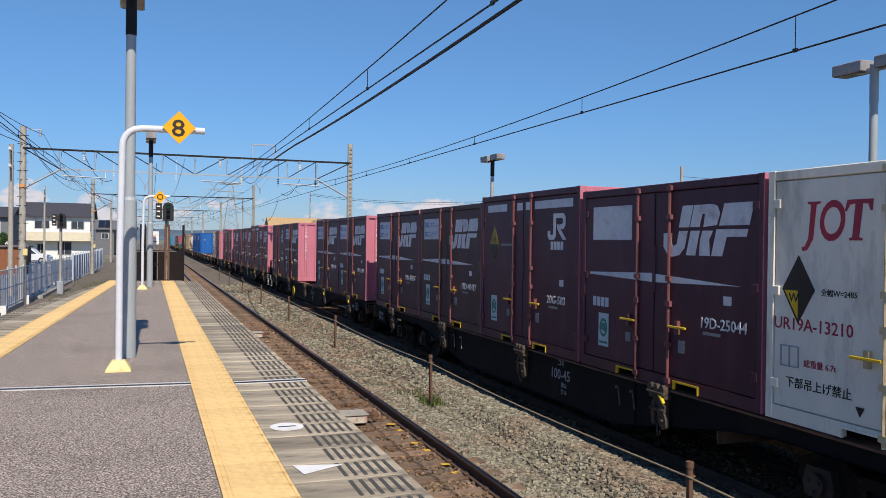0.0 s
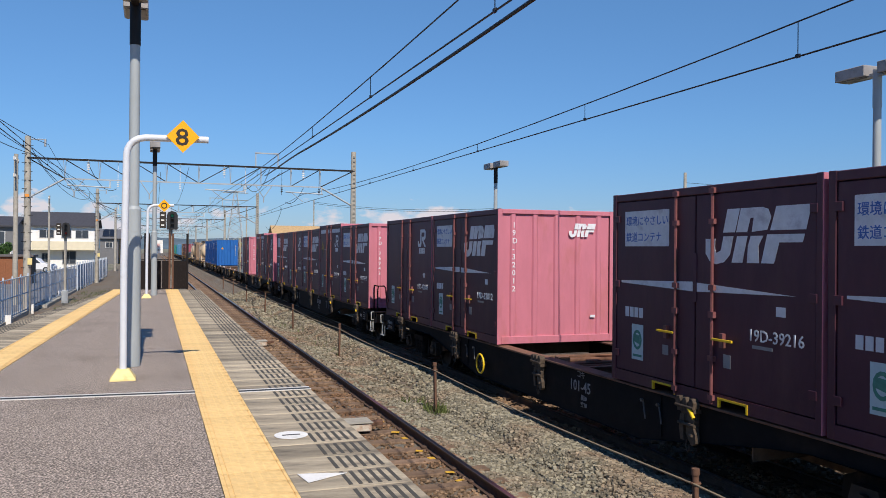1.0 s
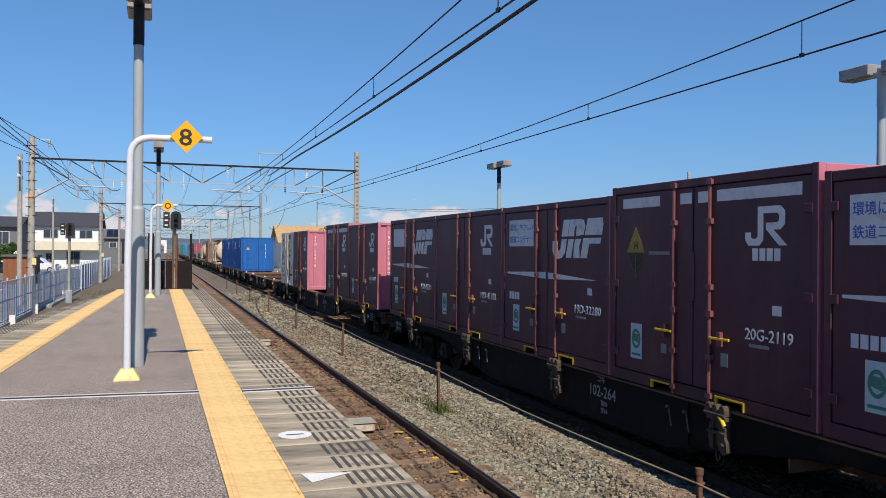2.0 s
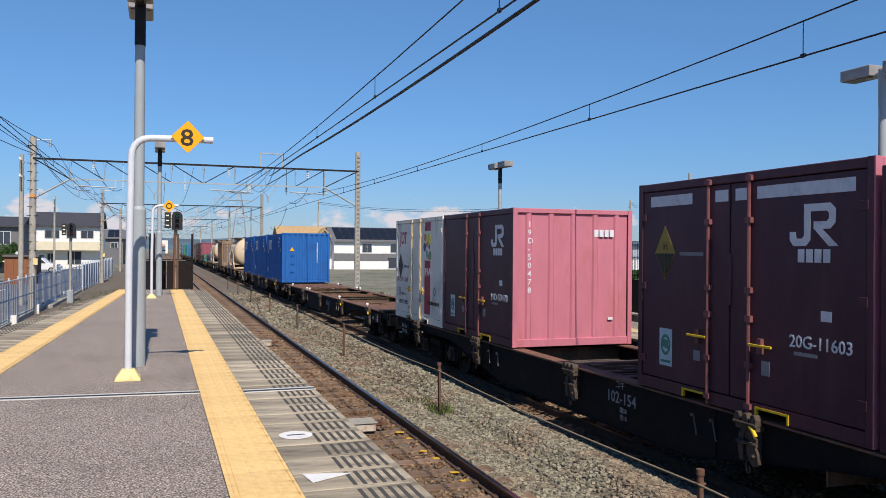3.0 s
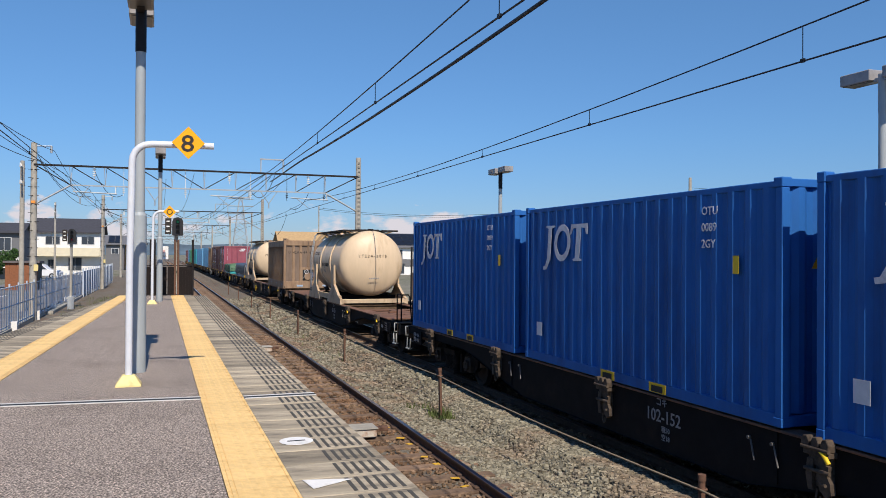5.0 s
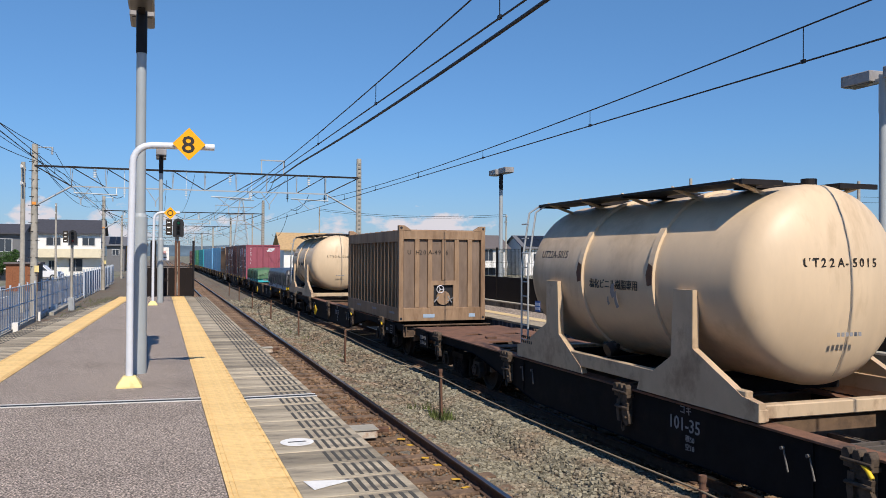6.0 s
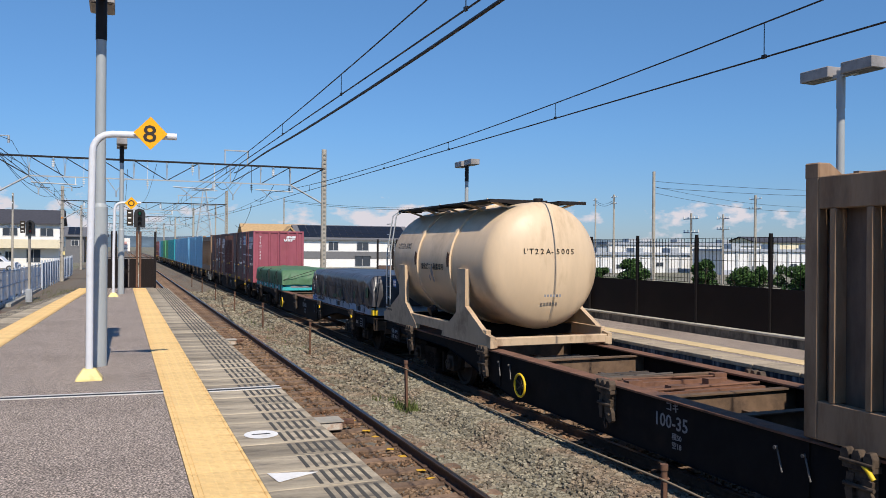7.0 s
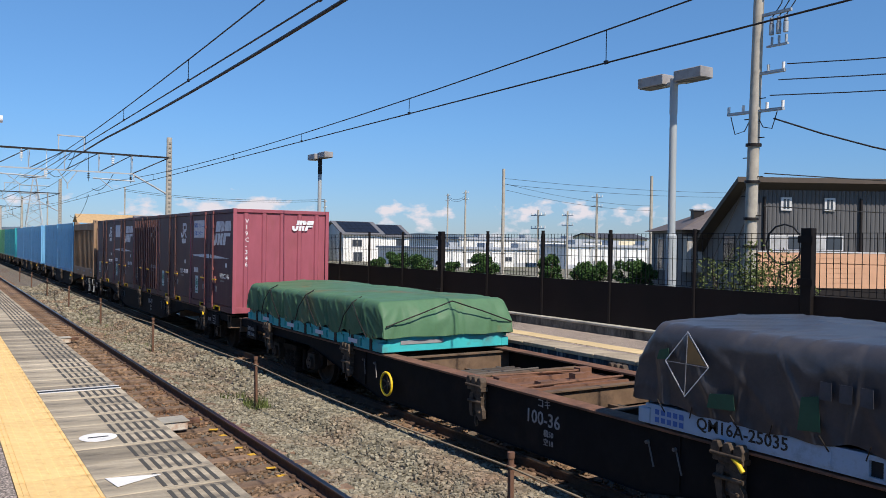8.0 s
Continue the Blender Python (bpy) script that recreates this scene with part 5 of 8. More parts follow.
def pylon(x, y, h):
    root = thing("lattice_tower", "distant grey lattice power tower", "power tower", "lattice towers", pose(x, y, G0))
    bm = bmesh.new()
    n = 9
    for k in range(n):
        a, b = 3.0 * (1 - k / n) + 0.4, 3.0 * (1 - (k + 1) / n) + 0.4
        z, w = h * k / n, h * (k + 1) / n
        for sx, sy, tx, ty in ((-1, -1, 1, -1), (1, -1, 1, 1), (1, 1, -1, 1), (-1, 1, -1, -1)):
            tube(bm, (sx * a, sy * a, z), (sx * b, sy * b, w), 0.14, 4)
            tube(bm, (sx * a, sy * a, z), (tx * b, ty * b, w), 0.08, 4)
    part("lattice", bm, GALV, root)
    for z in (0.75, 0.86, 0.97):
        bm = bmesh.new()
        tube(bm, (-4.5, 0, h * z), (4.5, 0, h * z), 0.16, 4)
        part("crossarm", bm, GALV, root)


pylon(27.8, 300, 24)

# ---------- the freight train ----------
SPEED = 20.75
RIDERS = []
DECK = 1.05  # height of the wagon decks over the rails

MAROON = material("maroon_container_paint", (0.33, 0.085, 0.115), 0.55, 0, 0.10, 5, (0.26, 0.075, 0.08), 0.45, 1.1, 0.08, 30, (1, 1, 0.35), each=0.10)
# Side skins are darkened for shade; pink holds the sunlit end of one paint.
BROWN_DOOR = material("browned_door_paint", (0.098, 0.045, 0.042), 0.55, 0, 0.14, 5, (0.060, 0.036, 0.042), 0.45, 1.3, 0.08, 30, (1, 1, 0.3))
SHADED_PLUM = material("shade_darkened_plum_paint", (0.078, 0.023, 0.038), 0.5, 0, 0.12, 5, (0.105, 0.040, 0.046), 0.45, 1.3, 0.08, 30, (1, 1, 0.3), each=0.16)
SUNLIT_PINK = material("faded_sunlit_pink_paint", (0.53, 0.175, 0.225), 0.6, 0, 0.08, 4, (0.42, 0.14, 0.13), 0.42, 1.1, 0.08, 30, (1, 1, 0.35))
DARK_ROD = material("grimy_lock_rod", (0.10, 0.05, 0.045), 0.65, 0.1, 0.2, 9)
RED_ROD = material("faded_red_lock_rod", (0.215, 0.078, 0.078), 0.6, 0.1, 0.2, 9, (0.14, 0.07, 0.05), 0.4, 6)
DECAL = material("white_lettering_paint", (0.70, 0.70, 0.72), 0.6, 0, 0.1, 8, (0.42, 0.38, 0.42), 0.35, 3, stretch=(1, 1, 1))
DECAL_GREY = material("worn_grey_lettering", (0.27, 0.265, 0.265), 0.7, 0, 0.12, 9)
STICKER = material("pale_blue_sticker", (0.55, 0.66, 0.66), 0.5, 0, 0.08, 9)
STICKER_GREEN = material("green_sticker_print", (0.08, 0.26, 0.19), 0.5, 0, 0.2, 20)
BLUE_SIGN = material("blue_sticker_print", (0.06, 0.14, 0.42), 0.5, 0, 0.1, 9)
CREAM_BOX = material("white_container_paint", (0.92, 0.85, 0.70), 0.5, 0, 0.06, 4, (0.40, 0.36, 0.28), 0.3, 1.6, stretch=(1, 1, 0.3))
# yellowed rod cream with the warm sunlight on it mixed into the colour
YELLOWED_SUNLIT = material("yellowed_sunlit_cream", (0.62, 0.50, 0.30), 0.5, 0, 0.12, 6, (0.28, 0.17, 0.08), 0.4, 6)
RED_PRINT = material("red_print", (0.42, 0.035, 0.065), 0.55, 0, 0.08, 6)
BOX_BLUE = material("blue_container_paint", (0.025, 0.13, 0.40), 0.55, 0, 0.10, 3, (0.03, 0.085, 0.25), 0.45, 1.2, stretch=(1, 1, 0.3), spec=0.15)
BOX_LIGHT_BLUE = material("light_blue_container_paint", (0.16, 0.40, 0.62), 0.5, 0, 0.08, 3, (0.12, 0.26, 0.40), 0.35, 1.2)
BOX_TEAL = material("teal_container_paint", (0.03, 0.32, 0.36), 0.5, 0, 0.1, 3, (0.04, 0.2, 0.22), 0.4, 1.2)
BOX_GREEN = material("green_container_paint", (0.10, 0.36, 0.16), 0.5, 0, 0.1, 3, (0.06, 0.2, 0.1), 0.4, 1.2)
# recess shade is darkened into the panel colour, under random stains
SILO_PANEL = material("grimy_shaded_silo_panel", (0.205, 0.145, 0.105), 0.7, 0, 0.2, 5, (0.12, 0.078, 0.052), 0.5, 1.4, 0.1, 40, (1, 1, 0.25))
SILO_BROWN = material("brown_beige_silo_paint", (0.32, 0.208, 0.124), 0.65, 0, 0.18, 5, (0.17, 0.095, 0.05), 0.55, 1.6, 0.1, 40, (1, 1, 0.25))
# tank cream again, darkened to put shade on the skid frame
TANK_FRAME_SHADED = material("shade_darkened_skid_cream", (0.55, 0.41, 0.265), 0.55, 0, 0.12, 4, (0.24, 0.15, 0.09), 0.36, 2.2, 0, 30, (1, 0.6, 0.5))
TANK_CREAM = material("cream_tank_paint", (0.68, 0.515, 0.335), 0.45, 0, 0.08, 3, (0.40, 0.27, 0.15), 0.42, 0.9, 0, 30, (1, 0.5, 0.3))
TANK_GREY = material("weathered_tank_shell", (0.46, 0.385, 0.29), 0.45, 0.15, 0.12, 3, (0.30, 0.235, 0.165), 0.5, 0.9, 0, 30, (0.5, 1, 0.4))
WAGON_INNER = material("brown_inner_steel", (0.150, 0.095, 0.058), 0.85, 0, 0.25, 5, (0.06, 0.040, 0.028), 0.45, 2)
WALKWAY = material("dull_walkway_steel", (0.10, 0.085, 0.072), 0.8, 0, 0.25, 6, (0.05, 0.035, 0.028), 0.5, 3)
WAGON = material("black_wagon_frame", (0.0105, 0.0100, 0.0105), 0.8, 0.0, 0.25, 4, (0.022, 0.016, 0.013), 0.38, 1.5, 0.15, 40, spec=0.12)
DECK_RUST = material("rust_brown_deck", (0.185, 0.092, 0.056), 0.88, 0.0, 0.28, 7, (0.080, 0.048, 0.036), 0.5, 1.8, 0.35, 40)
CLAMP = material("dusty_tan_clamp", (0.092, 0.066, 0.046), 0.8, 0.1, 0.35, 12, (0.03, 0.022, 0.018), 0.5, 8)
BOGIE = material("grimy_bogie_steel", (0.016, 0.013, 0.011), 0.9, 0.0, 0.4, 8, (0.050, 0.035, 0.026), 0.42, 3, spec=0.15)
WHEEL_STEEL = material("wheel_steel", (0.05, 0.040, 0.034), 0.7, 0.2, 0.2, 6)
BRIGHT_YELLOW = material("bright_yellow_paint", (0.78, 0.52, 0.02), 0.5, 0, 0.1, 8, (0.4, 0.25, 0.03), 0.3, 9)
WORN_ROD = material("worn_grey_rod", (0.13, 0.12, 0.11), 0.6, 0.1, 0.2, 9)
DULL_YELLOW = material("dull_yellow_print", (0.36, 0.25, 0.045), 0.6, 0, 0.15, 8, (0.16, 0.10, 0.04), 0.4, 5)
STEP_GREY = material("pale_grey_step", (0.40, 0.40, 0.38), 0.5, 0.1, 0.15, 9)
TARP_GREEN = material("dark_green_tarpaulin", (0.080, 0.170, 0.088), 0.55, 0, 0.14, 3, (0.19, 0.125, 0.055), 0.26, 0.9, 0.2, 30, spec=0.3)
TARP_BLACK = material("black_grey_tarpaulin", (0.044, 0.042, 0.046), 0.36, 0, 0.22, 3, (0.080, 0.074, 0.074), 0.42, 1.2, 0.15, 30, spec=0.7)
TARP_PATCH = material("green_patch_tape", (0.025, 0.085, 0.048), 0.55, 0, 0.2, 6)
TARP_PRINT = material("faded_tarpaulin_print", (0.068, 0.067, 0.074), 0.6, 0, 0.4, 7)
FRAME_TEAL = material("turquoise_frame_paint", (0.05, 0.46, 0.47), 0.5, 0, 0.1, 4, (0.08, 0.20, 0.2), 0.35, 2)
FRAME_PALE = material("pale_blue_frame_paint", (0.36, 0.46, 0.58), 0.5, 0, 0.1, 4, (0.12, 0.13, 0.15), 0.4, 2)


def on_side(y, z, x=-1.225):
    """Flat shapes that face the platform: their x runs towards the near end, their y upwards."""
    return Matrix(((0, 0, -1, x), (-1, 0, 0, y), (0, 1, 0, z), (0, 0, 0, 1)))


def on_end(x, z, y=0.0):
    """Flat shapes on the near end."""
    return Matrix(((1, 0, 0, x), (0, 0, -1, y), (0, 1, 0, z), (0, 0, 0, 1)))


SHAPES = {}


def decal(parent, name, key, outlines, mat, at, label="", scale=1.0, thick=0.004):
    k = (key, mat.name, scale, thick)
    if k not in SHAPES:
        bm = bmesh.new()
        for o in outlines:
            prism(bm, [(x * scale, y * scale) for x, y in o], "z", 0.001, thick)
        SHAPES[k] = finish(bm, name, mat)
    return part(name, SHAPES[k], mat, parent, label, at)


def rect(w, h, x=0.0, y=0.0):
    return [(x, y), (x + w, y), (x + w, y + h), (x, y + h)]


def ring(cx, cy, rx, ry, wide, n=18, lean=0.0):
    """Pieces of an oval band."""
    out = []
    for k in range(n):
        a, b = k * math.tau / n, (k + 1) * math.tau / n
        quad = []
        for ang, f in ((a, 1), (b, 1), (b, 1 - wide), (a, 1 - wide)):
            yy = ry * math.sin(ang) * (f if wide < 0.5 else f)
            quad.append((cx + rx * math.cos(ang) * f + lean * yy, cy + yy))
        out.append(quad)
    return out


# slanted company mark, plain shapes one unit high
MARK_LONG = [
    [(0.00, 0.44), (0.00, 0.16), (0.10, 0.02), (0.24, -0.04), (0.44, 0.0), (0.58, 0.14), (0.66, 0.48), (0.43, 0.48), (0.37, 0.22), (0.26, 0.17), (0.22, 0.26), (0.24, 0.44)],
    [(0.42, 0.55), (0.69, 0.55), (0.80, 0.98), (0.52, 0.98)],
    [(0.62, 0.0), (0.86, 0.0), (0.97, 0.48), (0.74, 0.48)],
    [(0.96, 0.0), (1.22, 0.0), (1.20, 0.30), (1.30, 0.48), (1.04, 0.48), (0.98, 0.30)],
    [(0.82, 0.98), (0.72, 0.55), (0.96, 0.55), (1.03, 0.80), (1.10, 0.80), (1.06, 0.55), (1.38, 0.58), (1.46, 0.80), (1.40, 0.94), (1.28, 0.98)],
    [(1.26, 0.0), (1.52, 0.0), (1.62, 0.36), (2.06, 0.36), (2.10, 0.50), (1.38, 0.50)],
    [(1.44, 0.57), (2.12, 0.57), (2.22, 0.98), (1.56, 0.98)],
]
# small two-part mark
MARK_SHORT = [
    [(0.0, 0.34), (0.0, 0.14), (0.12, 0.0), (0.52, 0.0), (0.66, 0.14), (0.66, 1.0), (0.46, 1.0), (0.46, 0.24), (0.40, 0.18), (0.24, 0.18), (0.20, 0.24), (0.20, 0.34)],
    [(0.50, 1.0), (0.50, 0.82), (1.16, 0.82), (1.22, 0.76), (1.22, 0.64), (1.16, 0.58), (0.76, 0.58), (0.76, 0.40), (1.26, 0.40), (1.42, 0.54), (1.42, 0.86), (1.26, 1.0)],
    [(0.78, 0.40), (1.02, 0.40), (1.50, 0.0), (1.22, 0.0)],
]
# serif mark of three shapes
MARK_SERIF = ([[(-0.10, -0.28), (0.06, -0.26), (0.26, 0.02), (0.36, 0.92), (0.50, 0.95), (0.50, 1.0), (0.06, 1.0), (0.06, 0.95), (0.18, 0.92), (0.10, 0.05), (-0.02, -0.16), (-0.12, -0.18)]]
              + ring(0.88, 0.5, 0.40, 0.52, 0.34, 18, 0.08)
              + [[(1.42, 0.0), (1.80, 0.0), (1.80, 0.05), (1.70, 0.08), (1.80, 0.90), (1.96, 0.88), (2.02, 0.72), (2.08, 0.72), (2.10, 1.0), (1.34, 1.0), (1.26, 0.72), (1.32, 0.72), (1.42, 0.88), (1.58, 0.90), (1.50, 0.08), (1.40, 0.05)]])


def corrugated(bm, a0, a1, z0, z1, base, depth, pitch, across, flip=1):
    """An upright sheet with ridges. across 'x': the sheet faces -y at y = base; 'y': it faces -x at x = base."""
    n = max(1, round((a1 - a0) / pitch))
    p = (a1 - a0) / n
    folds = (0.13, 0.37, 0.63, 0.87) if pitch < 0.3 else (0.36, 0.42, 0.58, 0.64)
    prof = [(a0, 0)]
    for k in range(n):
        s = a0 + k * p
        prof += [(s + folds[0] * p, 0), (s + folds[1] * p, depth), (s + folds[2] * p, depth), (s + folds[3] * p, 0)]
    prof.append((a1, 0))
    lo, hi = [], []
    for a, d in prof:
        for z, row in ((z0, lo), (z1, hi)):
            row.append(bm.verts.new((a, base - d * flip, z) if across == "x" else (base - d * flip, a, z)))
    for k in range(len(prof) - 1):
        bm.faces.new((lo[k], lo[k + 1], hi[k + 1], hi[k]))
    bmesh.ops.recalc_face_normals(bm, faces=bm.faces[:])


SMALL = 3.715
POCKETS = ((1.02, 1.50), (2.28, 2.76))
MESH = {}


def shared(key, build):
    if key not in MESH:
        MESH[key] = build()
    return MESH[key]


def small_shell(root, paint, end_paint, door_paint, rod_paint, tall=2.5):
    """The common steel box: frame, panels, doors, lock rods and fork pockets."""
    h = tall

    def made(name, mat, bevel, *boxes):
        def build():
            bm = bmesh.new()
            for b in boxes:
                box(bm, *b)
            return finish(bm, name, mat, bevel)
        return shared((name, mat.name, h, boxes[0]), build)

    def add(name, mat, bevel, *boxes, label=""):
        return part(name, made(name, mat, bevel, *boxes), mat, root, label)

    add("body", paint, 0, (-1.17, 1.19, 0.05, SMALL - 0.05, 0.14, h - 0.06))
    add("roof", paint, 0.01, (-1.19, 1.19, 0.03, SMALL - 0.03, h - 0.062, h - 0.018))

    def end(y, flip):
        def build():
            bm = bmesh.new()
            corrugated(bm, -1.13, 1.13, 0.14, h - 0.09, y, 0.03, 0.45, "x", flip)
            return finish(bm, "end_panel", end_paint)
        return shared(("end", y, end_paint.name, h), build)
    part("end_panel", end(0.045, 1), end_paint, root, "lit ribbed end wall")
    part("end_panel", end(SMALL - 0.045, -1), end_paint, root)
    for x in (-1.225, 1.135):
        for y in (0.0, SMALL - 0.09):
            add("corner_post", paint, 0.004, (x, x + 0.09, max(y, 0.012), y + 0.09, 0.0, h))
        # end-coloured plate keeps the sunlit tone off the posts' shaded sides
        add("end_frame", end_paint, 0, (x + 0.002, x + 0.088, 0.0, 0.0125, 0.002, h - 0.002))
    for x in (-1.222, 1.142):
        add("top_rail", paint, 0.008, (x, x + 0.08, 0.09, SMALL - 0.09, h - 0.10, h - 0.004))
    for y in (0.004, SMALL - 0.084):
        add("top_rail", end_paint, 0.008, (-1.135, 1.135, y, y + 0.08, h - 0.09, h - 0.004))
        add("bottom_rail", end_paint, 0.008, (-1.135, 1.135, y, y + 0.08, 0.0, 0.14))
    gaps = [(0.09, POCKETS[0][0]), (POCKETS[0][1], POCKETS[1][0]), (POCKETS[1][1], SMALL - 0.09)]
    for x in (-1.222, 1.142):
        add("bottom_rail", paint, 0, *[(x, x + 0.08, a, b, 0.0, 0.14) for a, b in gaps], (x, x + 0.08, POCKETS[0][0], POCKETS[1][1], 0.105, 0.14))
    for a, b in POCKETS:
        add("fork_pocket", BRIGHT_YELLOW if door_paint is not CREAM_BOX else paint, 0, (-1.232, -1.20, a, b, 0.085, 0.108), (-1.232, -1.20, a, a + 0.025, 0.0, 0.085),
            (-1.232, -1.20, b - 0.025, b, 0.0, 0.085), label="fork pocket edged in paint")
    mid = 1.93
    for a, b in ((0.10, mid - 0.012), (mid + 0.012, SMALL - 0.10)):
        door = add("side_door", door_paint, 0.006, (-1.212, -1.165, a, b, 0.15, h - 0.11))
        edge = a + 0.02 if a < 1 else b - 0.02
        for z in (0.32, 1.25, 2.12):
            part("hinge", made("hinge", paint, 0.004, (-1.232, -1.205, edge - 0.05, edge + 0.05, z, z + 0.09)), paint, door)
        rod_y = 1.60 if a < 1 else 2.28
        rod = shared(("rod", rod_paint.name, rod_y, h), lambda: finish(rod_build(rod_y, h), "lock_rod", rod_paint))
        part("lock_rod", rod, rod_paint, door, "upright lock rod")
        k = -1 if a < 1 else 1
        lever = made("lever", BRIGHT_YELLOW, 0.004, (-1.262, -1.240, rod_y - (0.36 if k < 0 else -0.02), rod_y + (0.36 if k > 0 else -0.02), 0.74, 0.768))
        part("lever", lever, BRIGHT_YELLOW, door, "yellow door lever")
        part("latch", made("latch", rod_paint, 0, (-1.256, -1.21, rod_y + k * 0.18 - 0.03, rod_y + k * 0.18 + 0.03, 0.67, 0.83)), rod_paint, door)
        part("keeper", made("keeper", rod_paint, 0, (-1.256, -1.21, rod_y - 0.045, rod_y + 0.045, 0.99, 1.06)), rod_paint, door)
    part("door_seam_cover", made("seam", door_paint, 0.004, (-1.224, -1.208, mid - 0.035, mid + 0.035, 1.15, 1.72)), door_paint, root)


def rod_build(y, h):
    bm = bmesh.new()
    tube(bm, (-1.236, y, 0.02), (-1.236, y, h - 0.03), 0.019, 6)
    for z in (0.06, 0.50, 1.30, 2.05, h - 0.10):
        box(bm, -1.255, -1.205, y - 0.045, y + 0.045, z, z + 0.06)
    return bm


def code(root, text, size, mat, at, name="lettering"):
    return part(name, lettering(text, size, mat), mat, root, at=at)


def common_marks(root, number, end_number):
    code(root, number, 0.128, DECAL, on_side(1.02, 0.80))
    decal(root, "sticker", "bar2", [rect(0.30, 0.035, 0, 0)], DECAL_GREY, on_side(0.95, 0.72))
    st = decal(root, "sticker", "eco", [rect(0.26, 0.46)], STICKER, on_side(3.24, 0.32, -1.214), "pale sticker with a round green print")
    decal(st, "print", "eco_print", ring(0.13, 0.26, 0.10, 0.13, 0.30, 14) + [[(0.05, 0.24), (0.20, 0.20), (0.18, 0.32), (0.08, 0.33)], rect(0.2, 0.03, 0.03, 0.04)], STICKER_GREEN, pose(0, 0, 0.004))
    decal(root, "sticker", "plate", [rect(0.13, 0.10)], DECAL, on_side(0.62, 1.08, -1.213))
    decal(root, "sticker", "plate2", [rect(0.12, 0.15)], DECAL_GREY, on_side(1.42, 0.45, -1.213))
    decal(root, "sticker", "plate3", [rect(0.12, 0.12)], DECAL_GREY, on_side(2.56, 0.46, -1.213))
    if end_number:
        for k, ch in enumerate(end_number):
            code(root, ch, 0.105, DECAL, on_end(-0.93, 2.16 - k * 0.148, 0.013))


def marks_long(root, number, written):
    decal(root, "company_mark", "long", MARK_LONG, DECAL, on_side(1.74, 1.62, -1.213) @ Matrix.Diagonal((1.19, 1, 1, 1)), "large white slanted mark", 0.60)
    panel = decal(root, "panel_sign", "panel", [rect(0.98, 0.46)], DECAL, on_side(3.42, 1.80, -1.213), "white painted panel")
    if written:
        for k, line in enumerate(("環境にやさしい", "鉄道コンテナ")):
            code(panel, line, 0.098, BLUE_SIGN, pose(0.03, 0.28 - k * 0.21, 0.004))
    decal(root, "stripe", "swoosh", [[(0, 0.015), (1.55, -0.03), (3.15, 0.0), (1.62, 0.075), (1.55, 0.085), (0, 0.045)]], DECAL, on_side(3.50, 1.30, -1.213), "long tapered white stripe")
    bars(root, on_side(3.40, 0.87, -1.213))


def bars(root, at):
    """Small company lettering as plain blocks."""
    decal(root, "small_mark", "bars4", [rect(0.085, 0.13, k * 0.108) for k in range(4)], DECAL, at)


def maroon_container(u, style, number, group, written=True, ended=True):
    look_of = {"long": "with white stripe and large mark", "short": "with a small white mark", "tall": "with white roof band and warning diamond"}[style]
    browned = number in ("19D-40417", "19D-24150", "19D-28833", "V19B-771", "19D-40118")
    skin = BROWN_DOOR if browned else SHADED_PLUM
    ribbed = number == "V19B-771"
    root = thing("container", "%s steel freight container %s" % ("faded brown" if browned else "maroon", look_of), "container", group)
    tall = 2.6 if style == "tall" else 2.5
    # skin takes the shaded side colour, the ends take the sunlit one
    small_shell(root, skin, MAROON if number[0] == "V" else SUNLIT_PINK, skin, DARK_ROD if browned and number != "19D-40417" else RED_ROD, tall)
    common_marks(root, number, number if ended else "")
    if ribbed:
        rib = shared("side_rib", lambda: finish(slab(-1.250, -1.212, -0.035, 0.035, 0.16, 2.36), "side_rib", skin, 0.006))
        for q in range(13):
            part("side_rib", rib, skin, root, at=pose(0, 0.22 + q * 0.272, 0))
    if style == "long":
        marks_long(root, number, written)
    else:
        decal(root, "company_mark", "short", MARK_SHORT, DECAL, on_side(1.03, 1.80, -1.213), "white two-part mark", 0.41)
        decal(root, "small_mark", "bars4", [rect(0.085, 0.13, k * 0.108) for k in range(4)], DECAL, on_side(0.92, 1.64, -1.213))
    if style == "tall":
        for y, w in ((3.45, 0.85), (2.18, 0.22), (1.84, 0.18), (1.50, 1.28)):
            decal(root, "roof_band", "band%.2f" % w, [rect(w, 0.13)], DECAL, on_side(y, 2.30, -1.213), "white band under the roof")
        warning(root, on_side(3.14, 1.72, -1.213), 0.42)
    if ended:
        if style == "long":
            decal(root, "company_mark", "long", MARK_LONG, DECAL, on_end(0.25, 2.0, 0.011), "white slanted mark", 0.26)
        else:
            decal(root, "small_mark", "bars4", [rect(0.085, 0.13, k * 0.108) for k in range(4)], DECAL, on_end(0.42, 2.0, 0.011))
        decal(root, "sticker", "plate4", [rect(0.10, 0.05)], DECAL, on_end(0.72, 0.46, 0.013))
    RIDERS.append((root, u, RAIL_Z + DECK))
    return root


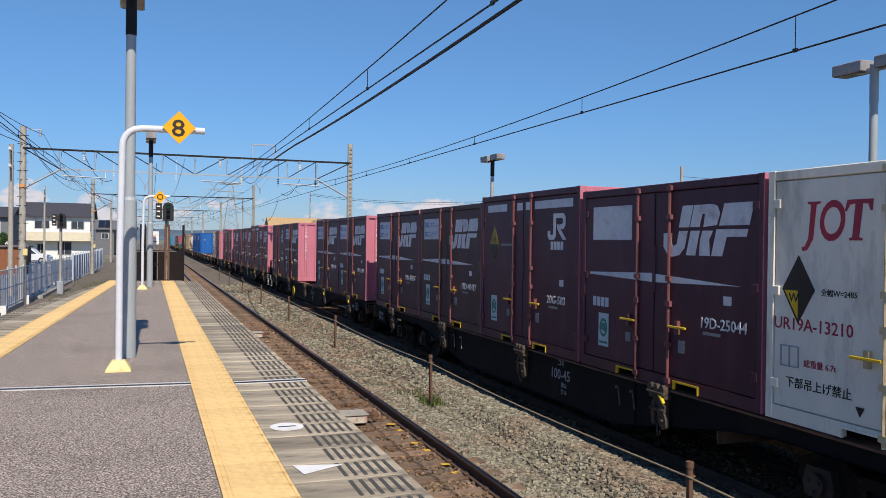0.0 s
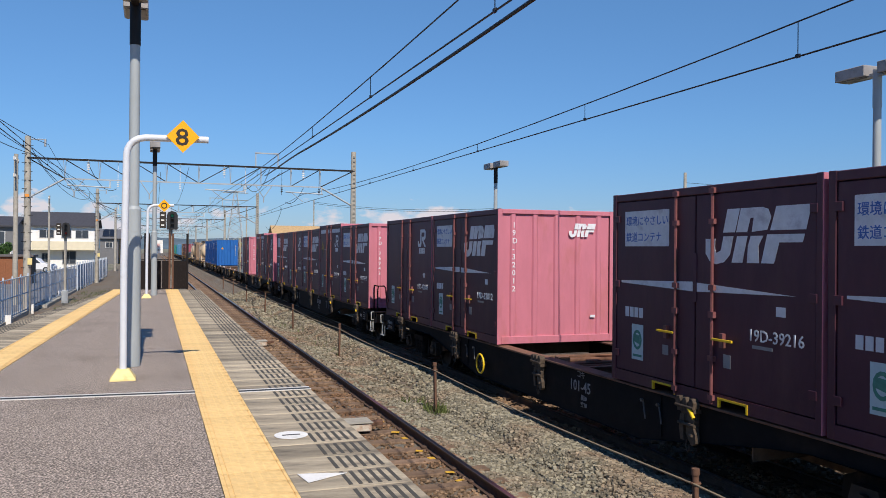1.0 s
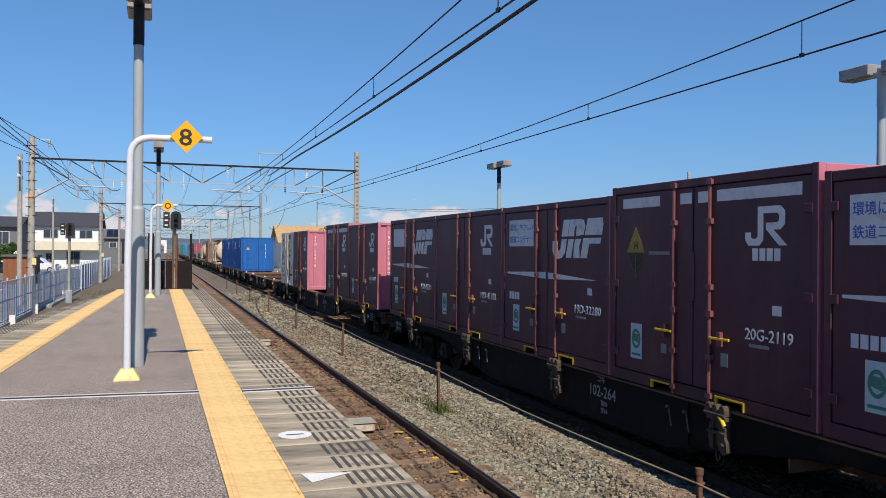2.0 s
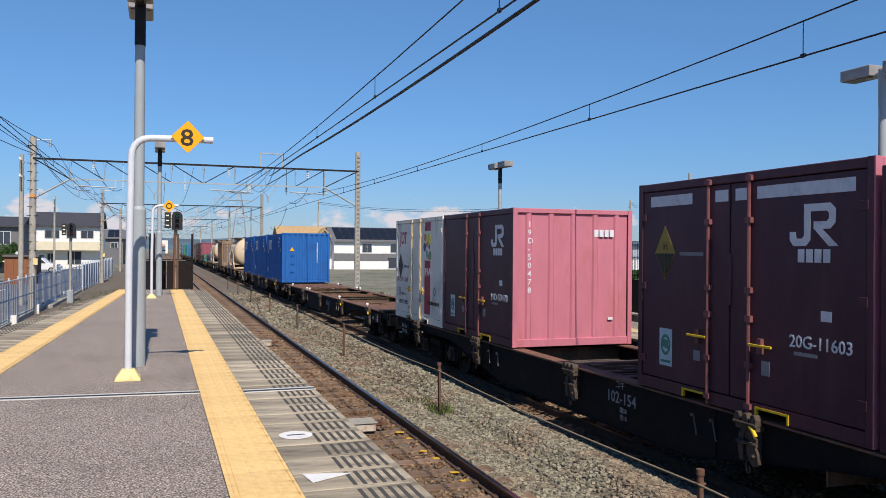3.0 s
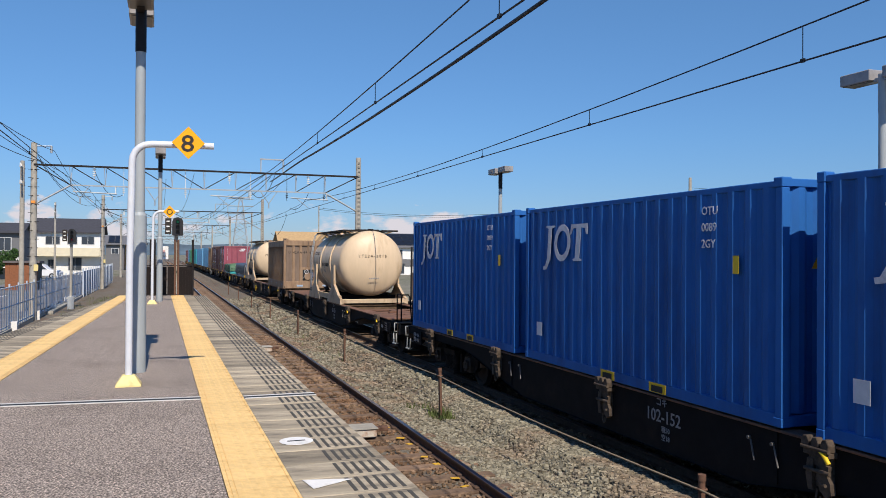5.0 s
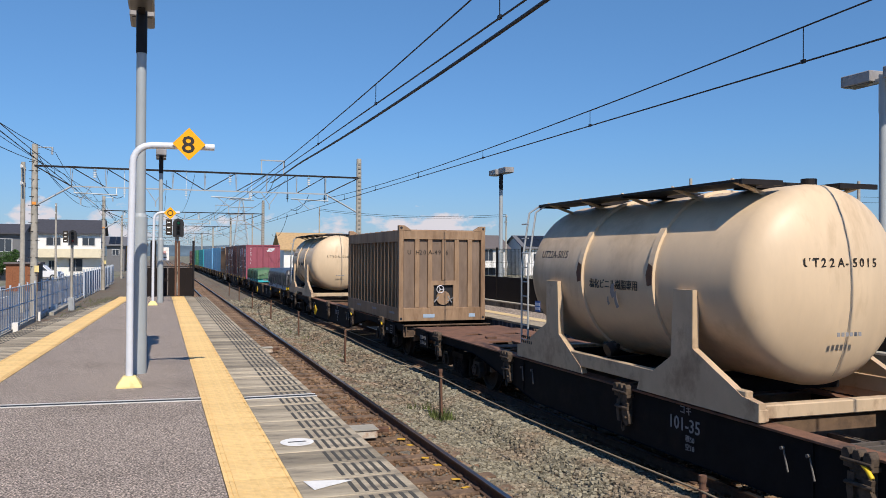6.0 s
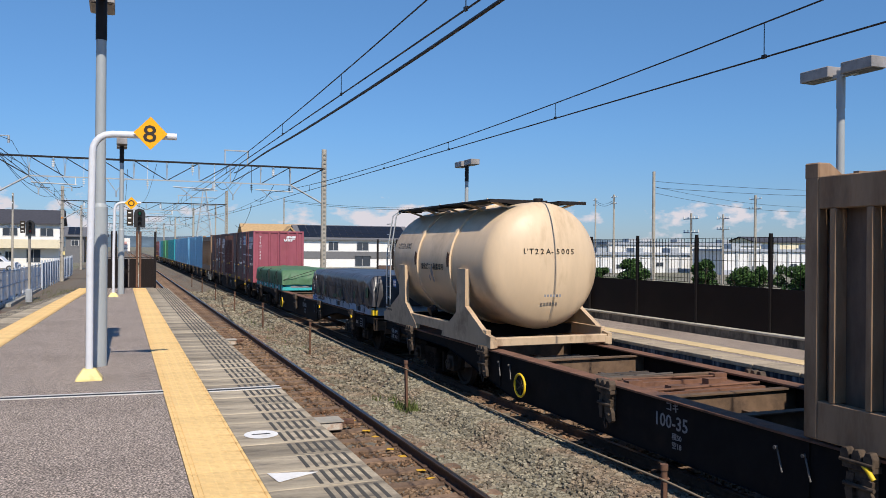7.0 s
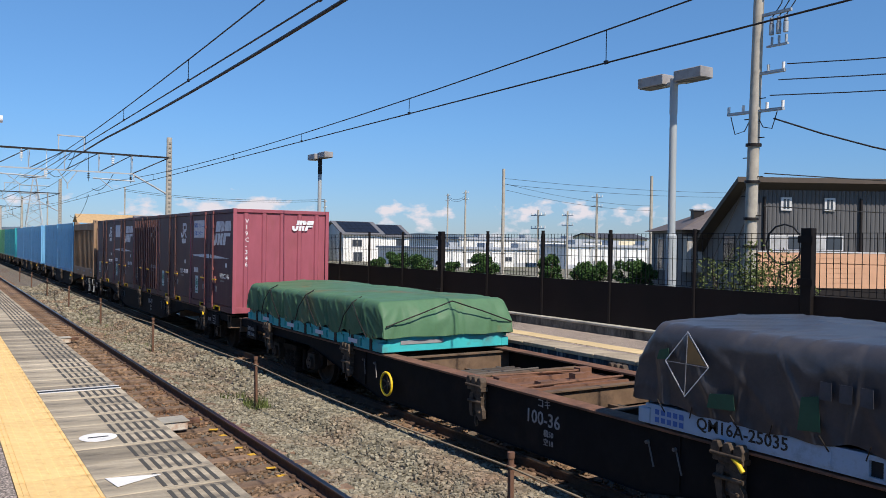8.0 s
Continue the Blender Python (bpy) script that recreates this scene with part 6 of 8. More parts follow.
def warning(root, at, s):
    d = decal(root, "warning_diamond", "dia", [[(-0.5, 0), (0, -0.8), (0.5, 0), (0, 0.8)]], DULL_YELLOW, at, "dull yellow and black warning diamond", s)
    decal(d, "print", "dia_y", [[(0.015, -0.02), (0.46, -0.02), (0.015, -0.74)][::-1]], SIGN_BLACK, pose(0, 0, 0.004), "", s)
    decal(d, "print", "dia_z", [[(-0.46, -0.02), (-0.015, -0.02), (-0.015, -0.74)][::-1]], SIGN_BLACK, pose(0, 0, 0.004), "", s)
    code(d, "H", 0.10, SIGN_BLACK, pose(-0.035, 0.04, 0.006))
    decal(root, "small_mark", "dia_bar", [rect(0.45, 0.04)], DECAL_GREY, at @ pose(0.30, -0.03, 0))


def white_container(u, number, banded):
    extra = "with a red band and coloured balls" if banded else "with a red mark and a warning diamond"
    root = thing("container", "white steel freight container %s" % extra, "container", "white containers on the train")
    small_shell(root, CREAM_BOX, CREAM_BOX, CREAM_BOX, YELLOWED_SUNLIT)
    decal(root, "company_mark", "serif", MARK_SERIF, RED_PRINT, on_side(3.38, 1.88, -1.213) if banded else on_side(3.22, 1.80, -1.213), "red serif mark", 0.30 if banded else 0.37)
    d = decal(root, "warning_diamond", "dia", [[(-0.5, 0), (0, -0.8), (0.5, 0), (0, 0.8)]], SIGN_BLACK, on_side(3.30, 1.32, -1.213), "black warning diamond", 0.42)
    if not banded:
        decal(d, "print", "dia_o", [[(-0.42, -0.03), (0, -0.68), (0, -0.03)]], BRIGHT_YELLOW, pose(0, 0, 0.004), "", 0.42)
        code(d, "W", 0.09, SIGN_BLACK, pose(-0.115, -0.125, 0.0085))
    code(root, "全幅W=2485", 0.055, SIGN_BLACK, on_side(3.02, 1.28, -1.213))
    code(root, number, 0.125, RED_PRINT, on_side(3.62, 0.92, -1.213))
    decal(root, "card_frame", "frame", [rect(0.24, 0.012), rect(0.24, 0.012, 0, 0.2), rect(0.012, 0.2), rect(0.012, 0.2, 0.23), rect(0.010, 0.2, 0.115)], GALV, on_side(3.52, 0.55, -1.213), thick=0.012)
    code(root, "総重量 6.7t", 0.06, RED_PRINT, on_side(3.22, 0.58, -1.213))
    code(root, "下部吊上げ禁止", 0.085, SIGN_BLACK, on_side(3.45, 0.36, -1.213))
    decal(root, "small_mark", "tri", [[(0, 0.09), (0.05, 0), (0.1, 0.09)]], SIGN_BLACK, on_side(2.60, 0.22, -1.213))
    if banded:
        decal(root, "red_band", "rb1", [rect(0.42, 1.26)], RED_PRINT, on_side(1.30, 0.22, -1.213), "red painted band")
        decal(root, "red_band", "rb2", [rect(0.42, 0.20)], RED_PRINT, on_side(1.30, 2.18, -1.213), "red painted band")
        code(root, "19A", 0.20, DECAL, on_side(1.29, 1.12, -1.221))
        colours = (((1.26, 2.02), 0.085, (0.55, 0.25, 0.05)), ((0.98, 1.98), 0.125, (0.75, 0.62, 0.03)), ((1.30, 1.80), 0.095, (0.06, 0.05, 0.20)), ((1.12, 1.86), 0.06, (0.5, 0.22, 0.05)),
                   ((0.95, 1.80), 0.055, (0.10, 0.12, 0.35)), ((1.12, 1.64), 0.075, (0.12, 0.42, 0.55)), ((1.02, 1.57), 0.06, (0.6, 0.2, 0.3)), ((0.88, 1.60), 0.095, (0.12, 0.38, 0.10)))
        for k, ((y, z), r, c) in enumerate(colours):
            m = material("ball_print", c, 0.5, 0, 0.15, 6)
            decal(root, "printed_ball", "ball%d" % k, [[(r * math.cos(a * math.tau / 16), r * 1.15 * math.sin(a * math.tau / 16)) for a in range(16)]], m, on_side(y, z, -1.213 - 0.0012 * k))
        code(root, "日本貨物鉄道輸送用", 0.066, SIGN_BLACK, on_side(1.04, 0.46, -1.222))
        decal(root, "sticker", "eco_s", ring(0, 0, 0.075, 0.095, 0.3, 12), STICKER_GREEN, on_side(0.56, 0.78, -1.213))
    RIDERS.append((root, u, RAIL_Z + DECK))


def long_container(u, paint, label, group, marked):
    """A ribbed steel box of twenty feet."""
    length, h = 6.058, 2.55
    root = thing("container", label, "container", group)
    k = paint.name

    def sides(y0, y1, base, across, flip, name):
        def build():
            bm = bmesh.new()
            corrugated(bm, y0, y1, 0.14, h - 0.09, base, 0.036, 0.278, across, flip)
            return finish(bm, name, paint)
        return shared((name, base, k), build)
    part("side_panel", sides(0.1, length - 0.1, -1.185, "y", 1, "side_panel"), paint, root, "ribbed steel side")
    part("side_panel", sides(0.1, length - 0.1, 1.185, "y", -1, "side_panel"), paint, root)
    part("end_panel", sides(-1.1, 1.1, 0.05, "x", 1, "end_panel"), paint, root, "ribbed steel end")
    part("end_panel", sides(-1.1, 1.1, length - 0.05, "x", -1, "end_panel"), paint, root)
    part("body", shared(("lb", k), lambda: finish(slab(-1.17, 1.17, 0.07, length - 0.07, 0.1, h - 0.08), "body", paint)), paint, root)

    def roof_build():
        bm = bmesh.new()
        box(bm, -1.2, 1.2, 0.04, length - 0.04, h - 0.085, h - 0.04)
        for q in range(14):
            box(bm, -1.12, 1.12, 0.35 + q * 0.4, 0.52 + q * 0.4, h - 0.042, h - 0.018)
        return finish(bm, "roof", paint)
    part("roof", shared(("lroof", k), roof_build), paint, root)
    for x in (-1.225, 1.125):
        for y in (0.0, length - 0.1):
            post = part("corner_post", shared(("lpost", k, x, y), lambda: finish(slab(x, x + 0.1, y, y + 0.1, 0.1, h - 0.1), "corner_post", paint, 0.008)), paint, root)
            for z in (0.0, h - 0.1):
                part("corner_casting", shared(("lcast", k, x, y, z), lambda: finish(slab(x - 0.004, x + 0.124 if x < 0 else x + 0.104, y - 0.004, y + 0.13 if y < 1 else y + 0.104, z, z + 0.104), "corner_casting", paint, 0.01)), paint, post)
        part("top_rail", shared(("ltr", k, x), lambda: finish(slab(x + 0.01, x + 0.09, 0.1, length - 0.1, h - 0.1, h - 0.03), "top_rail", paint, 0.008)), paint, root)
        part("bottom_rail", shared(("lbr", k, x), lambda: finish(slab(x + 0.006, x + 0.09, 0.1, length - 0.1, 0.0, 0.14), "bottom_rail", paint, 0.008)), paint, root)
    for y in (0.006, length - 0.086):
        for z in (0.0, h - 0.1):
            part("end_rail", shared(("ler", k, y, z), lambda: finish(slab(-1.12, 1.12, y, y + 0.08, z + 0.004, z + 0.12 if z < 1 else z + 0.09), "end_rail", paint, 0.008)), paint, root)
    if marked:
        decal(root, "company_mark", "serif", MARK_SERIF, DECAL, on_side(5.32, 1.66, -1.222) @ Matrix.Diagonal((1.18, 1, 1, 1)), "white serif mark", 0.56)
        for q, line in enumerate(("OTU", "0089", "2GY")):
            code(root, line, 0.10, DECAL, on_side(1.30, 2.22 - q * 0.19, -1.222))
        decal(root, "sticker", "yl", [rect(0.10, 0.20)], BRIGHT_YELLOW, on_side(0.75, 1.55, -1.222))
        decal(root, "sticker", "wl", [rect(0.19, 0.22)], DECAL, on_side(5.62, 0.42, -1.222), "white data plate")
        for y in (2.35, 3.55):
            decal(root, "fork_pocket", "fp", [rect(0.36, 0.12)], BRIGHT_YELLOW, on_side(y, 0.01, -1.222), "yellow fork pocket")
            # flat black patch stands for the shade in the pocket
            decal(root, "pocket_opening", "fpo", [rect(0.24, 0.08)], BLACK, on_side(y - 0.06, 0.02, -1.227))
        decal(root, "warning_sign", "wt", [[(-0.12, 0), (0.12, 0), (0, 0.2)]], SIGN_YELLOW, on_end(-0.72, 1.62, 0.010), "yellow warning triangle")
        for q in range(3):
            part("door_ladder", shared(("lad", q), lambda: finish(slab(-0.80, -0.62, -0.03, -0.012, 0.55 + q * 0.42, 0.58 + q * 0.42), "door_ladder", paint)), paint, root)
        for q in range(11):
            decal(root, "small_mark", "vb", [rect(0.05, 0.06)], DECAL, on_end(0.55, 1.0 + q * 0.10, 0.010))
    RIDERS.append((root, u, RAIL_Z + DECK))


def silo_container(u):
    """A boxy bulk container with deep upright ribs and an end hatch."""
    length, h, p = 6.058, 2.42, SILO_BROWN
    root = thing("bulk_container", "brown beige ribbed bulk container with an end hatch", "container", "bulk containers on the train")
    part("body", shared("sb", lambda: finish(slab(-1.08, 1.08, 0.07, length - 0.07, 0.12, h - 0.12), "body", SILO_PANEL)), SILO_PANEL, root, "grimy recessed panels with shade in the colour")
    rib = shared("srib", lambda: finish(slab(-1.225, -1.08, -0.035, 0.035, 0.36, h - 0.30), "rib", p, 0.008))
    rib2 = shared("srib2", lambda: finish(slab(1.08, 1.225, -0.035, 0.035, 0.36, h - 0.30), "rib", p, 0.008))
    for q in range(15):
        y = 0.32 + q * (length - 0.64) / 14
        part("rib", rib, p, root, at=pose(0, y, 0))
        part("rib", rib2, p, root, at=pose(0, y, 0))
    for x in (-1.225, 1.10):
        for y in (0.0, length - 0.16):
            part("corner_post", shared(("sp", x, y), lambda: finish(slab(x, x + 0.125, y, y + 0.16, 0.0, h), "corner_post", p, 0.012)), p, root)
            def casting(x=x, y=y):
                bm = bmesh.new()
                d = 1 if x < 0 else -1
                xo = x - 0.004 if x < 0 else x + 0.129
                prism(bm, [(xo, h - 0.02), (xo, h + 0.13), (xo + d * 0.15, h + 0.13), (xo + d * 0.34, h + 0.01), (xo + d * 0.34, h - 0.02)], "y", y - 0.004, y + 0.164)
                return finish(bm, "corner_casting", p, 0.012)
            cast = part("corner_casting", shared(("sc", x, y), casting), p, root)
            # black discs stand for the shade inside the corner holes
            bm = bmesh.new()
            tube(bm, (x + 0.06, -0.006, h + 0.06), (x + 0.06, 0.02, h + 0.06), 0.035, 12)
            if y == 0.0:
                part("lifting_hole", bm, BLACK, cast)
                bm = bmesh.new()
                tube(bm, (x + 0.06, -0.002, 0.08), (x + 0.06, 0.02, 0.08), 0.032, 12)
                part("foot_hole", bm, BLACK, root)
        xa = x + (0 if x < 0 else 0.035)
        part("top_rail", shared(("st", x), lambda: finish(slab(xa, xa + 0.09, 0.16, length - 0.16, h - 0.30, h), "top_rail", p, 0.01)), p, root)
        part("bottom_rail", shared(("sbr", x), lambda: finish(slab(xa, xa + 0.09, 0.16, length - 0.16, 0.0, 0.36), "bottom_rail", p, 0.01)), p, root)
    part("roof", shared("sr", lambda: finish(slab(-1.13, 1.13, 0.16, length - 0.16, h - 0.12, h - 0.02), "roof", p)), p, root)
    for q in range(9):
        part("roof_rib", shared("srr", lambda: finish(slab(-1.1, 1.1, -0.03, 0.03, h - 0.02, h + 0.03), "roof_rib", p)), p, root, at=pose(0, 0.4 + q * 0.65, 0))
    for z0, z1 in ((0.004, 0.36), (h - 0.24, h - 0.004)):
        part("end_rail", shared(("ser", z0), lambda: finish(slab(-1.10, 1.10, 0.006, 0.09, z0, z1), "end_rail", p, 0.01)), p, root)
    er = shared("serib", lambda: finish(slab(-0.065, 0.065, 0.004, 0.10, 0.36, h - 0.24), "end_rib", p, 0.01))
    ers = shared("seribs", lambda: finish(slab(-0.05, 0.05, 0.004, 0.10, 1.08, h - 0.24), "end_rib", p, 0.01))
    for x in (-0.72, -0.36, 0.40, 0.78):
        part("end_rib", er, p, root, at=pose(x, 0, 0))
    part("end_rib", ers, p, root, at=pose(0.03, 0, 0))
    hatch = part("hatch_frame", shared("shf", lambda: hatch_build(p)), p, root, "square opening in the end")
    # flat black sheet stands for the shaded depth of the hatch
    part("hatch_recess", slab(-0.26, 0.30, 0.062, 0.068, 0.40, 0.96), BLACK, hatch)
    bm = bmesh.new()
    tube(bm, (0.02, 0.0, 0.62), (0.02, 0.06, 0.62), 0.19, 18)
    part("hatch_lid", bm, p, hatch, "round hatch lid")
    bm = bmesh.new()
    pipe(bm, [(-0.07 + 0.10 * math.cos(a * math.tau / 14), 0.0, 0.85 + 0.10 * math.sin(a * math.tau / 14)) for a in range(15)], 0.012, 5)
    for a in range(3):
        tube(bm, (-0.07, 0, 0.85), (-0.07 + 0.1 * math.cos(a * 2.1), 0, 0.85 + 0.1 * math.sin(a * 2.1)), 0.01, 5)
    part("hand_wheel", bm, DECAL, hatch, "pale valve wheel")
    for x, a in ((-0.18, 40), (0.20, -35), (0.22, 60)):
        part("clamp_lever", slab(-0.012, 0.012, -0.01, 0.02, -0.1, 0.1), DECAL_GREY, hatch, at=pose(x, 0, 0.58, 0, a, 0))
    for x, ch, on_rib in ((-0.98, "U", 0), (-0.775, "H", 1), (-0.645, "2", 0), (-0.535, "0", 0), (-0.412, "A", 1), (-0.285, "-", 0), (-0.22, "4", 0), (-0.115, "9", 0), (0.092, "6", 0)):
        code(root, ch, 0.12, SIGN_BLACK, on_end(x, 1.78, 0.002 if on_rib else 0.068))
    for x in (-0.55, 0.75):
        decal(root, "sticker", "ps%.1f" % x, [rect(0.32 if x < 0 else 0.18, 0.09)], FRAME_PALE, on_end(x, 0.10, -0.001))
    for q in range(3):
        decal(root, "small_mark", "sb%d" % q, [rect(0.5, 0.06)], DECAL_GREY, on_side(0.9 + 1.9 * q, 0.18, -1.227))
    RIDERS.append((root, u, RAIL_Z + DECK))


def hatch_build(p):
    bm = bmesh.new()
    for b in ((-0.34, 0.38, 0.0, 0.10, 0.96, 1.08), (-0.34, 0.38, 0.0, 0.10, 0.30, 0.40), (-0.34, -0.26, 0.0, 0.10, 0.40, 0.96), (0.30, 0.38, 0.0, 0.10, 0.40, 0.96)):
        box(bm, *b)
    return finish(bm, "hatch_frame", p)


def tank_container(u, number):
    """A lying tank with domed heads in saddles on a skid frame."""
    length, r, zc = 6.06, 1.17, 1.43
    root = thing("tank_container", "cream steel tank on a skid frame with dark roof walkway", "tank container", "tank containers on the train")

    def shell():
        bm = bmesh.new()
        prof = [(0.0, 0.02), (0.25, 0.03), (0.5, 0.07), (0.75, 0.14), (0.95, 0.23), (1.05, 0.30), (1.12, 0.38), (1.155, 0.46), (r, 0.56)]
        prof = prof + [(r, length * 0.5)] + [(a, length - b) for a, b in prof[::-1]]
        seg = 64
        rings = []
        for rad, y in prof:
            if rad == 0:
                rings.append([bm.verts.new((0, y, zc))])
            else:
                rings.append([bm.verts.new((rad * math.cos(k * math.tau / seg), y, zc + rad * math.sin(k * math.tau / seg))) for k in range(seg)])
        for A, B in zip(rings, rings[1:]):
            for k in range(seg):
                if len(A) == 1:
                    f = bm.faces.new((A[0], B[(k + 1) % seg], B[k]))
                elif len(B) == 1:
                    f = bm.faces.new((A[k], A[(k + 1) % seg], B[0]))
                else:
                    f = bm.faces.new((A[k], A[(k + 1) % seg], B[(k + 1) % seg], B[k]))
                f.smooth = True
        bmesh.ops.recalc_face_normals(bm, faces=bm.faces[:])
        return finish(bm, "tank_shell", TANK_CREAM)
    tank = part("tank_shell", shared("tshell", shell), TANK_CREAM, root, "cream lying tank with domed heads")

    def band():
        bm = bmesh.new()
        seg = 64
        rows = []
        for rad, y in ((r + 0.002, -0.07), (r + 0.038, -0.062), (r + 0.038, 0.062), (r + 0.002, 0.07)):
            rows.append([bm.verts.new((rad * math.cos(k * math.tau / seg), y, zc + rad * math.sin(k * math.tau / seg))) for k in range(seg)])
        for A, B in zip(rows, rows[1:]):
            for k in range(seg):
                bm.faces.new((A[k], A[(k + 1) % seg], B[(k + 1) % seg], B[k]))
        bmesh.ops.recalc_face_normals(bm, faces=bm.faces[:])
        return finish(bm, "band", TANK_CREAM)
    for y in (2.05, 3.9):
        part("band", shared("tband", band), TANK_CREAM, tank, at=pose(0, y, 0))

    heads = [(0.0, 0.02), (0.25, 0.03), (0.5, 0.07), (0.75, 0.14), (0.95, 0.23), (1.05, 0.30), (1.12, 0.38), (1.155, 0.46), (r, 0.56)]

    def dome(rad):
        """Where the near head's surface lies at a distance from its centre."""
        for (a, ya), (b, yb) in zip(heads, heads[1:]):
            if a <= rad <= b:
                return ya + (yb - ya) * (rad - a) / (b - a)
        return 0.56
    bm = bmesh.new()
    pipe(bm, [(0.04, dome(abs(a)) - 0.001, zc + a) for a in [r * (k / 10 - 1) * 0.97 for k in range(21)]], 0.005, 4)
    part("weld_seam", bm, TANK_GREY, tank)
    for x in (-1.225, 1.125):
        part("bottom_rail", shared(("tbr", x), lambda: finish(slab(x, x + 0.1, 0.2, length - 0.2, 0.10, 0.30), "bottom_rail", TANK_FRAME_SHADED, 0.01)), TANK_FRAME_SHADED, root)
        for y, d in ((0.0, 1), (length, -1)):
            def saddle(y=y, d=d, x=x):
                bm = bmesh.new()
                prism(bm, [(y, 0.0), (y + d * 2.3, 0.0), (y + d * 2.25, 0.10), (y + d * 1.55, 0.52), (y + d * 1.5, 1.35), (y + d * 1.12, 1.35), (y + d * 1.12, 0.66), (y + d * 0.25, 0.24), (y, 0.20)][::d], "x", x - 0.006 if x < 0 else x + 0.016, x + 0.084 if x < 0 else x + 0.106)
                return finish(bm, "saddle", TANK_FRAME_SHADED)
            part("saddle", shared(("tsd", x, y), saddle), TANK_FRAME_SHADED, root, "gusseted saddle plate")
    for y in (0.0, length - 0.14):
        part("end_beam", shared(("teb", y), lambda: finish(slab(-1.13, 1.13, y, y + 0.14, 0.03, 0.18), "end_beam", TANK_FRAME_SHADED, 0.012)), TANK_FRAME_SHADED, root)
        for x in (-1.228, 1.09):
            part("corner_casting", shared(("tcc", x, y), lambda: finish(slab(x, x + 0.138, y - 0.004, y + 0.144, 0.0, 0.14), "corner_casting", TANK_FRAME_SHADED, 0.012)), TANK_FRAME_SHADED, root)
    # beams coloured black to stand for the shade beneath the tank
    for y in (1.3, 2.4, 3.6, 4.75):
        part("cross_beam", shared(("tcb", y), lambda: finish(slab(-1.12, 1.12, y - 0.05, y + 0.05, 0.08, 0.26), "cross_beam", WAGON)), WAGON, root, "cross beam under the tank, blackened for shade")
    for y, z, w, hh in ((3.02, 1.16, 0.10, 0.22), (2.93, 1.02, 0.07, 0.26), (3.16, 1.05, 0.05, 0.14)):
        a = math.asin((z + hh / 2 - zc) / r)
        decal(tank, "scrape", "scr%.2f" % y, [[(0, 0), (w, 0.03), (w * 0.7, hh * 0.5), (w * 1.1, hh), (w * 0.2, hh * 0.9), (-w * 0.3, hh * 0.4)]], DECAL_GREY, on_side(y, z, -r * math.cos(a) - 0.012) @ pose(0, 0, 0, -math.degrees(a), 0, 0), "worn pale scrape")
    for y in (2.05, 3.9):
        decal(tank, "rust_patch", "rustp", [[(0, 0), (0.10, 0.02), (0.12, 0.26), (0.03, 0.30), (-0.03, 0.14)]], RUST_POST, on_side(y + 0.05, 1.36, -r - 0.040), "rust on a tank band")
    walkway = part("walkway", shared("twk", lambda: walkway_build(length)), DARK_METAL, root, "dark walkway on struts along the roof")
    for y in (0.75, 1.9, 3.1, 4.3, 5.4):
        for s in (-1, 1):
            bm = bmesh.new()
            tube(bm, (s * 0.5, y, zc + 1.05), (s * 0.98, y, zc + 1.20), 0.025, 6)
            part("strut", bm, TANK_CREAM, walkway)
    bm = bmesh.new()
    for y in (5.72, 5.98):
        pipe(bm, [(-1.19, y, 0.1), (-1.19, y, 1.6), (-1.05, y, 2.5), (-0.9, y - 0.1, 2.62)], 0.018, 6)
    for q in range(9):
        tube(bm, (-1.19, 5.72, 0.3 + q * 0.25), (-1.19, 5.98, 0.3 + q * 0.25), 0.012, 5)
    part("ladder", bm, GALV, root, "grey access ladder")
    bm = bmesh.new()
    tube(bm, (-1.0, 3.2, 0.45), (-1.14, 3.2, 0.40), 0.10, 10)
    tube(bm, (-1.05, 3.05, 0.48), (-1.05, 3.4, 0.48), 0.035, 8)
    part("outlet_valve", bm, DARK_METAL, root)
    for k, ch in enumerate(number):
        x = -0.56 + k * 0.105
        code(root, ch, 0.105, SIGN_BLACK, on_end(x, 1.64, dome(math.hypot(x + 0.04, 0.25)) - 0.005))
    code(root, number, 0.125, SIGN_BLACK, on_side(5.32, 1.72, -1.134) @ pose(0, 0, 0, -17, 0, 0))
    code(root, "塩化ビニル樹脂専用", 0.105, SIGN_BLACK, on_side(3.66, 1.30, -1.172))
    decal(root, "sticker", "tk", [rect(0.2, 0.18)], BLUE_SIGN, on_side(5.35, 0.82, -1.235))
    decal(root, "sticker", "tk2", [rect(0.17, 0.05, 0.015, 0.10), rect(0.17, 0.05, 0.015, 0.03)], DECAL, on_side(5.35, 0.82, -1.240))
    decal(root, "small_mark", "tb", [rect(0.05, 0.05, q * 0.075) for q in range(5)] + [rect(0.05, 0.05, q * 0.075, -0.08) for q in range(6)], SIGN_BLACK, on_side(5.9, 0.33, -1.228))
    decal(root, "small_mark", "tb2", [rect(0.04, 0.045, q * 0.06) for q in range(6)], DECAL_GREY, on_end(-0.2, 0.88, -0.02))
    RIDERS.append((root, u, RAIL_Z + DECK))


def walkway_build(length):
    bm = bmesh.new()
    for x0, x1 in ((-1.0, -0.42), (0.42, 1.0)):
        box(bm, x0, x1, 0.55, length - 0.35, 2.60, 2.63)
        for y in (0.55, length * 0.5, length - 0.39):
            box(bm, x0, x1, y, y + 0.04, 2.57, 2.60)
    for y in (1.2, 3.0, 4.8):
        box(bm, -0.42, 0.42, y - 0.2, y + 0.2, 2.58, 2.66)
    for y in (0.6, 2.2, 3.9, 5.5):
        tube(bm, (0, y, 2.55), (0, y, 2.665), 0.09, 10)
    return finish(bm, "walkway", DARK_METAL)


